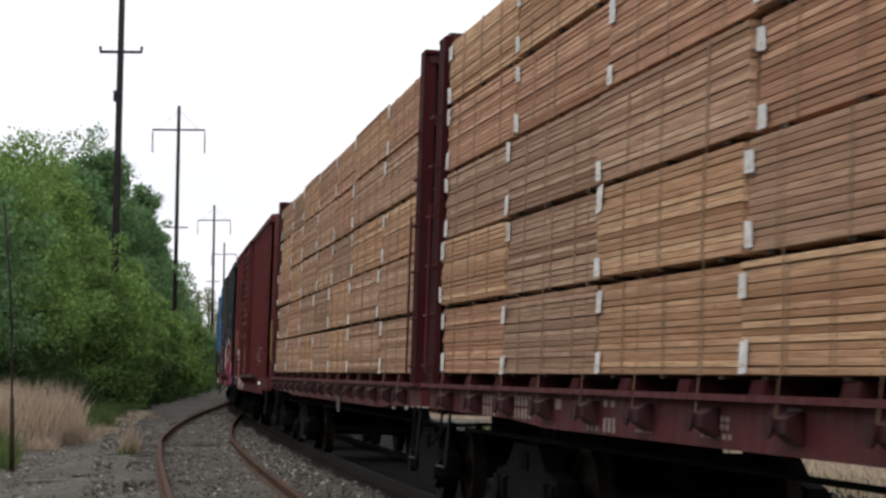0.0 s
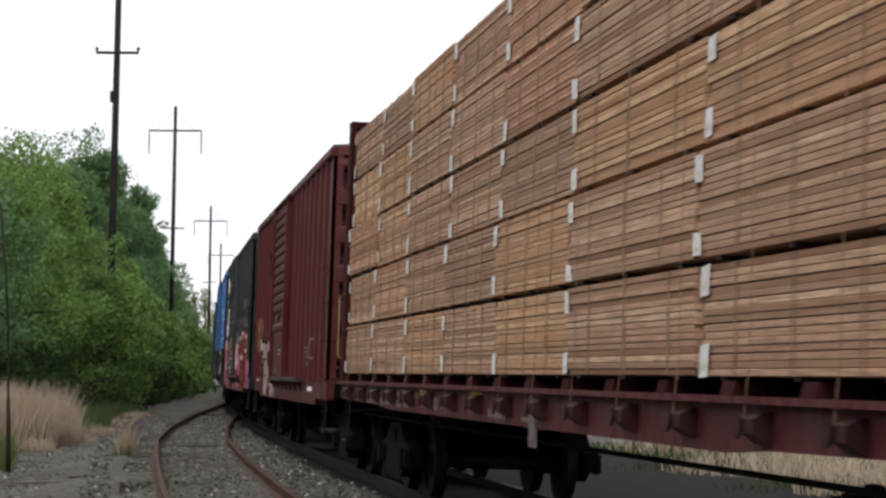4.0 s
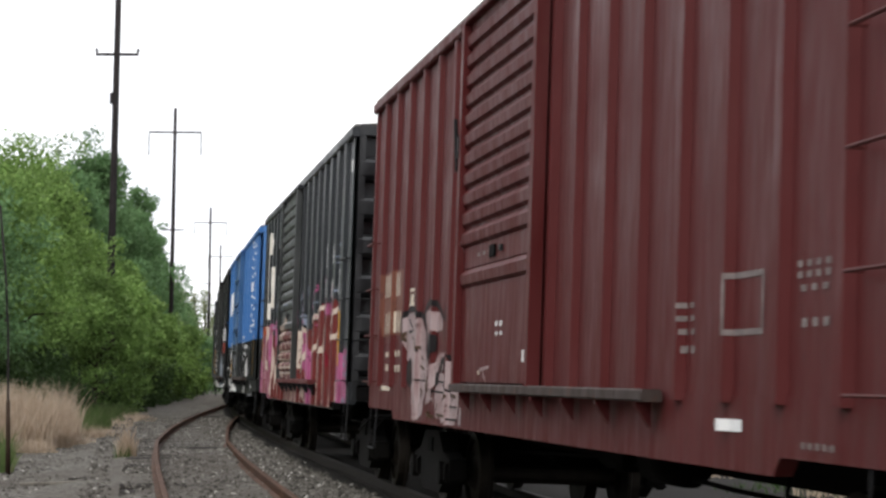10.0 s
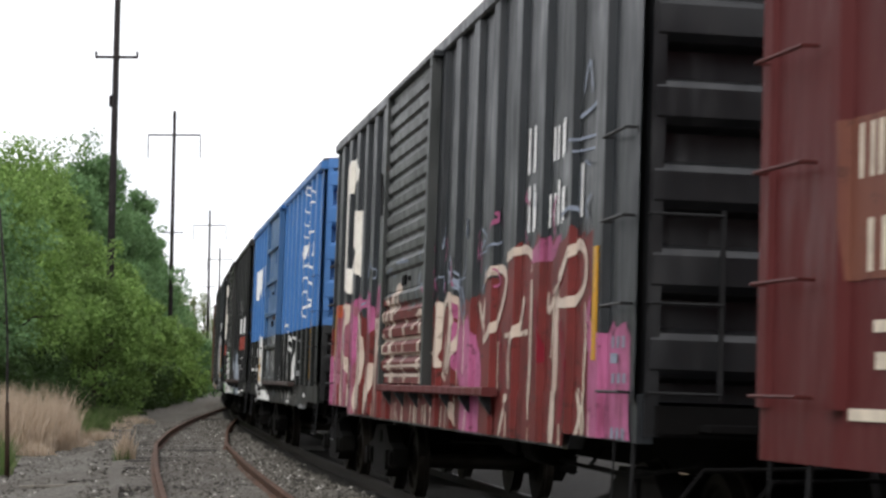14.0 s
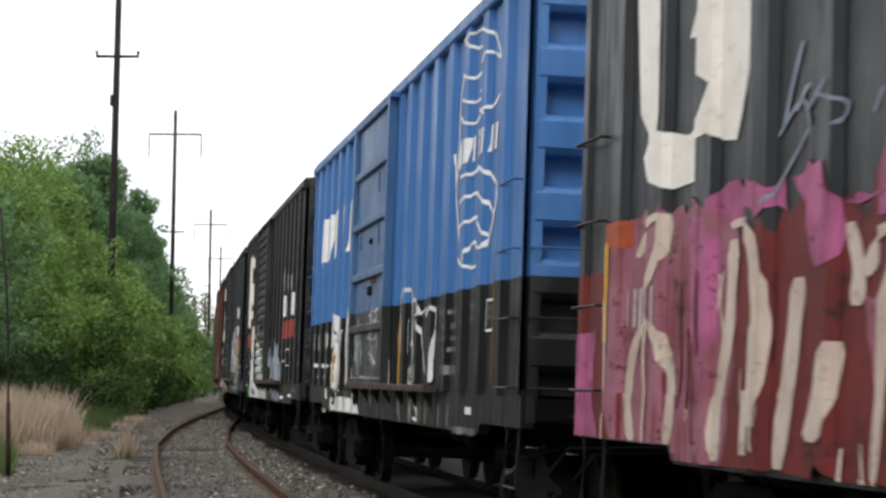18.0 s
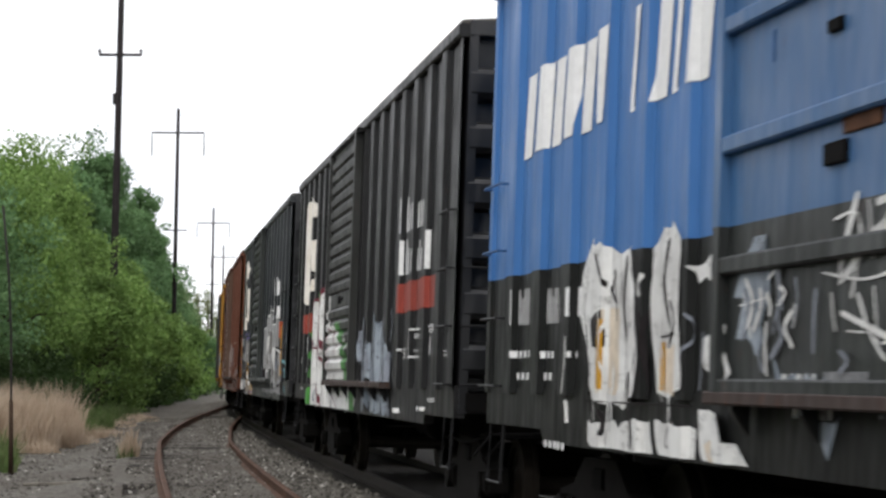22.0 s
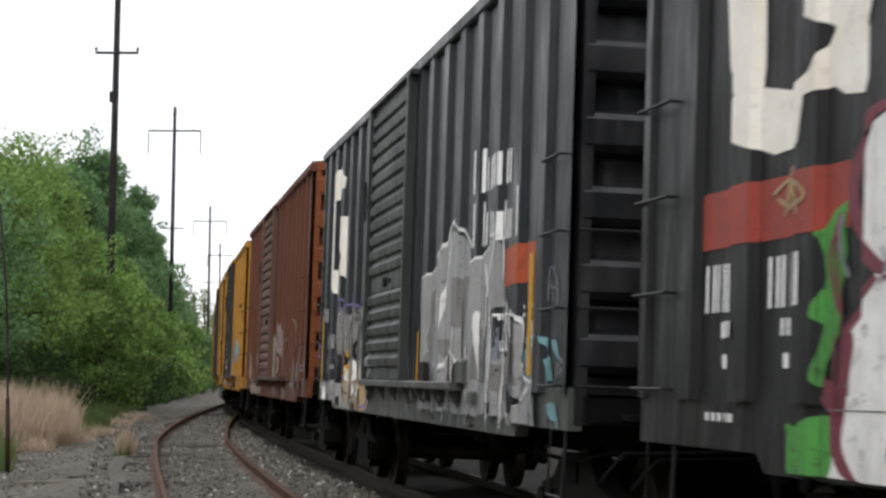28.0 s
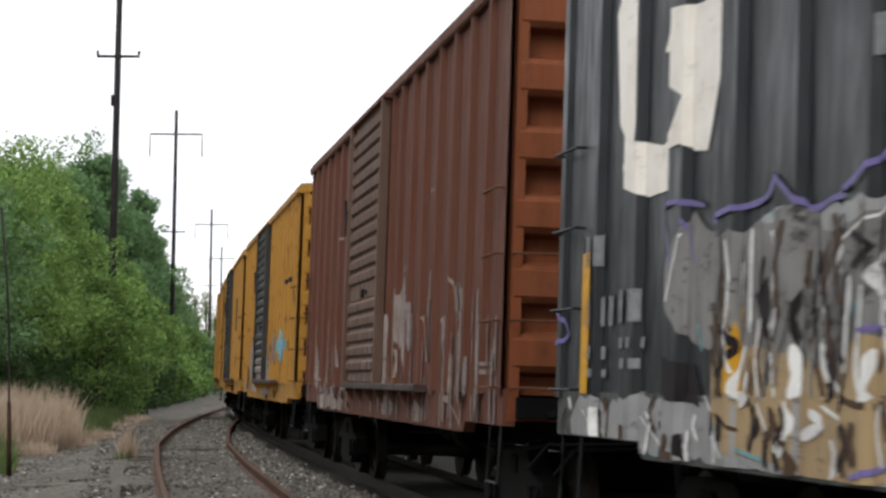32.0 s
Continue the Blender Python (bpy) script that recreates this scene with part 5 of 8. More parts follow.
spray(PINK_CAR, PINK_SIDE, M_CREAMP, "graffiti", [
    [(4.23, 1.85), (4.31, 1.49), (4.44, 0.97)],
    [(3.77, 1.55), (3.86, 1.3), (3.95, 1.11)],
    [(2.97, 2.02), (3.15, 1.72), (3.26, 1.31), (3.32, 0.92)],
    [(2.77, 1.48), (2.65, 1.2), (2.77, 0.89)],
    [(4.77, 1.33), (4.8, 1.02)],
], 3, w=0.055, rough=0, sx=3.4)
spray(PINK_CAR, PINK_SIDE, M_CREAMP, "graffiti", [
    [(1.1, 2.22), (1.2, 2.3), (1.39, 2.27), (1.54, 2.08), (1.63, 1.78), (1.74, 1.27)],
    [(1.94, 2.2), (1.83, 2.15), (1.89, 2.03), (2.03, 1.93)],
], 3, w=0.065, rough=0, sx=3)
spray(PINK_CAR, PINK_SIDE, M_CREAMP, "graffiti", [
    [(1.61, 1.83), (1.67, 1.57), (1.68, 1.3)],
    [(0.72, 1.96), (0.76, 1.62), (0.82, 1.31)],
    [(-0.37, 2.02), (-0.26, 1.71), (-0.2, 1.31)],
    [(-0.82, 2.07), (-0.9, 1.96), (-0.81, 1.59), (-0.89, 1.48)],
], 3, w=0.055, rough=0, sx=3)
spray(PINK_CAR, PINK_SIDE, M_CREAMP, "graffiti", [
    [(0.16, 1.84), (-0.11, 1.96), (-0.39, 2.02)],
    [(-0.9, 1.93), (-1.08, 2.08), (-1.37, 2.12), (-1.57, 2.02), (-1.59, 1.82), (-1.5, 1.57), (-1.24, 1.37), (-0.97, 1.43)],
    [(1.7, 2.07), (1.47, 2.19), (1.24, 2.27), (1.15, 2.23), (1.33, 2.02)],
], 3.2, w=0.045, rough=0, sx=3)
spray(PINK_CAR, PINK_SIDE, M_CREAMP, "graffiti", [
    [(1.82, 1.08), (1.72, 0.83)],
    [(1.36, 1.09), (1.37, 0.88)],
    [(0.54, 1.11), (0.57, 0.85)],
    [(-0.12, 1.14), (-0.15, 0.86)],
    [(-0.6, 1.16), (-0.54, 0.85)],
    [(-1.63, 1.18), (-1.74, 0.97)],
], 3, w=0.045, rough=0, sx=3)
spray(PINK_CAR, PINK_SIDE, M_PALEBLUE, "graffiti", [
    [(4.47, 2.56), (4.37, 2.75), (4.25, 2.94)],
    [(4.53, 2.53), (4.25, 2.67), (4.13, 2.53)],
    [(3.98, 2.66), (3.71, 2.58), (3.8, 2.5)],
    [(2.8, 3.16), (2.61, 2.87), (2.69, 2.77)],
    [(2.54, 3.03), (2.48, 2.8)],
    [(2.38, 3.09), (2.36, 2.81)],
    [(1.21, 2.57), (0.8, 2.55)],
    [(1.88, 2.5), (1.53, 2.41)],
], 2, w=0.018, rough=0, sx=2.5)
spray(PINK_CAR, PINK_SIDE, M_PALEBLUE, "graffiti", [
    [(-1.28, 2.45), (-1.39, 2.33), (-1.57, 2.29)],
    [(-1.63, 2.26), (-1.77, 2.1), (-1.91, 1.88)],
    [(-1.83, 2.17), (-2, 2.01), (-1.97, 1.85)],
    [(-0.92, 2.3), (-0.68, 2.27)],
    [(4.31, 2.62), (4.15, 2.73), (4.03, 2.52)],
    [(3.44, 2.51), (3.3, 2.66)],
], 2, w=0.02, rough=0, sx=2.5)
word_shape(PINK_CAR, PINK_SIDE, M_WHITE, 6.98, 6.25, 1.68, 1.9, "HOO")
for x1, x0, z0, z1, kinds in ((-4.45, -5.0, 2.87, 3.21, "Ho"), (-5.3, -5.93, 2.88, 3.2, "ino"), (-4.5, -5.05, 2.44, 2.78, "Oo"), (-5.22, -5.95, 2.43, 2.74, "nlio"), (-6.15, -6.28, 2.43, 2.78, "l")):
    word_shape(PINK_CAR, PINK_SIDE, M_WHITE, x1, x0, z0, z1, kinds)
EMBLEM = [(5.95, 4.11), (5.56, 4.07), (5.26, 3.91), (5.27, 3.77), (5.57, 3.76), (5.89, 3.85), (6.01, 3.68), (6.15, 3.67), (6.14, 3.22), (6.13, 2.86), (6.16, 2.76), (5.75, 2.69), (5.5, 2.74), (5.3, 2.91), (5.56, 3), (5.55, 3.19), (5.76, 3.22), (5.6, 3.43), (5.15, 3.39), (4.73, 3.39), (4.79, 3.02), (4.92, 2.71), (4.99, 2.58), (5.19, 2.6), (5.31, 2.65), (5.55, 2.64), (5.61, 2.43), (6, 2.42), (6.48, 2.53), (6.54, 2.65), (6.43, 2.76), (6.62, 2.91), (6.73, 3.6), (6.58, 3.76), (6.41, 3.79), (6.44, 3.97), (6.24, 4.05)]
for car, side, dx in ((PINK_CAR, PINK_SIDE, 0.12), (BAND_CAR, BAND_SIDE, -0.05), (SILVER_CAR, SILVER_SIDE, 0.0)):
    spray(car, side, M_EMBLEM, "emblem", [[(x + dx, z) for x, z in EMBLEM]], 1)
spray(BLUE_CAR, BLUE_SIDE, M_WHITE, "graffiti", [
    [(-5.69, 4.29), (-5.18, 4.29), (-4.89, 4.1), (-4.71, 3.8), (-4.68, 3.43), (-4.6, 2.97)],
    [(-5.69, 4.29), (-6.27, 4.14), (-6.6, 3.83), (-6.69, 3.52), (-6.58, 3.16)],
    [(-4.9, 4.03), (-5.41, 3.91), (-5.86, 3.94)],
    [(-5.93, 3.96), (-6.13, 4.02), (-6.51, 3.92)],
    [(-4.81, 3.83), (-5.44, 3.7), (-5.96, 3.73)],
    [(-5.88, 3.57), (-6.31, 3.57), (-6.65, 3.66)],
    [(-4.71, 3.66), (-5.43, 3.52), (-5.81, 3.58), (-6.11, 3.52)],
    [(-5.05, 4.31), (-5.44, 4.16), (-5.9, 4.14)],
], 1, w=0.026, rough=0, sx=2)
spray(BLUE_CAR, BLUE_SIDE, M_WHITE, "graffiti", [
    [(-4.92, 3.09), (-5.44, 3.1), (-5.94, 3.1), (-6.5, 2.92)],
    [(-4.94, 2.85), (-5.45, 2.92), (-5.97, 2.87), (-6.43, 2.68)],
    [(-4.9, 2.64), (-5.47, 2.71), (-5.82, 2.69), (-6.24, 2.51)],
    [(-4.92, 2.45), (-5.21, 2.35), (-5.51, 2.3), (-5.85, 2.34), (-5.78, 2.46), (-5.55, 2.51), (-5.32, 2.45), (-5.27, 2.36)],
    [(-5.84, 2.47), (-6.11, 2.43), (-6.24, 2.5), (-6.43, 2.68), (-6.55, 2.91), (-6.62, 3.14)],
    [(-4.52, 3.36), (-4.63, 2.94), (-4.79, 2.67), (-4.91, 2.45)],
], 1, w=0.03, rough=0, sx=2)
spray(BAND_CAR, BAND_SIDE, M_GREENP, "graffiti", [
    [(5.35, 2.05), (5.11, 2.14), (5.11, 1.8), (5.18, 1.57), (5.36, 1.3), (5.35, 1.69)],
    [(4.53, 2.56), (3.97, 2.57), (3.79, 2.45), (3.96, 2.3), (4.18, 2.41)],
    [(3.47, 2.6), (3.32, 2.64), (3.05, 2.58), (3.31, 2.49)],
    [(5.73, 1.13), (5.11, 1.23), (5, 0.92), (5.67, 0.93)],
], 1, w=0, rough=0.06, sx=1)
spray(BAND_CAR, BAND_SIDE, M_GRAFWHITE, "graffiti", [
    [(4.73, 2.44), (4.41, 2.47), (4.1, 2.37), (4.01, 2.26), (4.1, 2.08), (4.08, 1.95), (3.72, 1.78), (3.54, 1.54), (3.34, 1.3), (3.28, 0.9), (5.22, 0.89), (5.15, 1.22), (5.08, 1.51), (4.94, 1.68), (4.68, 1.79), (4.84, 1.96), (4.89, 2.19)],
    [(3.85, 2.32), (3.82, 2.53), (3.63, 2.63), (3.44, 2.56), (3.37, 2.37), (3.24, 2.51), (2.93, 2.56), (2.63, 2.54), (2.56, 0.93), (3.28, 0.9), (3.54, 1.54), (3.72, 1.78), (3.92, 1.99)],
], 2, w=0, rough=0.02, sx=1)
spray(BAND_CAR, BAND_SIDE, M_PURPLER, "graffiti", [
    [(4.39, 2.48), (4.73, 2.47), (4.97, 2.3), (5.02, 2.12), (4.86, 1.93), (4.59, 1.8)],
    [(4.39, 2.47), (4.09, 2.34), (3.97, 2.16), (3.92, 1.99), (3.64, 1.71)],
    [(5.05, 1.57), (5.11, 1.28), (5.14, 1.07), (4.94, 0.92)],
    [(4.11, 1.32), (3.83, 1.11), (3.66, 0.9)],
    [(3.88, 2.35), (3.8, 2.56), (3.63, 2.63)],
    [(3.65, 2.3), (3.47, 2.2), (3.61, 2.14)],
    [(3.37, 2.39), (3.19, 2.51), (2.93, 2.56)],
    [(3.67, 2.04), (3.29, 2.02), (3.25, 2.07)],
    [(3.27, 1.61), (3.02, 1.44), (2.82, 1.28)],
    [(4.28, 1.91), (4.02, 1.9)],
    [(5.09, 1.57), (4.68, 1.79)],
], 3, w=0.05, rough=0, sx=2.5)
spray(BAND_CAR, BAND_SIDE, M_PURPLER, "graffiti", [
    [(4.62, 1.8), (4.03, 1.76), (3.97, 1.55), (4.17, 1.3), (4.33, 1.31), (4.3, 1.45), (4.42, 1.67)],
    [(3.03, 2.14), (2.89, 2.11), (2.87, 1.63), (2.99, 1.68), (3.07, 1.94)],
    [(5.3, 1.39), (5.07, 1.31), (5.11, 1.19), (5.32, 1.28)],
], 3, w=0, rough=0.02, sx=1)
spray(BAND_CAR, BAND_SIDE, M_TANP, "graffiti", [
    [(5.95, 2.23), (5.7, 2.29), (5.46, 2.19), (5.69, 2.15), (5.9, 2.21)],
    [(5.79, 2.12), (5.69, 2.36), (5.54, 2.11)],
], 2, w=0.02, rough=0, sx=2)
spray(BAND_CAR, BAND_SIDE, M_STENCILGREY, "graffiti", [
    [(4.36, 1.19), (4.32, 1.15)],
    [(3.75, 1.12), (3.42, 1.11)],
    [(3.6, 1.35), (3.6, 1.13)],
    [(5.24, 1.24), (2.86, 1.25)],
], 3.5, w=0.012, rough=0, sx=2)
word_shape(BAND_CAR, BAND_SIDE, M_WHITE, 6.86, 6.42, 1.7, 1.94, "HOO", 2)
word_shape(BAND_CAR, BAND_SIDE, M_WHITE, 6.0, 5.5, 1.7, 1.94, "OOO", 2)
for car, side in ((BAND_CAR, BAND_SIDE), (SILVER_CAR, SILVER_SIDE)):
    for x1, x0, z0, z1, kinds in ((-4.21, -4.84, 2.86, 3.22, "Ho"), (-5.08, -5.77, 2.85, 3.2, "ino"), (-4.26, -4.87, 2.42, 2.78, "Oo"), (-5.12, -5.79, 2.42, 2.72, "nlio"), (-6.03, -6.15, 2.4, 2.77, "l")):
        word_shape(car, side, M_WHITE, x1, x0, z0, z1, kinds)
spray(BAND_CAR, BAND_SIDE, M_GRAFWHITE, "graffiti", [
    [(4.33, 1.25), (4.51, 2.19), (3.75, 2.45), (2.81, 2.57), (2.02, 2.43), (1.97, 2.08), (0.9, 2), (0.44, 1.78), (0.12, 1.29)],
    [(5.15, 0.99), (4.32, 1.2), (0.28, 1.23), (0.08, 0.9), (5.13, 0.89)],
], 1.8, w=0, rough=0.04, sx=1)
spray(BAND_CAR, BAND_SIDE, M_GREENP, "graffiti", [
    [(1.19, 2.09), (0.47, 2.02), (-0.15, 1.62), (-0.56, 1.29), (0.04, 1.29), (0.34, 1.67)],
    [(0.2, 1.23), (-0.35, 1.22), (-0.39, 0.9), (0.08, 0.9)],
], 2.2, w=0, rough=0.06, sx=1)
spray(BAND_CAR, BAND_SIDE, M_PURPLER, "graffiti", [
    [(2.8, 2.52), (3.23, 2.28), (2.92, 1.85), (2.41, 1.49)],
    [(2.2, 2.22), (2.49, 2.02), (2.03, 1.83), (2.19, 1.49)],
    [(3.98, 2.27), (4.04, 1.88), (3.59, 1.49)],
    [(1.96, 2), (1.25, 1.89), (1.03, 1.64)],
    [(4.29, 1.01), (3.86, 0.85)],
    [(2.13, 1.1), (1.6, 0.94)],
], 3, w=0.03, rough=0, sx=2.5)
spray(BAND_CAR, BAND_SIDE, M_GRAFBLUE, "graffiti", [
    [(-1.55, 1.3), (-1.53, 1.68), (-1.83, 1.72), (-2.07, 1.31)],
    [(-2.1, 1.31), (-2.16, 1.59), (-2.37, 2.02), (-2.66, 1.97), (-2.77, 1.31)],
    [(-2.89, 1.31), (-2.93, 1.78), (-3.31, 1.8), (-3.47, 1.32)],
    [(-1.64, 1.24), (-3.37, 1.18), (-3.39, 1.01), (-1.72, 1.01)],
], 1, w=0, rough=0.09, sx=1)
spray(BAND_CAR, BAND_SIDE, M_DULLSILVER, "graffiti", [
    [(-1.29, 1.6), (-1.7, 1.79)],
    [(-2.76, 1.7), (-2.88, 1.46)],
    [(-2.21, 1.96), (-2.13, 1.65)],
    [(-3.33, 1.68), (-3.61, 1.57)],
], 1.4, w=0.05, rough=0, sx=2)
spray(BLUE_CAR, BLUE_SIDE, M_GRAFWHITE, "graffiti", [
    [(5.05, 2.06), (4.78, 2.29), (4.59, 2.21), (4.26, 2.18), (4.01, 2.13), (3.83, 2.18), (3.72, 2.01), (3.65, 1.63), (3.68, 1.26), (3.9, 1.19), (4.55, 1.25), (4.85, 1.49), (5.09, 1.82)],
    [(3.48, 2.1), (3.28, 2.23), (2.94, 2.25), (2.81, 2.14), (2.82, 1.76), (2.75, 1.31), (2.97, 1.27), (3.32, 1.3), (3.52, 1.78)],
    [(4.74, 1.11), (3.44, 1.13), (3.39, 0.91), (4.59, 0.91)],
    [(3.36, 1.13), (2.6, 1.13), (2.61, 0.92), (3.27, 0.9)],
    [(2.56, 1.21), (2.17, 1.21), (2.07, 1.05), (1.81, 1), (1.75, 0.91), (2.48, 0.9)],
    [(2.74, 2), (2.23, 2.04), (2.21, 1.87), (2.61, 1.89)],
    [(2.55, 1.61), (2.19, 1.61), (2.23, 1.41), (2.53, 1.42)],
], 1.5, w=0, rough=0.03, sx=1)
spray(BLUE_CAR, BLUE_SIDE, M_CREAM, "graffiti", [
    [(4.46, 1.8), (4.16, 1.81), (4.13, 1.3), (4.46, 1.29)],
    [(3.26, 1.55), (2.87, 1.56), (2.88, 1.27), (3.18, 1.3)],
    [(2.43, 1.04), (2.25, 1.08), (2.18, 0.91), (2.38, 0.9)],
], 2.2, w=0, rough=0.03, sx=1)
spray(BLUE_CAR, BLUE_SIDE, M_SOOT, "graffiti", [
    [(4.65, 1.75), (4.41, 1.8), (4.36, 1.57), (4.59, 1.56)],
], 2.6, w=0, rough=0.02, sx=1)
spray(BLUE_CAR, BLUE_SIDE, M_SOOT, "graffiti", [
    [(4.01, 2.11), (4.05, 1.79), (3.9, 1.49), (3.91, 1.26)],
    [(4.57, 2.16), (4.39, 1.96), (4.21, 1.83)],
    [(3.16, 2.16), (3.25, 1.91), (3.08, 1.62)],
    [(3.63, 2.08), (3.56, 1.63), (3.49, 1.27)],
    [(4.9, 1.23), (2.64, 1.23)],
    [(3.3, 1.61), (2.88, 1.62)],
    [(4.65, 1.29), (4.53, 1.1)],
], 2.8, w=0.018, rough=0, sx=2.5)
spray(BLUE_CAR, BLUE_SIDE, M_GRAFBLUE, "graffiti", [
    [(1.75, 1.85), (1.5, 2.1), (1.29, 1.99), (1.3, 1.52), (1.62, 1.54)],
    [(1.17, 1.41), (0.58, 1.4), (0.57, 1.28), (1.13, 1.28)],
    [(1.1, 1.24), (0.61, 1.23), (0.65, 1.19), (1.05, 1.2)],
], 1.4, w=0, rough=0.12, sx=1)
spray(BLUE_CAR, BLUE_SIDE, M_GRAFWHITE, "graffiti", [
    [(0.49, 2.06), (0.24, 2.07), (0.18, 1.88)],
    [(0.12, 2.12), (0.06, 1.87)],
    [(-0.01, 2), (-0.2, 2.07), (-0.29, 1.88)],
    [(0.49, 1.95), (-0.28, 1.95)],
    [(0.61, 1.84), (0.14, 1.79), (-0.29, 1.83)],
    [(0.51, 1.75), (0.46, 1.58)],
    [(0.22, 1.74), (0.08, 1.57), (-0.09, 1.45)],
    [(0.05, 1.76), (-0, 1.52)],
    [(-0.22, 1.75), (-0.19, 1.57), (-0.04, 1.52)],
    [(0.33, 1.58), (0.12, 1.57)],
    [(1.64, 1.79), (1.51, 1.57)],
    [(1.69, 1.73), (1.27, 1.76)],
], 2.2, w=0.014, rough=0, sx=2)
bars(SILVER_CAR, SILVER_SIDE, M_ORANGEBAND, "colour_band", [
    (-6.72, -5.36, 2.05, 2.34, 1),
], 0)
for car, x, z0, z1 in ((SILVER_CAR, -6.66, 1.38, 2.24), (PINK_CAR, -6.84, 1.5, 2.2)):
    part("reflector_strip", Mesh().box(x - 0.05, x + 0.05, 1.583, 1.592, z0, z1), M_REFLECT, car, "yellow reflective strip")
spray(SILVER_CAR, SILVER_SIDE, M_SILVERP, "graffiti", [
    [(-1.36, 1.28), (-1.26, 2.25), (-2, 2.33), (-2.7, 2.51), (-3.1, 2.71), (-3.89, 2.48), (-4.03, 2.26), (-4.66, 2.35), (-5.29, 2.47), (-5.41, 2.09), (-5.59, 1.9), (-5.13, 1.9), (-5.19, 1.56), (-5.64, 1.52), (-5.86, 1.79), (-6.22, 1.74), (-6.27, 1.38), (-6.72, 1.33), (-6.9, 1.01), (-5.78, 1.02), (-5.45, 1.06), (-1.4, 1.05)],
], 1, w=0, rough=0.02, sx=1)
spray(SILVER_CAR, SILVER_SIDE, M_GRAFWHITE, "graffiti", [
    [(-1.26, 2.26), (-2, 2.33), (-2.7, 2.51), (-3.09, 2.74), (-3.92, 2.49), (-4.03, 2.28)],
    [(-4, 2.27), (-4.65, 2.36), (-5.29, 2.47), (-5.41, 2.11)],
    [(-5.76, 1.81), (-6.07, 1.82), (-6.24, 1.69), (-6.25, 1.38), (-6.72, 1.33)],
    [(-2.4, 2.16), (-2.34, 1.65), (-2.24, 1.31)],
    [(-2.95, 2.58), (-2.76, 2.1), (-2.68, 1.79)],
    [(-4.18, 2.24), (-4.01, 1.76), (-3.96, 1.3)],
    [(-4.63, 2.27), (-4.77, 2.06), (-4.87, 1.83)],
    [(-5.26, 2.43), (-5.05, 2.15), (-4.78, 1.82)],
    [(-2.59, 1.39), (-3.16, 1.61), (-3.72, 1.44)],
    [(-5.13, 1.92), (-5.18, 1.47), (-4.97, 1.09)],
    [(-5.68, 1.47), (-5.81, 1.23), (-6.03, 1.1)],
    [(-6.49, 1.3), (-6.17, 1.18), (-5.93, 1.08)],
    [(-3.77, 1.62), (-4.06, 1.3)],
], 2, w=0.022, rough=0, sx=3)
spray(SILVER_CAR, SILVER_SIDE, M_GREIGE, "graffiti", [
    [(-1.94, 2.14), (-2.22, 2.17), (-2.12, 1.49), (-1.85, 1.41)],
    [(-3.32, 2.22), (-3.92, 2.22), (-3.76, 1.76), (-3.3, 1.78)],
    [(-4.39, 1.75), (-4.75, 1.79), (-4.73, 1.31), (-4.31, 1.31)],
    [(-5.78, 1.59), (-6.13, 1.61), (-6.16, 1.32), (-5.88, 1.32)],
    [(-2.64, 1.68), (-3.06, 1.71), (-2.84, 1.49)],
    [(-4.94, 1.47), (-5.52, 1.47), (-5.76, 1.17), (-5.37, 1.22)],
], 1.6, w=0, rough=0.05, sx=1)
spray(SILVER_CAR, SILVER_SIDE, M_SOOT, "graffiti", [
    [(-1.36, 1.28), (-1.48, 1.49), (-1.93, 1.49), (-2.02, 1.31)],
    [(-3.2, 1.3), (-3.57, 1.48), (-3.81, 1.3)],
    [(-5.7, 1.32), (-5.88, 1.32), (-6.22, 1.19), (-6, 1.1), (-5.82, 1.17)],
    [(-4.97, 1.15), (-5.26, 1.17), (-5.24, 1.08), (-5, 1.06)],
    [(-4.73, 2), (-4.88, 1.99), (-4.88, 1.81), (-4.78, 1.82)],
], 2.5, w=0, rough=0.02, sx=1)
spray(SILVER_CAR, SILVER_SIDE, M_CYAN, "graffiti", [
    [(-6.28, 1.58), (-6.53, 1.6), (-6.53, 1.38), (-6.33, 1.35)],
    [(-6.95, 1.62), (-7.08, 1.65), (-7.04, 1.55)],
    [(-7.2, 1.63), (-7.4, 1.61), (-7.41, 1.5), (-7.22, 1.56)],
    [(-7.01, 1.46), (-7.13, 1.49), (-7.26, 1.33), (-7.06, 1.33)],
    [(-7.11, 1.18), (-7.42, 1.2), (-7.46, 1.08), (-7.14, 1.07)],
], 2, w=0, rough=0.05, sx=1)
spray(SILVER_CAR, SILVER_SIDE, M_DULLSILVER, "graffiti", [
    [(-7.04, 1.89), (-7.08, 2.12), (-7.29, 2.03), (-7.33, 1.85)],
    [(-7.13, 2.04), (-7.2, 1.88)],
    [(-7.03, 1.99), (-7.33, 1.97)],
], 2, w=0.015, rough=0, sx=2.5)
spray(SILVER_CAR, SILVER_SIDE, M_BROWNP, "graffiti", [
    [(-3.98, 1.72), (-4.2, 1.61), (-4.14, 1.31), (-4, 1.3)],
    [(-3, 1.56), (-3.28, 1.48), (-3.11, 1.3), (-2.94, 1.33)],
], 2.6, w=0, rough=0.02, sx=1)
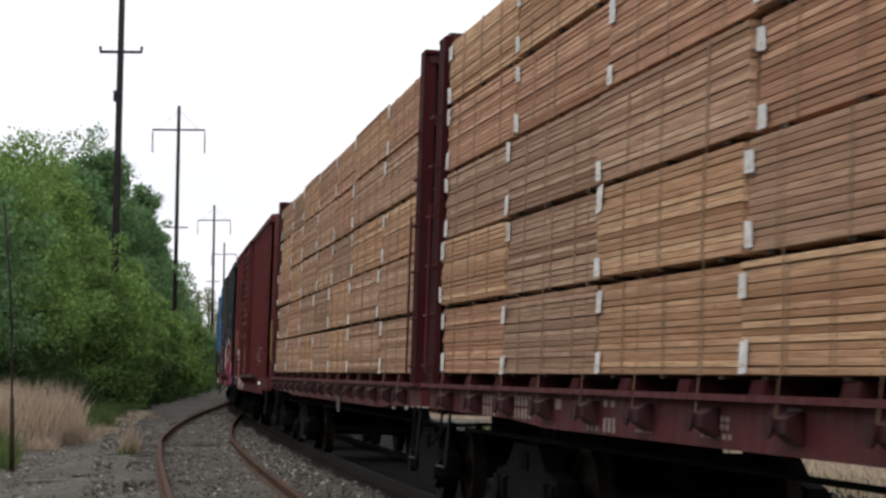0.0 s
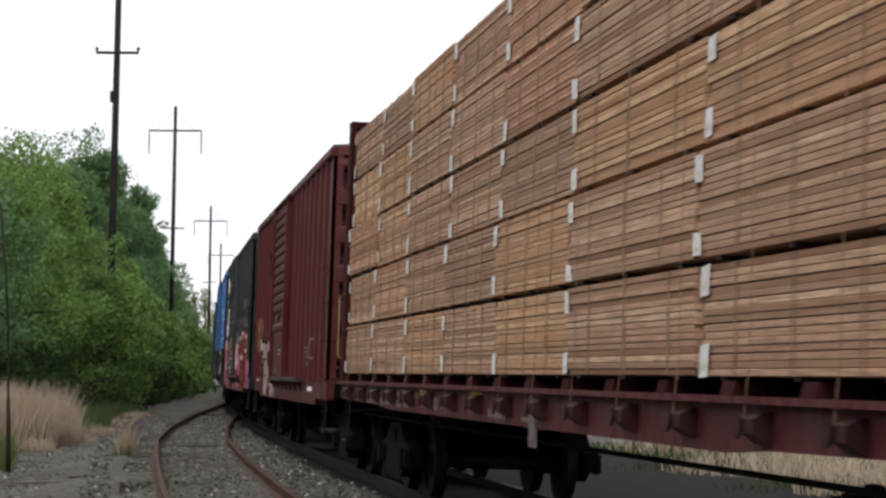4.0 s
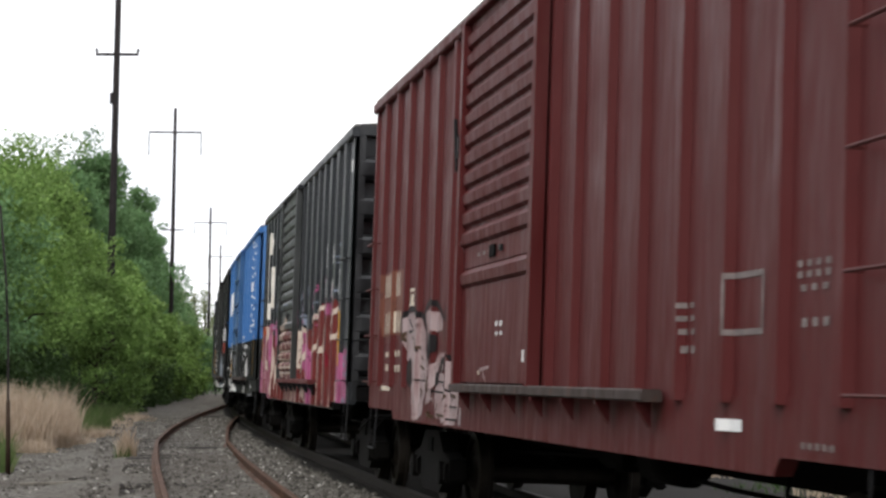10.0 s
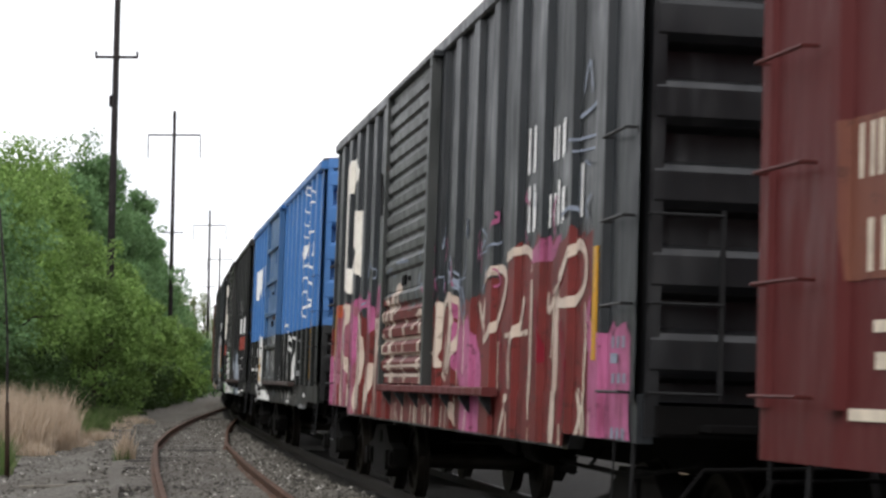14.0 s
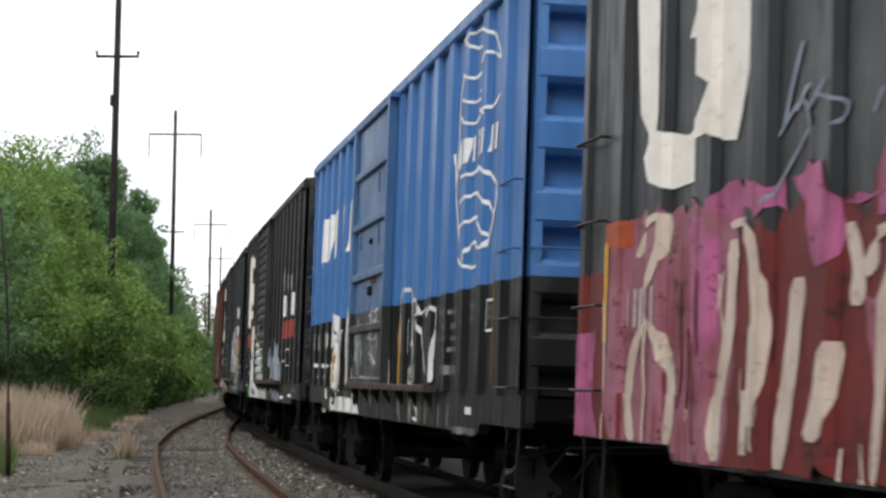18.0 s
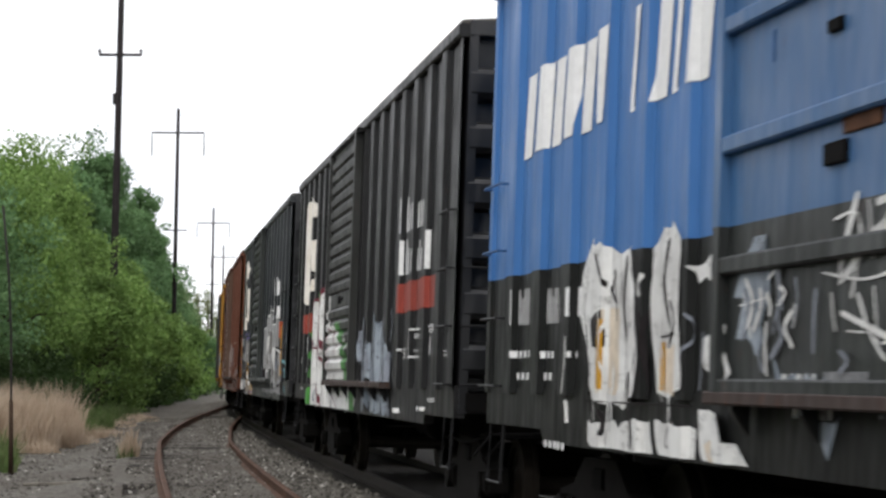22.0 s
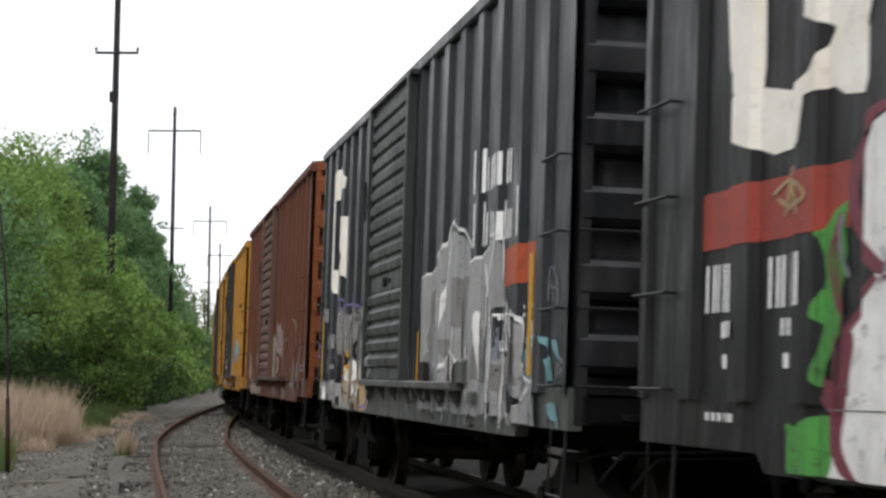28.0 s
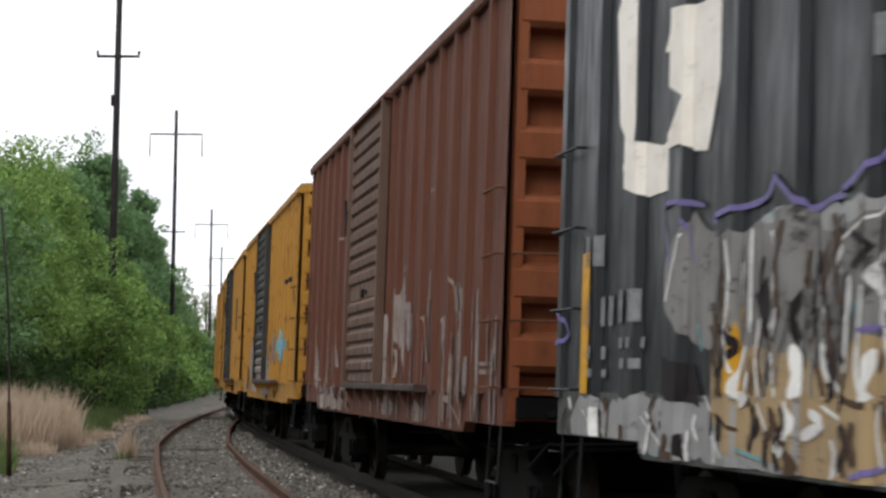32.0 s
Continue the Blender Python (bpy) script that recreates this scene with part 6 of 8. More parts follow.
spray(SILVER_CAR, SILVER_SIDE, M_DULLSILVER, "graffiti", [
    [(2.05, 1.64), (1.84, 1.77), (1.65, 1.54), (1.86, 1.42)],
    [(-0.52, 1.34), (-0.71, 1.51), (-0.91, 1.56), (-0.98, 1.34)],
    [(-0.58, 1.47), (-0.88, 1.44)],
    [(1.81, 1.48), (1.04, 1.45), (0.5, 1.43)],
    [(-0.47, 0.91), (-0.53, 1.04), (-0.87, 1.11), (-1, 0.91)],
], 2.5, w=0.016, rough=0, sx=2.5)
spray(SILVER_CAR, SILVER_SIDE, M_SILVERP, "graffiti", [
    [(7.53, 1.14), (7.32, 1.29), (6.67, 1.24), (6.04, 1.29), (4.9, 1.26), (3.92, 1.27), (3.07, 1.31), (2.19, 1.29), (2.23, 1.16), (2.64, 0.95), (3.3, 0.94), (4.52, 0.94), (7.51, 1)],
    [(5.16, 1.83), (4.66, 2.05), (4.03, 2.18), (3.16, 2.16), (2.39, 2.15), (2.14, 2.04), (2.09, 1.48), (2.69, 1.49), (3.24, 1.63), (4.1, 1.5), (4.86, 1.58)],
], 1.2, w=0, rough=0.03, sx=1)
spray(SILVER_CAR, SILVER_SIDE, M_GREIGE, "graffiti", [
    [(5.63, 1.84), (5.47, 2.09), (5.18, 2.26), (4.67, 2.11), (4.03, 2.14), (3.73, 2.19), (3.28, 2.03), (2.51, 2.13), (2.13, 2.14), (2.1, 1.61), (2.16, 1.29), (4.81, 1.25), (4.76, 1.5), (5.21, 1.59)],
], 1.4, w=0, rough=0.03, sx=1)
spray(SILVER_CAR, SILVER_SIDE, M_TANP, "graffiti", [
    [(4.84, 1.48), (3.96, 1.56), (3.35, 1.44), (2.83, 1.58), (2.18, 1.48), (2.21, 1.16), (2.68, 0.95), (3.3, 0.94), (3.89, 1), (4.53, 1.02), (4.73, 1.26)],
], 1.9, w=0, rough=0.03, sx=1)
spray(SILVER_CAR, SILVER_SIDE, M_SILVERP, "graffiti", [
    [(2.29, 1.12), (2.16, 1.27), (2.1, 1.61), (1.82, 1.64), (1.65, 1.48), (1.85, 1.32)],
    [(7.36, 1.28), (7.01, 1.29), (7.17, 1.52), (7.36, 1.52)],
], 1.6, w=0, rough=0.04, sx=1)
spray(SILVER_CAR, SILVER_SIDE, M_BROWNP, "graffiti", [
    [(3.75, 2.12), (3.87, 1.87), (3.69, 1.64)],
    [(3.39, 1.78), (3.28, 1.49), (3.04, 1.31), (2.73, 1.27)],
    [(2.7, 1.32), (2.63, 1.13)],
    [(3.87, 1.25), (3.72, 1.11)],
    [(4.64, 1.21), (4.41, 1.13)],
    [(3.51, 1.57), (3.34, 1.31)],
    [(4.87, 1.66), (4.67, 1.46)],
], 2.6, w=0.035, rough=0, sx=2.5)
spray(SILVER_CAR, SILVER_SIDE, M_GRAFWHITE, "graffiti", [
    [(4.02, 2.09), (3.84, 1.87), (4.03, 1.63)],
    [(3.14, 1.98), (3.31, 1.78), (3.36, 1.49), (3.03, 1.26)],
    [(2.61, 2.12), (3.06, 1.98)],
    [(3.34, 1.27), (2.97, 1.14), (3.23, 0.95)],
    [(2.21, 1.15), (2.64, 0.95)],
    [(4.4, 1.96), (4.44, 1.62)],
    [(2.83, 1.78), (2.87, 1.47)],
    [(5.49, 1.8), (5.28, 2.16)],
    [(4.15, 1.27), (3.89, 1.01)],
    [(7.11, 1.19), (6.63, 0.98)],
    [(6.02, 1.17), (5.5, 0.97)],
    [(4.91, 1.3), (4.53, 0.99)],
    [(2.56, 1.42), (2.36, 1.22)],
], 3, w=0.018, rough=0, sx=2.5)
spray(SILVER_CAR, SILVER_SIDE, M_SOOT, "graffiti", [
    [(4.22, 1.8), (4.07, 1.87), (3.94, 1.65), (4.11, 1.57)],
    [(2.66, 1.76), (2.42, 1.82), (2.36, 1.65), (2.58, 1.59)],
    [(5.58, 1.51), (5.11, 1.46), (4.99, 1.26), (5.49, 1.26)],
    [(3.14, 1.77), (2.99, 1.84), (2.99, 1.63)],
], 2.2, w=0, rough=0.02, sx=1)
bars(SILVER_CAR, SILVER_SIDE, M_REFLECT, "reflector_strip", [
    (-6.74, -6.63, 1.36, 2.26, 1),
    (-1.25, -1.16, 1.32, 1.79, 1),
], 4)
bars(SILVER_CAR, SILVER_SIDE, M_REFLECT, "reflector_strip", [
    (7.0, 7.16, 1.29, 2.16, 1),
    (4.38, 4.52, 1.31, 1.74, 1),
], 4)
bars(SILVER_CAR, SILVER_SIDE, M_WHITE, "stencil", [
    (-5.63, -5.28, 1.8, 1.84, 3),
    (-5.65, -5.3, 1.58, 1.64, 3),
    (-6.59, -6.2, 1.86, 1.89, 5),
    (-6.6, -6.2, 1.8, 1.83, 5),
    (-6.58, -6.45, 1.58, 1.77, 1),
], 3)
frames(SILVER_CAR, SILVER_SIDE, M_WHITE, [(-5.7, -5.21, 1.56, 1.85)], 0.022)
spray(SILVER_CAR, SILVER_SIDE, M_VIOLET, "graffiti", [
    [(5.63, 2.21), (5.48, 2.34), (4.99, 2.29)],
    [(4.86, 2.19), (4.52, 2.23), (4.11, 2.25), (3.92, 2.35), (3.52, 2.16), (3.28, 2.18), (3, 2.21), (2.69, 2.33), (2.4, 2.4)],
    [(5.52, 2.22), (5.41, 2)],
    [(5.28, 2.24), (5.14, 1.99)],
    [(2.86, 1.59), (2.6, 1.63), (2.44, 1.75)],
    [(2.54, 1.31), (2.41, 1.11), (2.92, 0.97)],
    [(7.96, 1.86), (7.64, 1.68), (7.92, 1.6)],
], 4, w=0.032)
spray(SILVER_CAR, SILVER_SIDE, M_CYAN, "graffiti", [
    [(5.06, 1.67), (4.99, 1.53)],
    [(4.62, 1.76), (4.45, 1.81)],
    [(5.66, 0.98), (5.73, 0.95)],
    [(4.43, 1.04), (4.03, 1)],
    [(2.87, 1.71), (2.97, 1.62)],
    [(4.02, 2.18), (3.91, 2.12)],
], 4, w=0.035)
bars(SILVER_CAR, SILVER_SIDE, M_STENCILGREY, "stencil", [
    (6.82, 7.29, 2.07, 2.26, 3),
    (6.6, 7.11, 1.7, 1.88, 3),
    (6.02, 6.44, 1.71, 1.9, 2),
    (6.74, 7.08, 1.5, 1.58, 2),
    (5.95, 6.37, 1.56, 1.62, 3),
    (6.72, 7.06, 1.39, 1.44, 2),
    (6.02, 6.36, 1.44, 1.5, 2),
    (2.37, 2.59, 2.94, 2.97, 2),
    (2.64, 2.77, 3.07, 3.11, 2),
    (2.62, 2.79, 2.74, 2.92, 1),
    (0.77, 1.13, 2.57, 2.64, 4),
], 4)
spray(RUST_CAR, RUST_SIDE, M_DIRTGREY, "graffiti", [
    [(6.19, 2.13), (6.09, 1.2)],
    [(5.04, 2.14), (4.98, 1.13)],
    [(3.82, 1.88), (3.98, 1.14)],
    [(6.34, 1.44), (5, 0.97)],
    [(-1.88, 2.31), (-1.86, 1.55)],
    [(-3.32, 2.36), (-3.4, 1.7)],
    [(-3.96, 2.39), (-3.88, 1.96)],
    [(-4.88, 1.93), (-4.92, 1.27)],
    [(-5.46, 2.21), (-5.69, 1.91), (-5.61, 1.28)],
    [(-5.93, 2.14), (-5.85, 1.52)],
    [(-7.3, 1.69), (-7.25, 1.42)],
    [(-1.55, 1.07), (-1.42, 0.89)],
    [(-3.17, 1.1), (-3.14, 0.9)],
    [(-6.54, 1.47), (-6.55, 1.15)],
    [(-3.63, 1.97), (-3.87, 1.53)],
    [(-5.18, 1.23), (-5.97, 0.93)],
], 1, w=0.09)
spray(RUST_CAR, RUST_SIDE, M_DIRTGREY, "graffiti", [
    [(-1.68, 2.26), (-2.49, 2.35), (-2.48, 1.54), (-1.84, 1.61)],
    [(-5.28, 2.22), (-6, 2.19), (-5.86, 1.9), (-5.43, 1.92)],
    [(-4.72, 1.94), (-5.09, 1.93), (-5.11, 1.53), (-4.74, 1.53)],
    [(5.85, 1.2), (2.68, 1.19), (3.24, 0.93), (5.75, 0.92)],
], 1, rough=0.15)
bars(RUST_CAR, RUST_SIDE, M_REFLECT, "reflector_strip", [
    (-1.78, -1.52, 1.25, 1.79, 1),
], 2)
spray(RUST_CAR, RUST_SIDE, M_DIRTGREY, "graffiti", [
    [(1.12, 1.84), (1.16, 1.23)],
    [(-0.01, 1.56), (0.14, 1.17)],
    [(-0.46, 2.06), (-0.5, 1.56)],
    [(3.65, 2.18), (3.57, 1.51)],
    [(2.06, 1.16), (2.16, 0.88)],
    [(-2.57, 2), (-2.68, 1.2)],
    [(-4.27, 1.74), (-4.28, 1.22)],
    [(-6.33, 1.89), (-6.32, 1.52)],
    [(-6.75, 1.7), (-6.73, 1.29)],
], 2, w=0.05)
bars(RUST_CAR, RUST_SIDE, M_GREYST, "stencil", [
    (3, 4, 3.17, 3.21, 4),
    (-4.3, -3.78, 3.14, 3.18, 3),
    (-7.23, -6.66, 1.48, 1.51, 3),
    (-7.25, -6.68, 1.41, 1.45, 3),
    (-2.45, -2.12, 2.47, 2.53, 2),
], 0)
bars(GOLD_CAR, GOLD_SIDE, M_SOOT, "stencil", [
    (-7.85, -4.66, 3.16, 3.25, 4),
    (-7.93, -4.77, 2.98, 3.06, 4),
    (2.46, 4.55, 3.53, 3.66, 2),
], 0)
spray(GOLD_CAR, GOLD_SIDE, M_DIRTGREY, "graffiti", [
    [(-7.23, 2), (-7.4, 1.17)],
    [(-9.11, 1.62), (-9.03, 1.09)],
    [(-4.96, 1.45), (-4.95, 0.95)],
], 1, w=0.1)
spray(GOLD_CAR, GOLD_SIDE, M_CYAN, "graffiti", [
    [(-3.52, 2.01), (-4.42, 2.2), (-5.46, 2.03), (-5.26, 1.64), (-3.84, 1.69)],
], 1, rough=0.1)
spray(GOLD_CAR, GOLD_SIDE, M_DIRTGREY, "graffiti", [
    [(5.23, 2.09), (2.96, 2.18), (2.24, 1.1), (4.1, 1.09)],
    [(1.65, 1.69), (-1.48, 1.78), (-1.43, 1.02), (1.21, 0.99)],
], 1, rough=0.12)

scrawl(SILVER_CAR, SILVER_SIDE, (M_GRAFWHITE, M_BROWNP, M_SOOT, M_GREIGE), 2.42, 4.7, 1.3, 2.15, 22, 41, 0.035, 0.4, 0.06)
scrawl(SILVER_CAR, SILVER_SIDE, (M_GRAFWHITE, M_BROWNP, M_SOOT), 2.6, 7.7, 0.97, 1.3, 12, 42, 0.05, 0.22, 0.07)
scrawl(SILVER_CAR, SILVER_SIDE, (M_SOOT, M_DULLSILVER, M_GRAFWHITE), -6.6, -1.6, 0.97, 2.1, 18, 43, 0.04, 0.5, 0.05)
scrawl(SILVER_CAR, SILVER_SIDE, (M_DULLSILVER, M_CYAN), -7.5, -6.0, 0.97, 1.8, 6, 57, 0.035, 0.3, 0.06)
scrawl(BLUE_CAR, BLUE_SIDE, (M_SOOT, M_GRAFWHITE), 3.0, 5.3, 0.98, 2.1, 16, 44, 0.025, 0.35, 0.05)
scrawl(BLUE_CAR, BLUE_SIDE, (M_GRAFWHITE, M_DULLSILVER), 0.2, 2.9, 1.3, 2.05, 14, 45, 0.03, 0.25, 0.07)
scrawl(BLUE_CAR, BLUE_SIDE, (M_GRAFWHITE,), -2.9, -0.9, 1.0, 2.0, 14, 46, 0.025, 0.3, 0.04)
scrawl(PINK_CAR, PINK_SIDE, (M_CREAM, M_MAROONP), -6.8, 7.6, 0.97, 2.0, 34, 47, 0.028, 0.5, 0.03)
scrawl(PINK_CAR, PINK_SIDE, (M_PALEBLUE, M_PINK), -6.5, 0.0, 2.1, 2.75, 14, 48, 0.025, 0.22, 0.08)
scrawl(RED_CAR, RED_SIDE, (M_BROWNP, M_DUSTPINK), 2.3, 5.2, 0.97, 1.9, 16, 49, 0.03, 0.12, 0.04)
scrawl(BAND_CAR, BAND_SIDE, (M_DULLSILVER, M_GRAFBLUE, M_DULLSILVER), -3.6, -0.9, 0.97, 2.1, 16, 50, 0.08, 0.5, 0.03)
scrawl(BAND_CAR, BAND_SIDE, (M_GRAFWHITE, M_GREENP), -0.6, 1.6, 0.97, 1.9, 10, 56, 0.06, 0.25, 0.06)
scrawl(BAND_CAR, BAND_SIDE, (M_PURPLER, M_DULLSILVER), 1.6, 5.2, 0.97, 2.3, 10, 51, 0.03, 0.4, 0.05)
scrawl(RUST_CAR, RUST_SIDE, (M_DIRTGREY, M_GREYST), -7.5, -1.2, 1.0, 2.15, 40, 52, 0.045, 0.6, 0.02)
scrawl(RUST_CAR, RUST_SIDE, (M_DIRTGREY,), -1.0, 7.6, 0.98, 1.9, 36, 53, 0.045, 0.6, 0.02)
scrawl(GOLD_CAR, GOLD_SIDE, (M_DIRTGREY, M_BROWNP), -7.4, 7.4, 1.0, 2.3, 26, 54, 0.05, 0.7, 0.02)
scrawl(OCHRE_CAR, OCHRE_SIDE, (M_BROWNP,), -7.4, 7.4, 1.0, 4.2, 40, 55, 0.05, 0.9, 0.02)


# ---- centerbeam flatcars with lumber ----
BOARD_H, ROWS = 0.0385, 15
LAYER = 0.615
DECK = 1.27
BUNDLES = []   # (bundle, centre and half of its car, place on the car) for motions()


def board_mesh(length, mat):
    return Mesh().box(0, length, -0.045, 0.0, 0.0, BOARD_H - 0.003, 0.004).data("board", mat)


def lumber_bundle(rng, a, ln, depth, centre, half, z0):
    """One strapped pack of boards with stickers under it and paper tags on its far end; its origin is its lower corner."""
    k = rng.choices((0, 1, 2, 3), (4, 3, 3, 2))[0]
    mat = M_TIMBERS[k]
    tone = ("tan", "pale yellow", "reddish", "greyish weathered")[k]
    bundle = thing("lumber_bundle", "strapped bundle of %s sawn boards with white end tags" % tone, "lumber", "lumber bundles on the flatcars")
    part("core", Mesh().box(0.01, ln - 0.01, 0.09, depth - 0.04, 0.022, 0.022 + ROWS * BOARD_H), mat, bundle)
    short, full = board_mesh(ln - 0.02, mat), board_mesh(ln, mat)
    sag = rng.uniform(-0.0025, 0.0015)
    for r in range(ROWS):
        bd = part("board", rng.choice((short, full, full)), mat, bundle)
        bd.location = (rng.uniform(-0.014, 0.014), depth + rng.uniform(-0.009, 0.006), 0.022 + r * BOARD_H + rng.uniform(0, 0.002))
        bd.rotation_euler = (0, sag * (1 - r / ROWS) + rng.gauss(0, 0.0009), 0)
    for q in (0.12, 0.5, 0.88):
        part("sticker", Mesh().box(ln * q - 0.04, ln * q + 0.04, 0.1, depth - 0.01, 0.0, 0.022), M_DUNNAGE, bundle)
    for q in (rng.uniform(0.16, 0.24), rng.uniform(0.47, 0.55), rng.uniform(0.74, 0.82)):
        for dx in (0.0, rng.uniform(0.03, 0.06)):
            x = ln * q + dx
            part("strap", Mesh().box(x - 0.003, x + 0.003, depth + 0.004, depth + 0.008, 0.02, 0.0224 + ROWS * BOARD_H), M_STRAP, bundle)
    for zq in (0.035, 0.43):
        if rng.random() < 0.93:
            w, hh, tilt = rng.uniform(0.1, 0.145), rng.uniform(0.12, 0.16), rng.uniform(-0.02, 0.02)
            x, zt = ln - w - rng.uniform(-0.015, 0.03), zq + rng.uniform(-0.02, 0.02)
            y0, y1 = depth + 0.012, depth + 0.018
            tag = part("bundle_tag", Mesh().prism_y([(x, zt), (x + w, zt + tilt * 0.5), (x + w + tilt, zt + hh), (x + tilt * 1.4, zt + hh - tilt)], y0, y1), M_TAG, bundle)
            part("printed_panel", Mesh().box(x + w * 0.2, x + w * 0.75, y1, y1 + 0.002, zt + hh * 0.2, zt + hh * rng.uniform(0.3, 0.5)), M_CREAM, tag)
    BUNDLES.append((bundle, centre, half, Matrix.Translation((a, 0, z0))))


def centerbeam(label, centre, length, cuts, seed, bulk_top=4.48):
    """cuts: for each layer from the bottom, the places along the car where one bundle ends and the next begins."""
    rng = random.Random(seed)
    car = thing("centerbeam_flatcar", label, "flatcar", "cars of the freight train")
    h = length / 2
    x0, x1 = cuts[0][0], cuts[0][-1]
    lo, hi = x0 - 0.46, x1 + 0.46
    # deck, side sill with rounded ends, winches
    for sgn in (1, -1):
        y0, y1 = sorted((sgn * 1.42, sgn * 1.5))
        part("side_sill", Mesh().prism_y([(lo, 1.06), (-h + 2.6, 1.03), (-h + 3.2, 1.0), (h - 4.6, 1.0), (h - 3.4, 1.04), (hi, 1.06), (hi, DECK - 0.02), (lo, DECK - 0.02)], y0, y1), M_MAROON, car)
        part("sill_flange", Mesh().box(lo - 0.03, hi + 0.03, min(sgn * 1.38, sgn * 1.58), max(sgn * 1.38, sgn * 1.58), DECK - 0.02, DECK + 0.015), M_MAROON, car)
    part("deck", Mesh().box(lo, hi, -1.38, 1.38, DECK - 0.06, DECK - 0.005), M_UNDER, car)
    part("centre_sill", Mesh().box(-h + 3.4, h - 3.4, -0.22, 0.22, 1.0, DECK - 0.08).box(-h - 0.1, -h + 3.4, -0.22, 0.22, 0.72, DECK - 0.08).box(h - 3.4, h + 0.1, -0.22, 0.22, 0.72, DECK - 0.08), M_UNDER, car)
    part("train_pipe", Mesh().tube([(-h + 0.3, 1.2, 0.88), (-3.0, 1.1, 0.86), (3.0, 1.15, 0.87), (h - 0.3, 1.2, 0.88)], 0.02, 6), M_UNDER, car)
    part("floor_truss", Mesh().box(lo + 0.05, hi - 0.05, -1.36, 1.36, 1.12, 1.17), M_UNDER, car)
    nr = int((x1 - x0) / 1.17)
    for i in range(nr + 1):
        x = x0 + 0.05 + (x1 - x0 - 0.1) * i / nr
        part("deck_riser", Mesh().prism_x([(0.12, DECK + 0.016), (1.5, DECK + 0.016), (1.48, DECK + 0.09), (0.12, DECK + 0.09)], x - 0.1, x + 0.1), M_BULK, car)
    nw = int((x1 - x0) / 1.17)
    for i in range(nw):
        x = x0 + 0.6 + (x1 - x0 - 1.2) * i / (nw - 1)
        drum = Mesh().lathe_y([(0.035, 1.46), (0.035, 1.52), (0.06, 1.525), (0.06, 1.54), (0.035, 1.545), (0.035, 1.6), (0.06, 1.605), (0.06, 1.62)], 14, x + 0.1, 1.14)
        winch = part("winch", Mesh().prism_x([(1.49, 1.06), (1.53, 1.06), (1.6, 1.11), (1.6, 1.18), (1.53, 1.215), (1.49, 1.215)], x - 0.1, x + 0.07), M_MAROONDK, car)
        part("drum", drum, M_MAROONDK, winch)
        part("tie_down_cable", Mesh().tube([(x + 0.1, 1.58, 1.17), (x + 0.1, 1.555, DECK + 0.2), (x + 0.1, 1.55, 4.4)], 0.0025, 5), M_STRAP, winch)
    # bulkheads with posts and shelves
    for sgn in (-1, 1):
        bx = (x0 - 0.04) if sgn < 0 else (x1 + 0.005)
        b0, b1 = sorted((bx, bx + sgn * 0.3))
        bulk = Mesh().box(*sorted((bx, bx + sgn * 0.05)), -1.5, 1.5, DECK, bulk_top - 0.06)
        board = part("bulkhead", bulk, M_MAROONDK, car)
        for y in (-1.55, -0.55, 0.4, 1.43):
            part("bulkhead_post", Mesh().prism([(bx, y, DECK), (bx + sgn * 0.36, y, DECK), (bx + sgn * 0.36, y + 0.12, DECK), (bx, y + 0.12, DECK)], [(bx, y, bulk_top - 0.04), (bx + sgn * 0.26, y, bulk_top - 0.04), (bx + sgn * 0.26, y + 0.12, bulk_top - 0.04), (bx, y + 0.12, bulk_top - 0.04)]), M_BULK, board)
        for i in range(6):
            z = DECK + 0.08 + i * 0.62
            part("bulkhead_shelf", Mesh().box(b0 + 0.02, b1 - 0.02, -1.5, 1.5, z, z + 0.07), M_MAROONDK, board)
        part("bulkhead_cap", Mesh().box(*sorted((bx, bx + sgn * 0.3)), -1.55, 1.55, bulk_top - 0.038, bulk_top), M_BULK, board)
        for i in range(6):
            z = 1.45 + i * 0.46
            part("grab_iron", grab(Mesh(), (bx + sgn * 0.1, 1.55, z), (bx + sgn * 0.34, 1.55, z), (0, 0.05, 0), 0.01), M_REDIRON, car)
        part("end_sill", Mesh().box(*sorted((lo, lo - 0.08) if sgn < 0 else (hi, hi + 0.08)), -1.42, 1.42, 1.0, DECK - 0.03, 0.03), M_BULK, car)
        ra, rb = (1.56, 2.39) if sgn > 0 and seed == 2 else (1.35, 2.96)
        part("handrail", Mesh().tube([(bx + sgn * 0.14, 1.54, ra), (bx + sgn * 0.14, 1.61, ra + 0.04), (bx + sgn * 0.14, 1.61, rb - 0.04), (bx + sgn * 0.14, 1.54, rb)], 0.011, 6), plain("faded_yellow_rail_paint", (0.45, 0.3, 0.12), 0.3, 10, 0.6, 0.1) if sgn > 0 and seed == 2 else M_MAROON, car)
        st = Mesh().tube([(sgn * (h - 0.45), 1.46, 1.05), (sgn * (h - 0.45), 1.5, 0.55), (sgn * (h - 0.85), 1.5, 0.55), (sgn * (h - 0.85), 1.46, 1.05)], 0.014, 6)
        part("stirrup_step", st, M_IRON, car)
    beam = Mesh().box(x0, x1, -0.06, 0.06, 4.38, 4.5)
    for i in range(9):
        x = x0 + (x1 - x0) * i / 8
        beam.box(x - 0.05, x + 0.05, -0.05, 0.05, DECK, 4.4)
    part("centre_beam", beam, M_MAROON, car)
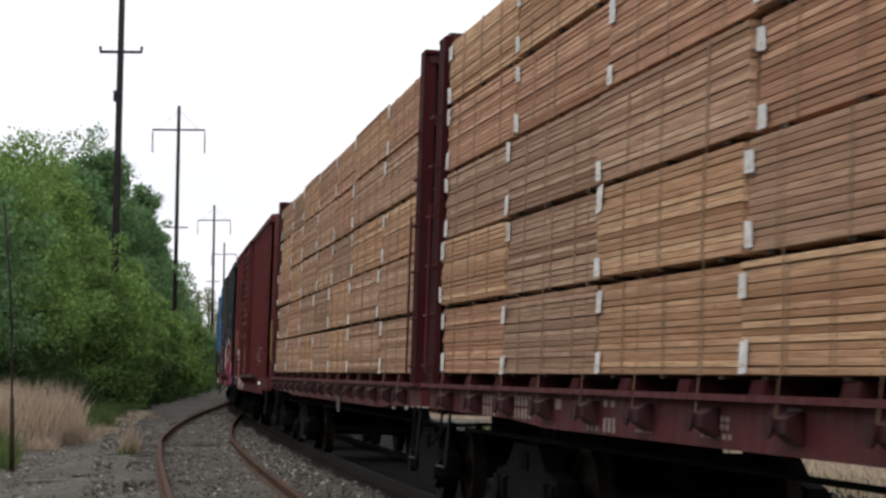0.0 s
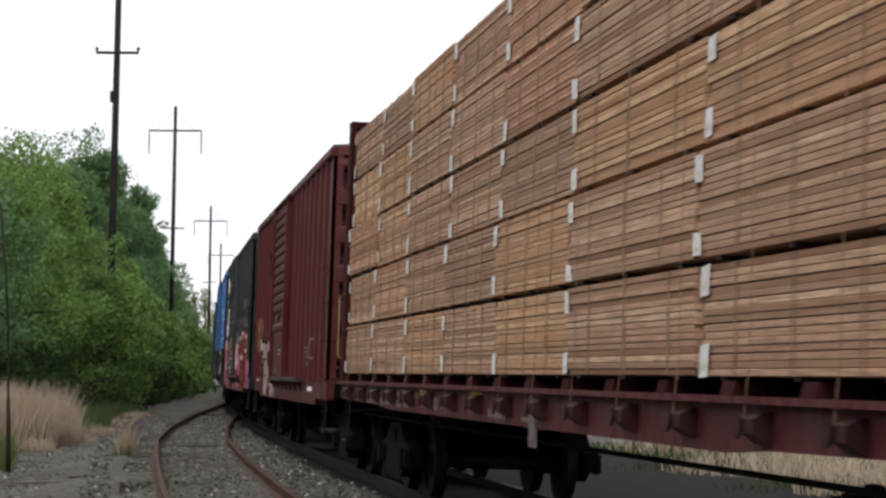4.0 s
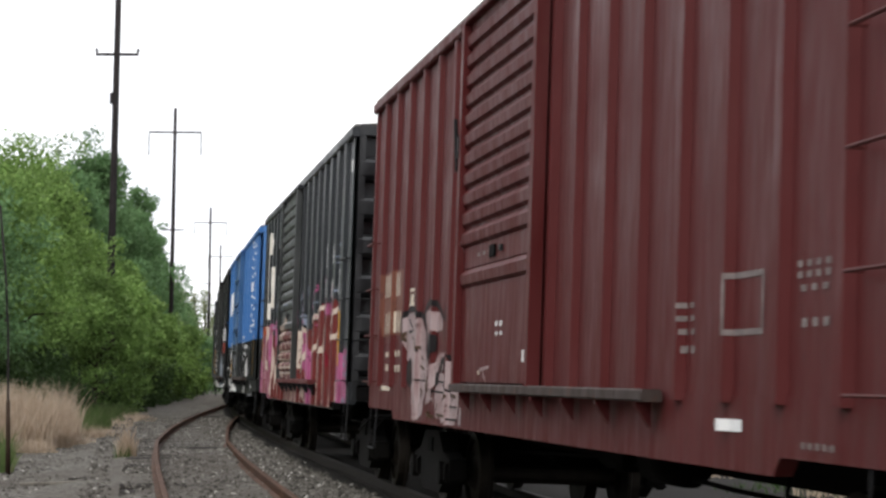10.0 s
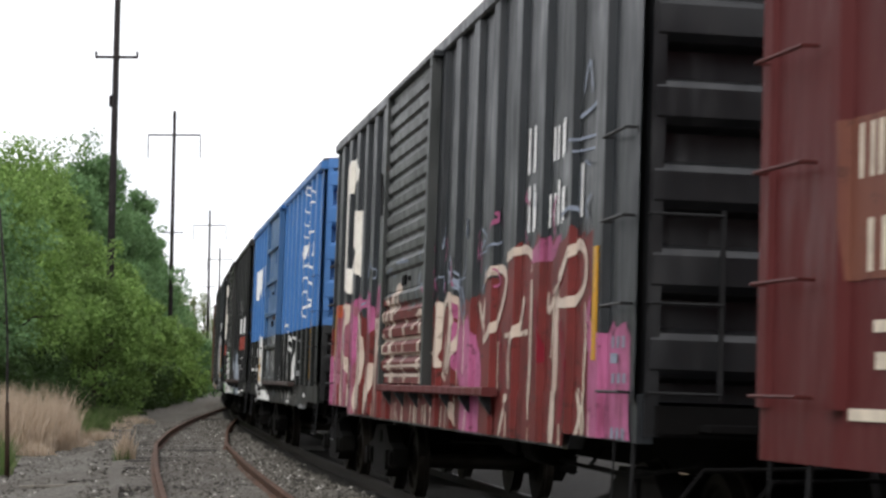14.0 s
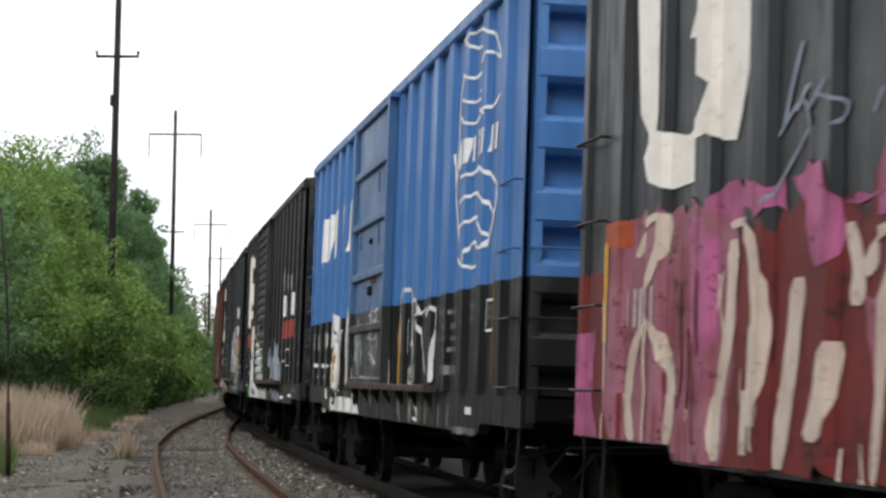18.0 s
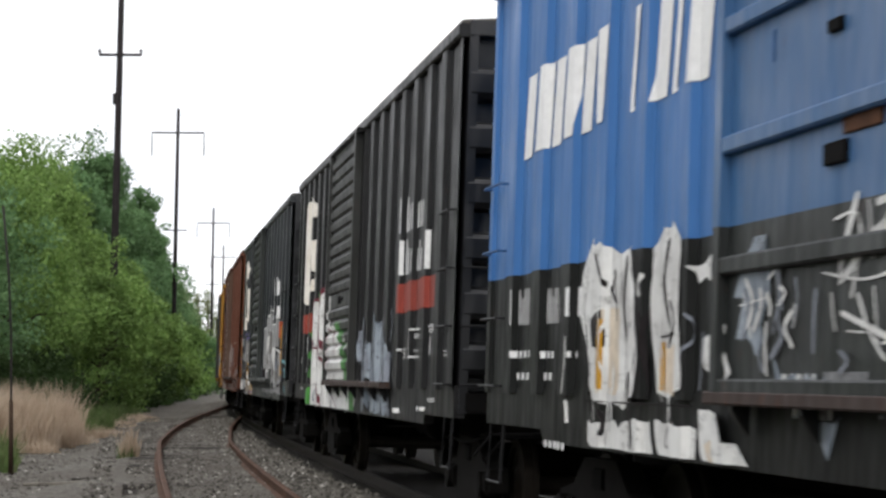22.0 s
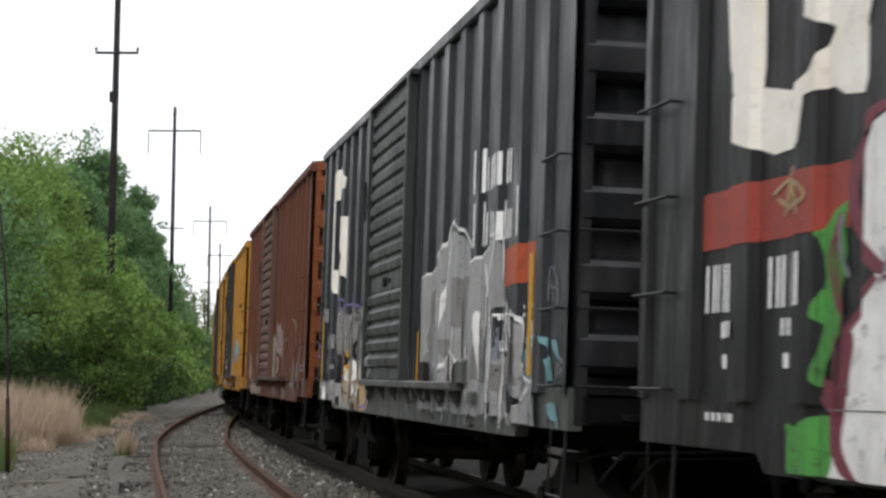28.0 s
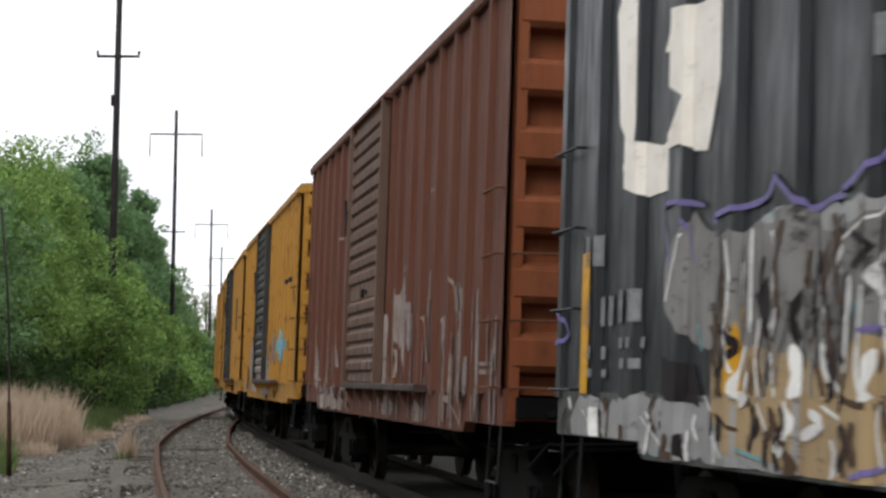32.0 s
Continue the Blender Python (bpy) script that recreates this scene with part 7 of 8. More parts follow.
    # lumber: five layers of strapped bundles on stickers
    for k, edges in enumerate(cuts):
        z0 = DECK + 0.092 + k * LAYER
        for a, b in zip(edges, edges[1:]):
            lumber_bundle(rng, a + rng.uniform(-0.015, 0.015), b - a - rng.uniform(0.015, 0.05), 1.5 + rng.uniform(-0.02, 0.03), centre, h - 2.3, z0)
        part("far_side_lumber", Mesh().box(x0, x1, -1.5, -0.09, z0 + 0.02, z0 + 0.022 + ROWS * BOARD_H), M_TIMBER, car)
    running_gear(car, h - 2.3, h)
    CARS.append((car, centre, h - 2.3))
    side = Side([-h, h], [1.5, 1.5])
    side.sill, side.low = 1.5, 1.0
    return car, side


B_EDGES = (-9.02, -6.06, -3.0, -0.47, 1.95, 4.37, 6.75, 9.06)
A_EDGES = (-9.05, -6.9, -4.4, -1.8, 0.97, 3.9, 6.68, 9.3)
_r = random.Random(9)


def jitter(edges):
    return [[edges[0]] + [e - 0.045 * k + _r.uniform(-0.05, 0.05) for e in edges[1:-1]] + [edges[-1]] for k in range(5)]


B_CAR, B_SIDE = centerbeam("maroon centerbeam flatcar stacked with strapped sawn lumber", -81.05, 19.5, jitter(B_EDGES), 2, 4.58)
A_CAR, A_SIDE = centerbeam("maroon centerbeam flatcar with full load of lumber bundles", -101.08, 19.5, jitter(A_EDGES), 5)
part("placard_holder", outline(B_SIDE, Mesh(), -2.2, -1.92, 0.86, 1.22, 0.035).box(-2.16, -1.96, 1.5, 1.515, 0.9, 1.18), M_GREYST, B_CAR, "white-edged placard holder")
bars(A_CAR, A_SIDE, M_STENCILTAN, "stencil", [
    (3.71, 4.02, 1.17, 1.22, 2),
    (3.28, 3.6, 1.18, 1.22, 2),
    (3.67, 4.01, 1.02, 1.1, 3),
    (3.27, 3.59, 1.02, 1.11, 3),
    (2.5, 2.85, 1.04, 1.06, 5),
    (1.1, 1.59, 1.14, 1.17, 6),
    (1.1, 1.59, 1.1, 1.13, 6),
    (1.05, 1.59, 1.05, 1.08, 6),
    (0.08, 0.26, 1.11, 1.23, 1),
    (4.68, 4.84, 1.14, 1.21, 1),
], 0)
bars(A_CAR, A_SIDE, M_STENCILTAN, "stencil", [
    (6.8, 7.31, 1.145, 1.22, 4),
    (6.8, 7.31, 1.05, 1.125, 4),
    (5.57, 6.28, 1.145, 1.22, 6),
    (5.57, 6.28, 1.05, 1.125, 6),
], 0)
bars(B_CAR, B_SIDE, M_STENCILTAN, "stencil", [
    (6.42, 7.05, 1.14, 1.21, 4),
    (6.42, 7.05, 1.05, 1.12, 4),
    (5.22, 5.95, 1.14, 1.21, 6),
    (5.22, 5.95, 1.05, 1.12, 6),
    (4.33, 4.73, 1.155, 1.22, 4),
    (4.36, 4.71, 1.04, 1.11, 4),
    (3.88, 4.22, 1.165, 1.22, 4),
    (3.93, 4.21, 1.04, 1.09, 3),
    (3.28, 3.55, 1.15, 1.21, 3),
    (2.11, 2.37, 1.05, 1.17, 2),
    (1.83, 2.02, 1.07, 1.17, 2),
    (-1.06, -0.34, 1.04, 1.11, 9),
    (-1.92, -1.64, 1.04, 1.07, 4),
], 0)
bars(B_CAR, B_SIDE, M_REFLECT, "reflector_strip", [
    (2.75, 3.19, 1.14, 1.23, 1),
    (-0.06, 0.39, 1.15, 1.24, 1),
], 0)

# ---- ground and track ----
def siding_at(s):
    """Centre of the rusty siding beside the line, closing up with it ahead."""
    x, y, t = line_at(s)
    off = float(np.interp(s, (-40, 0, 20, 35, 45, 57, 66, 80, 95, 110), (3.4, 3.2, 3.05, 2.92, 2.78, 2.3, 1.85, 1.1, 0.35, 0.0)))
    return x - math.cos(t) * off, y + math.sin(t) * off


gm = Mesh()
gx = [-3000, -900, -300, -120, -60, -40] + [round(-30 + i * 1.0, 2) for i in range(61)] + [40, 60, 120, 300, 900, 3000]
gy = [-3000, -600, -150, -60, -30] + [i * 2.0 for i in range(0, 111)] + [260, 330, 500, 900, 3000]
for y in gy:
    for x in gx:
        lx, _, _ = line_at(min(max(y, -55), 400))
        d = x - lx
        z = -0.3
        if -2.2 < d < 2.2:
            z = -0.15
        elif -4.8 < d <= -2.2 and y < 70:
            z = -0.165
        if abs(x) < 40 and 0 < y < 220:
            z += 0.035 * noise.noise((x * 0.6, y * 0.3, 0.0))
        if d < -9:
            z += min(1.0, (-9 - d) * 0.06)
        gm.v.append((x, y, z))
w = len(gx)
gm.f += [(j * w + i, j * w + i + 1, (j + 1) * w + i + 1, (j + 1) * w + i) for j in range(len(gy) - 1) for i in range(w - 1)]
ground = new("ground", gm.data("ground", M_GRAVEL, True))
tagged(ground, "grey gravel ground with dirt and dead grass", "ground", kind="structure")


def stones(seed, n, s0, s1, d0, d1, size):
    """Loose ballast stones scattered between two distances left of the line, as one heap."""
    g = np.random.RandomState(seed)
    s = s0 + (s1 - s0) * g.uniform(0, 1, n) ** 1.5
    d = g.uniform(d0, d1, n)
    t = np.interp(s, LINE_S, LINE_T)
    x = np.interp(s, LINE_S, LINE_X) - np.cos(t) * d
    y = np.interp(s, LINE_S, LINE_Y) + np.sin(t) * d
    z = np.where((d < 2.2) & (d > -2.2), -0.15, np.where((d < 4.8) & (d > 0), -0.165, -0.3)) + 0.035 * np.array([noise.noise((a * 0.6, b * 0.3, 0.0)) for a, b in zip(x.tolist(), y.tolist())])
    r = size * g.uniform(0.5, 1.5, n) ** 1.3
    base = np.array([(1, 0, 0), (0.3, 0.95, 0), (-0.8, 0.6, 0), (-0.8, -0.6, 0), (0.3, -0.95, 0), (0.15, 0.1, 0.75), (0, 0, -0.5)])
    pts = base[None] * r[:, None, None] * g.uniform(0.7, 1.3, (n, 7, 3))
    a = g.uniform(0, 6.283, n)
    ca, sa = np.cos(a)[:, None], np.sin(a)[:, None]
    px = pts[:, :, 0] * ca - pts[:, :, 1] * sa + x[:, None]
    py = pts[:, :, 0] * sa + pts[:, :, 1] * ca + y[:, None]
    pz = pts[:, :, 2] + z[:, None] + r[:, None] * 0.15
    tri = [(0, 1, 5), (1, 2, 5), (2, 3, 5), (3, 4, 5), (4, 0, 5), (1, 0, 6), (2, 1, 6), (3, 2, 6), (4, 3, 6), (0, 4, 6)]
    me = bpy.data.meshes.new("ballast_stones")
    me.from_pydata(np.stack([px, py, pz], 2).reshape(-1, 3).tolist(), [], [(7 * i + a, 7 * i + b, 7 * i + c) for i in range(n) for a, b, c in tri])
    me.materials.append(M_PEBBLE)
    return tagged(new("ballast_stones", me), "loose grey ballast stones along the tracks", "gravel", kind="stuff")


# oily cinder strip under and past the train, coloured dark to carry its shade
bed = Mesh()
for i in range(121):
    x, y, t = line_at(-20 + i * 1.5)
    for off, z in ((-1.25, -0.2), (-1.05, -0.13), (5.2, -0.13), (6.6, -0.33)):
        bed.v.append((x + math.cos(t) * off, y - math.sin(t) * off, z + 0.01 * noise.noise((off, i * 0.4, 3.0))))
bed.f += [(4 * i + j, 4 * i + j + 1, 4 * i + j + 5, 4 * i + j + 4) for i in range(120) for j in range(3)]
tagged(new("track_bed", bed.data("track_bed", plain("oily_shade_dark_ballast", (0.03, 0.027, 0.023), 0.55, 16, 0.95, 0.8, world_space=True, dist=0.03))), "oily cinder bed, darkened for the shade under the train", "track bed", kind="structure")
stones(1, 9000, 18, 75, 1.0, 2.25, 0.027)
stones(2, 7000, 18, 75, 2.3, 4.2, 0.02)
stones(3, 9000, 18, 80, 4.4, 8.5, 0.026)


def rail_mesh(path, top_z, step=1.0, mat_top=None):
    """A flat-bottomed rail swept along a list of (x, y, heading)."""
    prof = [(-0.076, -0.17), (0.076, -0.17), (0.076, -0.15), (0.014, -0.13), (0.014, -0.045), (0.04, -0.032), (0.04, -0.008), (0.03, 0.0), (-0.03, 0.0), (-0.04, -0.008), (-0.04, -0.032), (-0.014, -0.045), (-0.014, -0.13), (-0.076, -0.15)]
    m = Mesh()
    n = len(prof)
    for x, y, t in path:
        m.v += [(x + math.cos(t) * a, y - math.sin(t) * a, top_z + b) for a, b in prof]
    for i in range(len(path) - 1):
        for j in range(n):
            m.f.append((i * n + j, i * n + (j + 1) % n, (i + 1) * n + (j + 1) % n, (i + 1) * n + j))
    return m


def main_path(off, s0, s1, step=1.0):
    out = []
    for i in range(int((s1 - s0) / step) + 1):
        x, y, t = line_at(s0 + i * step)
        out.append((x + math.cos(t) * off, y - math.sin(t) * off, t))
    return out


def siding_path(off, s0, s1, step=1.0):
    out = []
    for i in range(int((s1 - s0) / step) + 1):
        s = s0 + i * step
        x, y = siding_at(s)
        xa, ya = siding_at(s - 0.5)
        xb, yb = siding_at(s + 0.5)
        t = math.atan2(xb - xa, yb - ya)
        out.append((x + math.cos(t) * off, y - math.sin(t) * off, t))
    return out


main_track = thing("main_track", "railway track with worn rails under the train", "railway track", kind="structure")
part("rail", rail_mesh(main_path(-0.75, -50, 380), 0.02), M_RAILTOP, main_track)
part("rail", rail_mesh(main_path(0.75, -50, 380), -0.02), M_RAILTOP, main_track)
siding = thing("siding_track", "disused siding with rusty rails and weathered ties", "railway track", kind="structure")
part("rail", rail_mesh(siding_path(-0.75, -20, 104, 0.5), 0.0), M_RAIL, siding, "rusty brown rail")
part("rail", rail_mesh(siding_path(0.75, -20, 96, 0.5), 0.0), M_RAIL, siding, "rusty brown rail")
rng = random.Random(4)


def tie_mesh(i):
    r = random.Random(50 + i)
    m = Mesh().box(-1.28, 1.28, -0.11, 0.11, -0.16, 0.0, 0.02)
    m.v = [(x + r.uniform(-0.03, 0.03), y + r.uniform(-0.012, 0.012), z + r.uniform(-0.012, 0.012)) for x, y, z in m.v]
    return m.data("tie", M_TIE)


TIES = [tie_mesh(i) for i in range(5)]
for s0, s1, path, par, dz in ((-20, 92, siding_path, siding, -0.165), (-10, 110, main_path, main_track, -0.16)):
    for i, (x, y, t) in enumerate(path(0, s0, s1, 0.54)):
        tie = part("tie", rng.choice(TIES), M_TIE, par)
        tie.matrix_basis = pose(x, y, dz + (rng.uniform(-0.03, 0.006) if par is siding else rng.uniform(-0.015, 0.01)), 0, 0, -math.degrees(t) + rng.uniform(-2, 2))

# ---- things beside the line ----
def utility_pole(x, y, top, kind, label, lean=0.0):
    p = thing("utility_pole", label, "utility pole", "poles along the line")
    part("pole", Mesh().tube([(0, 0, 0), (lean * 0.5, 0, top * 0.5), (lean, 0, top)], 0.19, 12, 0.12), M_POLE, p, smooth=True)
    if kind == "arm":
        part("crossarm", Mesh().box(-0.95, 0.95, -0.16, -0.06, 0, 0.12), M_POLE, p).location = (lean * 0.8, 0, 15.75)
        for dx in (-0.92, 0.92):
            part("insulator", Mesh().tube([(dx, -0.1, 0.1), (dx, -0.1, 0.32)], 0.05, 8).tube([(dx, -0.1, 0.2), (dx, -0.1, 0.26)], 0.085, 8), M_POLEIRON, p).location = (lean * 0.8, 0, 15.75)
        part("transformer_bracket", Mesh().box(-0.11, 0.0, -0.1, 0.1, 13.6, 14.1, 0.02), M_POLE, p)
    else:
        part("crossarm", Mesh().box(-1.95, 1.95, -0.07, 0.07, -0.07, 0.07, 0.02), M_POLEIRON, p).location = (lean, 0, top - 1.8)
        for dx in (-1.93, 1.93):
            ins = Mesh().tube([(dx, 0, -0.05), (dx, 0, -1.75)], 0.035, 8)
            for i in range(8):
                ins.tube([(dx, 0, -0.25 - i * 0.18), (dx, 0, -0.31 - i * 0.18)], 0.075, 8)
            part("insulator", ins, M_POLEIRON, p).location = (lean, 0, top - 1.8)
        part("lower_arm", Mesh().box(-0.83, 0.83, -0.05, 0.05, -0.05, 0.05, 0.012), M_POLEIRON, p).location = (lean * 0.6, 0, top * 0.575)
        for dx in (-1.93, 1.93):
            part("brace_wire", Mesh().tube([(lean, 0, top - 0.3), (lean + dx * 0.75, 0, top - 1.75)], 0.012, 5), M_POLEIRON, p)
    p.location = (x, y, -0.2)
    return p


utility_pole(-14.6, 90.0, 24.0, "arm", "tall dark wooden pole with a short crossarm", 0.25)
utility_pole(-19.8, 150.0, 21.3, "hang", "dark pole with a wide arm and hanging insulators", 0.15)
utility_pole(-27.2, 240.0, 21.3, "hang", "slim distant pole with a wide crossarm", 0.1)
utility_pole(-33.5, 310.0, 21.3, "hang", "far slim pole above the train", 0.1)
utility_pole(-37.5, 395.0, 19.0, "hang", "very far thin pole by the trees", 0.1)

guy = thing("guy_wire", "bent dark guy wire with a brown guard sleeve", "guy wire")
part("wire", Mesh().tube([(0.0, 0, 0), (-0.02, 0, 1.3), (-0.04, 0, 2.4), (-0.1, 0, 3.4), (-0.22, 0, 4.6)], 0.02, 8), M_POLE, guy, smooth=True)
part("guard_sleeve", Mesh().tube([(0.0, 0, 0.0), (-0.01, 0, 0.66), (-0.02, 0, 1.28)], 0.045, 10, 0.035), plain("rust_brown_sleeve", (0.05, 0.032, 0.022), 0.3, 8), guy, smooth=True)
guy.location = (-7.3, 34.7, -0.32)


def scrap_board(x, y, length, turn, label, mat):
    r = random.Random(int(x * 100))
    m = Mesh().box(-length / 2, length / 2, -0.07, 0.07, 0.0, 0.04, 0.006)
    m.v = [(a + r.uniform(-0.02, 0.02), b + r.uniform(-0.01, 0.01), c + (0.02 if a > 0 else 0)) for a, b, c in m.v]
    ob = tagged(new("scrap_board", m.data("scrap_board", mat)), label, "board", "scrap boards on the gravel")
    ob.matrix_basis = pose(x, y, -0.3, 0, 0, turn)


M_GREYWOOD = plain("grey_old_wood", (0.22, 0.2, 0.17), 0.4, 8, 0.85, 0.4)
scrap_board(-6.0, 31.6, 0.9, 12, "grey weathered board lying on gravel", M_GREYWOOD)
scrap_board(-9.0, 50.5, 0.55, 30, "short pale board near the reeds", M_GREYWOOD)
scrap_board(-5.2, 35.4, 0.5, -20, "dark broken tie piece beside the siding", M_TIE)
scrap_board(-5.0, 34.6, 0.35, 40, "small pale wood scrap by the rail", M_GREYWOOD)
scrap_board(-5.6, 33.0, 0.7, 5, "dark rotten board beside the siding", M_TIE)


def tree(x, y, height, spread, mat, label, seed, leaves=5200, base=0.12, size=0.17):
    """Tapered trunk, forking limbs and a crown of leaf clumps with gaps."""
    r = random.Random(seed)
    t = thing("tree", label, "tree", "trees along the railway")
    wood = Mesh()
    lean = Vector((r.uniform(-0.6, 0.6), r.uniform(-0.6, 0.6), 0))
    wood.tube([(0, 0, -0.3), lean * 0.3 + Vector((0, 0, height * 0.3)), lean * 0.7 + Vector((0, 0, height * 0.62)), lean + Vector((0, 0, height * 0.92))], 0.02 * height, 9, 0.03)
    clumps = []
    for i in range(26):
        q = base + (1 - base) * (i + r.random()) / 26
        a = r.uniform(0, 6.283)
        rad = spread * (0.35 + 0.75 * math.sin(math.pi * min(1, (q + 0.12) ** 0.85)) ) * r.uniform(0.45, 1.0)
        if q > 0.8:
            rad *= 0.62
        c = lean * q + Vector((math.cos(a) * rad, math.sin(a) * rad, (height - spread * 0.42) * q))
        s = lean * (q * 0.75) + Vector((0, 0, height * q * 0.72))
        wood.tube([s, s.lerp(c, 0.5) + Vector((0, 0, 0.3)), c], 0.007 * height, 6, 0.012)
        clumps.append((c, spread * r.uniform(0.3, 0.52)))
        for _ in range(2):
            clumps.append((c + Vector((r.gauss(0, 0.4), r.gauss(0, 0.4), r.gauss(0, 0.35))) * spread * 0.6, spread * r.uniform(0.16, 0.3)))
    part("trunk", wood, M_BARK, t)
    g = np.random.RandomState(seed)
    wts = np.array([c[1] ** 2 for c in clumps])
    pick = g.choice(len(clumps), leaves, p=wts / wts.sum())
    cen = np.array([tuple(c[0]) for c in clumps])[pick]
    rad = np.array([c[1] for c in clumps])[pick]
    d = g.normal(size=(leaves, 3))
    d /= np.linalg.norm(d, axis=1)[:, None]
    p = cen + d * (rad * np.where(g.uniform(0, 1, leaves) < 0.14, g.uniform(1.0, 1.35, leaves), g.uniform(0.35, 1.08, leaves) ** 0.6))[:, None] * (1, 1, 0.8)
    p[:, 2] = np.maximum(p[:, 2], 0.15)
    u = g.normal(size=(leaves, 3))
    u /= np.linalg.norm(u, axis=1)[:, None]
    v = np.cross(u, g.normal(size=(leaves, 3)))
    v /= np.linalg.norm(v, axis=1)[:, None]
    sz = (size * g.uniform(0.6, 1.3, leaves))[:, None]
    quad = np.stack([p - u * sz, p + v * sz * 0.55, p + u * sz, p - v * sz * 0.55], 1).reshape(-1, 3)
    m = Mesh()
    m.v = quad.tolist()
    m.f = [(4 * i, 4 * i + 1, 4 * i + 2, 4 * i + 3) for i in range(leaves)]
    me = bpy.data.meshes.new("crown")
    me.from_pydata(m.v, [], m.f)
    me.materials.append(mat)
    part("crown", me, mat, t)
    t.location = (x, y, ground_z(x, y))
    return t


def ground_z(x, y):
    lx, _, _ = line_at(min(max(y, -55), 400))
    d = x - lx
    return -0.32 + (min(1.0, (-9 - d) * 0.06) if d < -9 else 0)


# first two use the darker leaves to stand in for shade on them
TREES = [
    (-13.6, 55, 7.6, 2.5, 1), (-15.6, 63, 9.2, 2.8, 1), (-14.8, 70, 9.0, 2.5, 0), (-17.2, 77, 10.8, 3.2, 0), (-16.6, 84, 10.0, 2.8, 0),
    (-19.2, 92, 11.8, 3.3, 0), (-17.8, 99, 9.0, 2.4, 0), (-21.0, 106, 13.2, 3.3, 0), (-19.6, 112, 9.6, 2.6, 0), (-22.4, 122, 14.6, 3.3, 1),
    (-20.6, 126, 9.0, 2.5, 0), (-23.8, 140, 18.0, 3.4, 1), (-22.4, 148, 14.0, 2.6, 1), (-21.8, 152, 8.5, 2.4, 0), (-24.1, 150, 17.6, 2.5, 1), (-24.0, 158, 16.6, 2.3, 1), (-24.2, 167, 14.6, 2.3, 1), (-23.2, 172, 9.2, 2.4, 0),
    (-24.9, 182, 12.0, 2.6, 1), (-25.9, 204, 8.6, 2.2, 0), (-26.2, 222, 6.4, 2.4, 0), (-28.0, 240, 6.2, 2.6, 0), (-29.0, 265, 6.0, 3.0, 0), (-30.5, 300, 6.0, 3.4, 0),
    (-14.1, 83, 6.3, 2.0, 0), (-14.9, 97, 6.0, 2.0, 0), (-16.4, 118, 5.6, 2.0, 0), (-17.4, 132, 5.6, 2.0, 0), (-18.9, 150, 5.6, 2.2, 0), (-20.6, 176, 5.6, 2.2, 1), (-22.6, 200, 5.6, 2.4, 1),
    (-30.2, 236, 12.6, 1.7, 2), (-31.6, 252, 12.0, 1.5, 2), (-31.5, 262, 12.0, 1.6, 2), (-31.6, 275, 12.6, 1.7, 2), (-33.4, 300, 11.0, 2.4, 2), (-34.0, 340, 10.0, 3.0, 2),
]
TREE_KIND = ((M_LEAF, "bright green leafy tree in spring leaf"), (M_LEAFDARK, "darker green dense tree beside the railway"), (M_LEAFPALE, "pale budding thin tree far along the line"))
# bright trees past 168 m take the leaf colour paled for haze
for i, (x, y, hh, sp, k) in enumerate(TREES):
    tree(x, y, hh, sp, M_LEAFHAZE if y > 168 and k == 0 else TREE_KIND[k][0], TREE_KIND[k][1], 100 + i, leaves=int((2300 if y < 130 else 950) * hh * sp ** 0.5 / 1.5) if k < 2 else 2600, base=(0.34 if hh > 7 else 0.18) if k < 2 else 0.3, size=0.085 if y < 95 else 0.13)

# the belt carried on unseen beside and behind the camera, to darken reflections
for i in range(15):
    tree(-17.5 - (i * 7 % 5) * 0.8, 42 - i * 8.0, 6.6 + (i * 5 % 4) * 0.7, 3.0, M_LEAF, "unseen tree added beside the yard to darken reflections", 300 + i, leaves=2600, base=0.1, size=0.42)


def blades(name, label, mat, spots, seed, n, h0, h1, width, lean=0.35):
    """A stand of grass blades round the given spots (x, y, radius)."""
    g = np.random.RandomState(seed)
    sp = np.array(spots)
    w8 = sp[:, 2] ** 2
    k = g.choice(len(sp), n, p=w8 / w8.sum())
    a, q = g.uniform(0, 6.283, n), np.sqrt(g.uniform(0, 1, n)) * sp[k, 2]
    x, y = sp[k, 0] + np.cos(a) * q, sp[k, 1] + np.sin(a) * q
    z = np.array([ground_z(float(i), float(j)) for i, j in zip(x, y)])
    hh = g.uniform(h0, h1, n) * (1 - 0.45 * (q / sp[k, 2]) ** 2)
    b = g.uniform(0, 6.283, n)
    dx, dy = np.cos(b), np.sin(b)
    lx, ly = g.normal(0, lean, n) * hh, g.normal(0, lean, n) * hh
    ww = width * g.uniform(0.6, 1.4, n)
    v0 = np.stack([x - dx * ww, y - dy * ww, z], 1)
    v1 = np.stack([x + dx * ww, y + dy * ww, z], 1)
    v2 = np.stack([x + dx * ww * 0.8 + lx * 0.4, y + dy * ww * 0.8 + ly * 0.4, z + hh * 0.6], 1)
    v3 = np.stack([x - dx * ww * 0.8 + lx * 0.4, y - dy * ww * 0.8 + ly * 0.4, z + hh * 0.6], 1)
    v4 = np.stack([x + lx, y + ly, z + hh], 1)
    me = bpy.data.meshes.new(name)
    me.from_pydata(np.stack([v0, v1, v2, v3, v4], 1).reshape(-1, 3).tolist(), [], [f for i in range(n) for f in ((5 * i, 5 * i + 1, 5 * i + 2, 5 * i + 3), (5 * i + 3, 5 * i + 2, 5 * i + 4))])
    me.materials.append(mat)
    return tagged(new(name, me), label, "grass", kind="stuff")


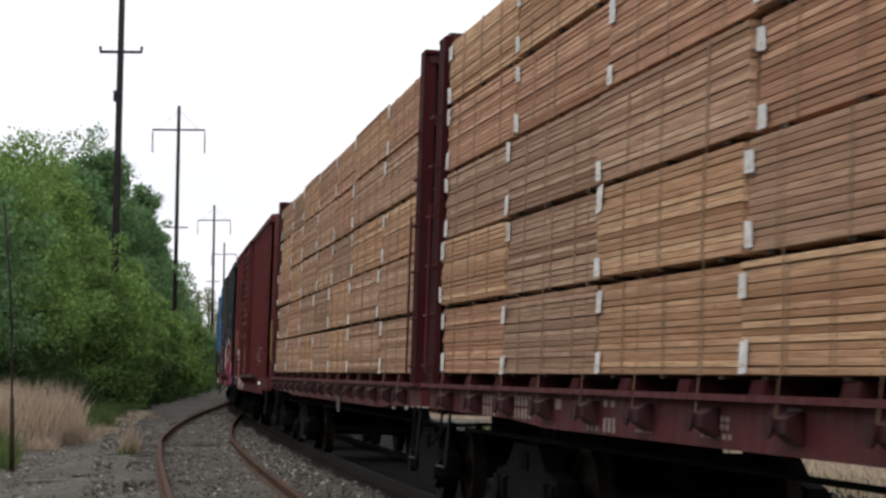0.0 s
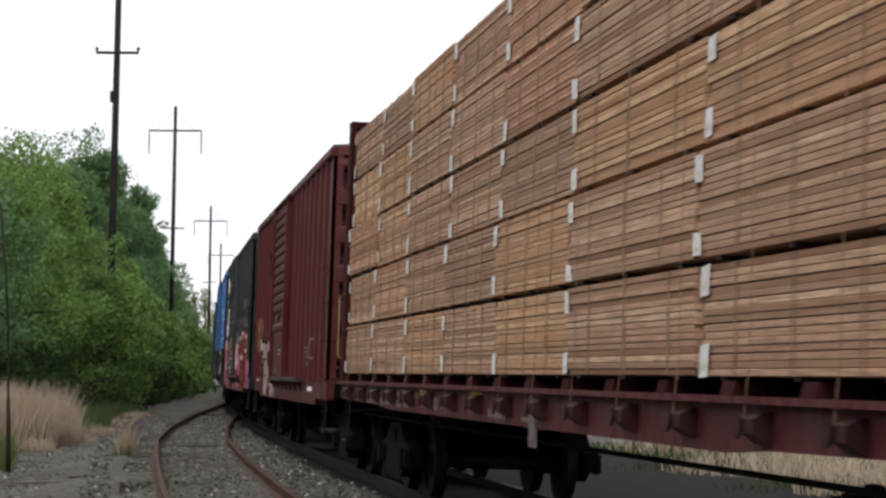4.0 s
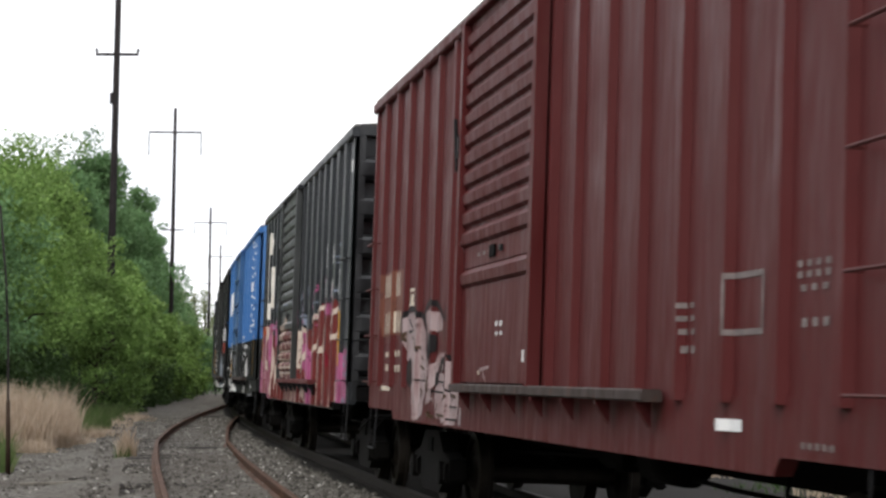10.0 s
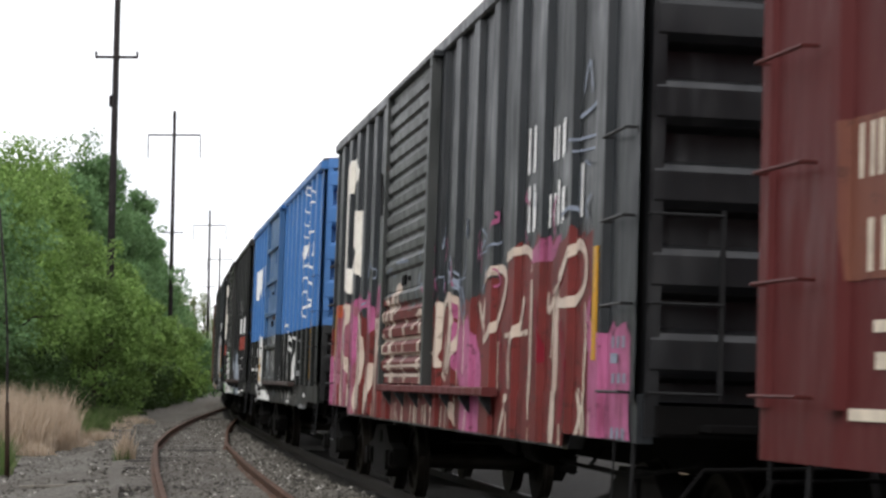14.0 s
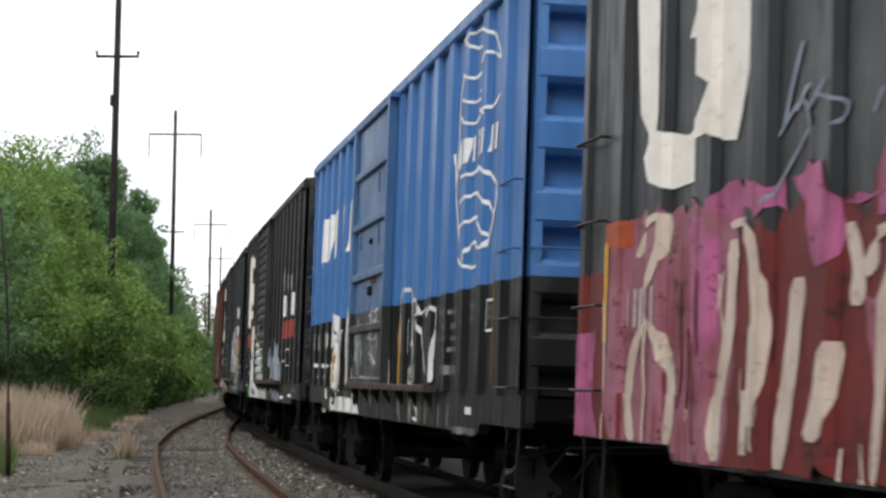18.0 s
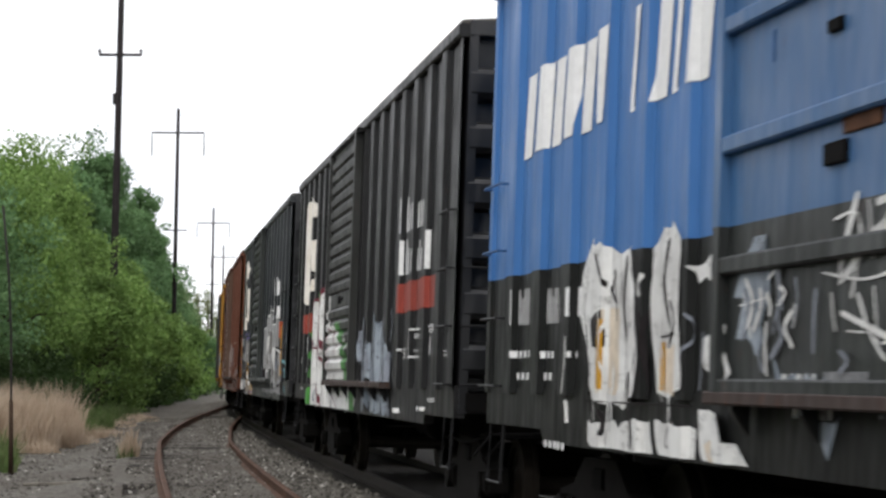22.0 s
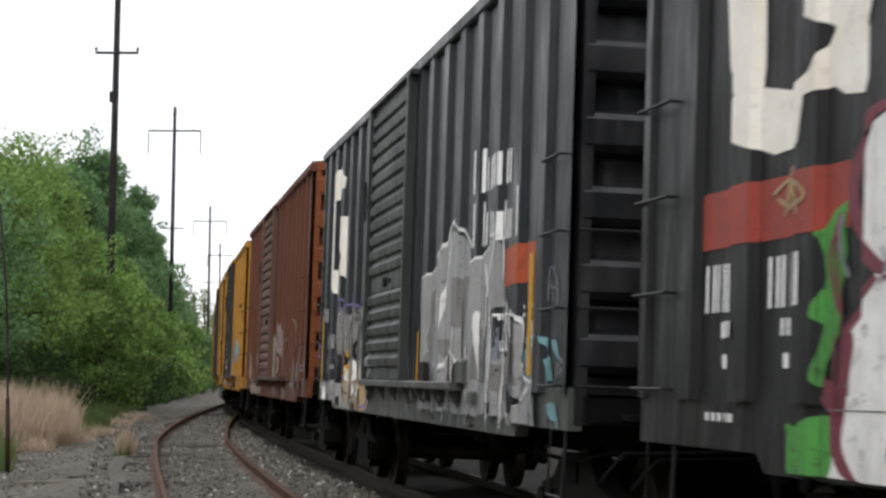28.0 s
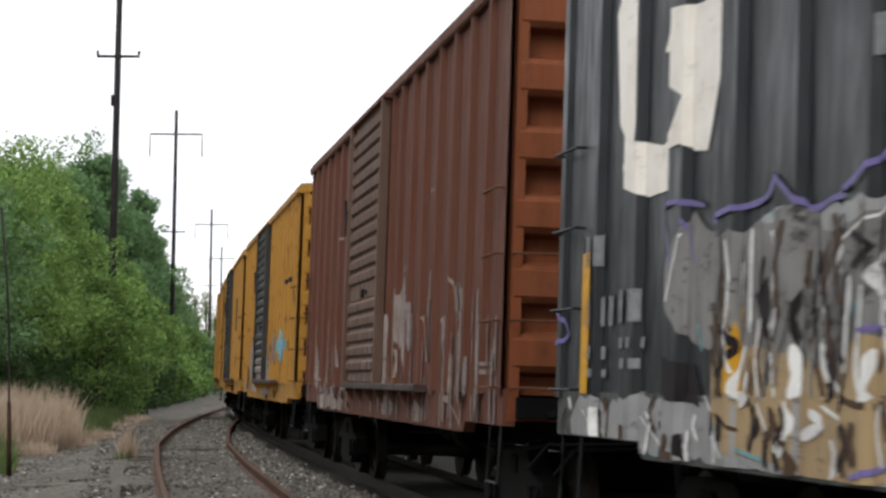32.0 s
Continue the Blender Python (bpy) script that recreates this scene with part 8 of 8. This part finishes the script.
blades("dry_reeds", "stand of dry tan reed grass beside the gravel", M_REED, [(-9.7, 43, 0.8), (-9.5, 46, 0.9), (-9.3, 48.6, 0.75), (-10.6, 46.5, 1.0), (-10.5, 50.5, 1.1), (-11.2, 43.5, 0.9), (-9.9, 53.5, 0.55)], 1, 11000, 0.7, 1.75, 0.01, 0.22)
blades("short_dry_grass", "low dead grass along the gravel edge", M_REED, [(-8.7, 44, 0.5), (-8.8, 49, 0.6), (-9.2, 55, 0.6), (-10.9, 73, 0.8), (-8.8, 38, 0.6), (-10.2, 65, 0.5)], 8, 2600, 0.12, 0.45, 0.011)
blades("green_grass", "fresh green grass among the dry reeds", M_GRASS, [(-7.75, 35.6, 0.35), (-8.4, 38.6, 0.45), (-10.5, 57.5, 0.9), (-10.9, 62, 1.0), (-11.6, 68, 1.1), (-12.4, 76, 1.2)], 2, 7000, 0.25, 0.85, 0.012)
# bushes that put a dark, shaded foot under the belt of trees
SHRUBS = [(-12.5, 51, 2.6), (-13.0, 56, 3.0), (-13.3, 61, 2.8), (-13.7, 66, 3.2), (-14.0, 71, 3.0), (-14.3, 76, 3.3), (-14.6, 87.5, 3.0), (-15.1, 93, 3.3), (-15.6, 101, 3.2), (-16.0, 108, 3.4), (-16.6, 115, 3.2), (-17.0, 124, 3.6), (-17.9, 138, 3.4), (-19.0, 146, 3.6), (-19.9, 160, 3.6), (-21.4, 170, 3.6), (-22.3, 185, 3.8), (-24.4, 212, 3.8), (-26.4, 235, 4.0)]
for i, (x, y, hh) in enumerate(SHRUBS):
    bush = tree(x - 0.3, y, hh, 1.75, M_BRUSH, "bush under the trees, leaves darkened for shade", 400 + i, leaves=6500 if y < 100 else 4500, base=0.0, size=0.085 if y < 100 else 0.12)
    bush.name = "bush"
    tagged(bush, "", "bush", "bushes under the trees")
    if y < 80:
        back = tree(x - 2.6, y + 2.0, hh + 1.2, 2.1, M_BRUSH, "bush under the trees, leaves darkened for shade", 450 + i, leaves=6000, base=0.0, size=0.1)
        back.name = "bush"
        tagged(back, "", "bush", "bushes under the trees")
blades("weed_tuft", "dry weed tuft growing in the gravel", M_REED, [(-6.05, 39.6, 0.2), (-8.6, 47, 0.2)], 3, 500, 0.4, 0.95, 0.008, 0.14)
blades("weed_tuft", "green weed tuft growing in the gravel", M_GRASS, [(-6.1, 39.5, 0.18)], 13, 200, 0.2, 0.5, 0.008, 0.2)
blades("far_side_grass", "tan grass beyond the train", M_REED, [(6.5, 27, 1.8), (5.4, 33, 1.8), (8.0, 38, 3.0), (6.0, 44, 2.4), (4.0, 60, 3.0), (2.0, 80, 3.5)], 4, 9000, 0.3, 0.8, 0.013)
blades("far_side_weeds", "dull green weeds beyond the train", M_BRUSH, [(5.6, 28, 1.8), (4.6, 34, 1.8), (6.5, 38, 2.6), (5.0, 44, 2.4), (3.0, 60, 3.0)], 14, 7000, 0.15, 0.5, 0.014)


def motions():
    """The train rolls down the line past the camera; every wheelset turns with it."""
    times = [i * 0.5 for i in range(65)]
    for car, centre, half in CARS:
        walk(car, [(t, car_pose(t, centre, half)) for t in times])
    for bundle, centre, half, place in BUNDLES:
        walk(bundle, [(t, car_pose(t, centre, half) @ place) for t in times])
    fine = [i * 4 / 30 for i in range(241)]
    start = run(0)
    turns = [(t, (start - run(t)) / WHEEL_R) for t in fine]
    for w, dx in AXLES:
        walk(w, [(t, Matrix.Translation((dx, 0, WHEEL_R)) @ Matrix.Rotation(-a, 4, "Y")) for t, a in turns])


motions()
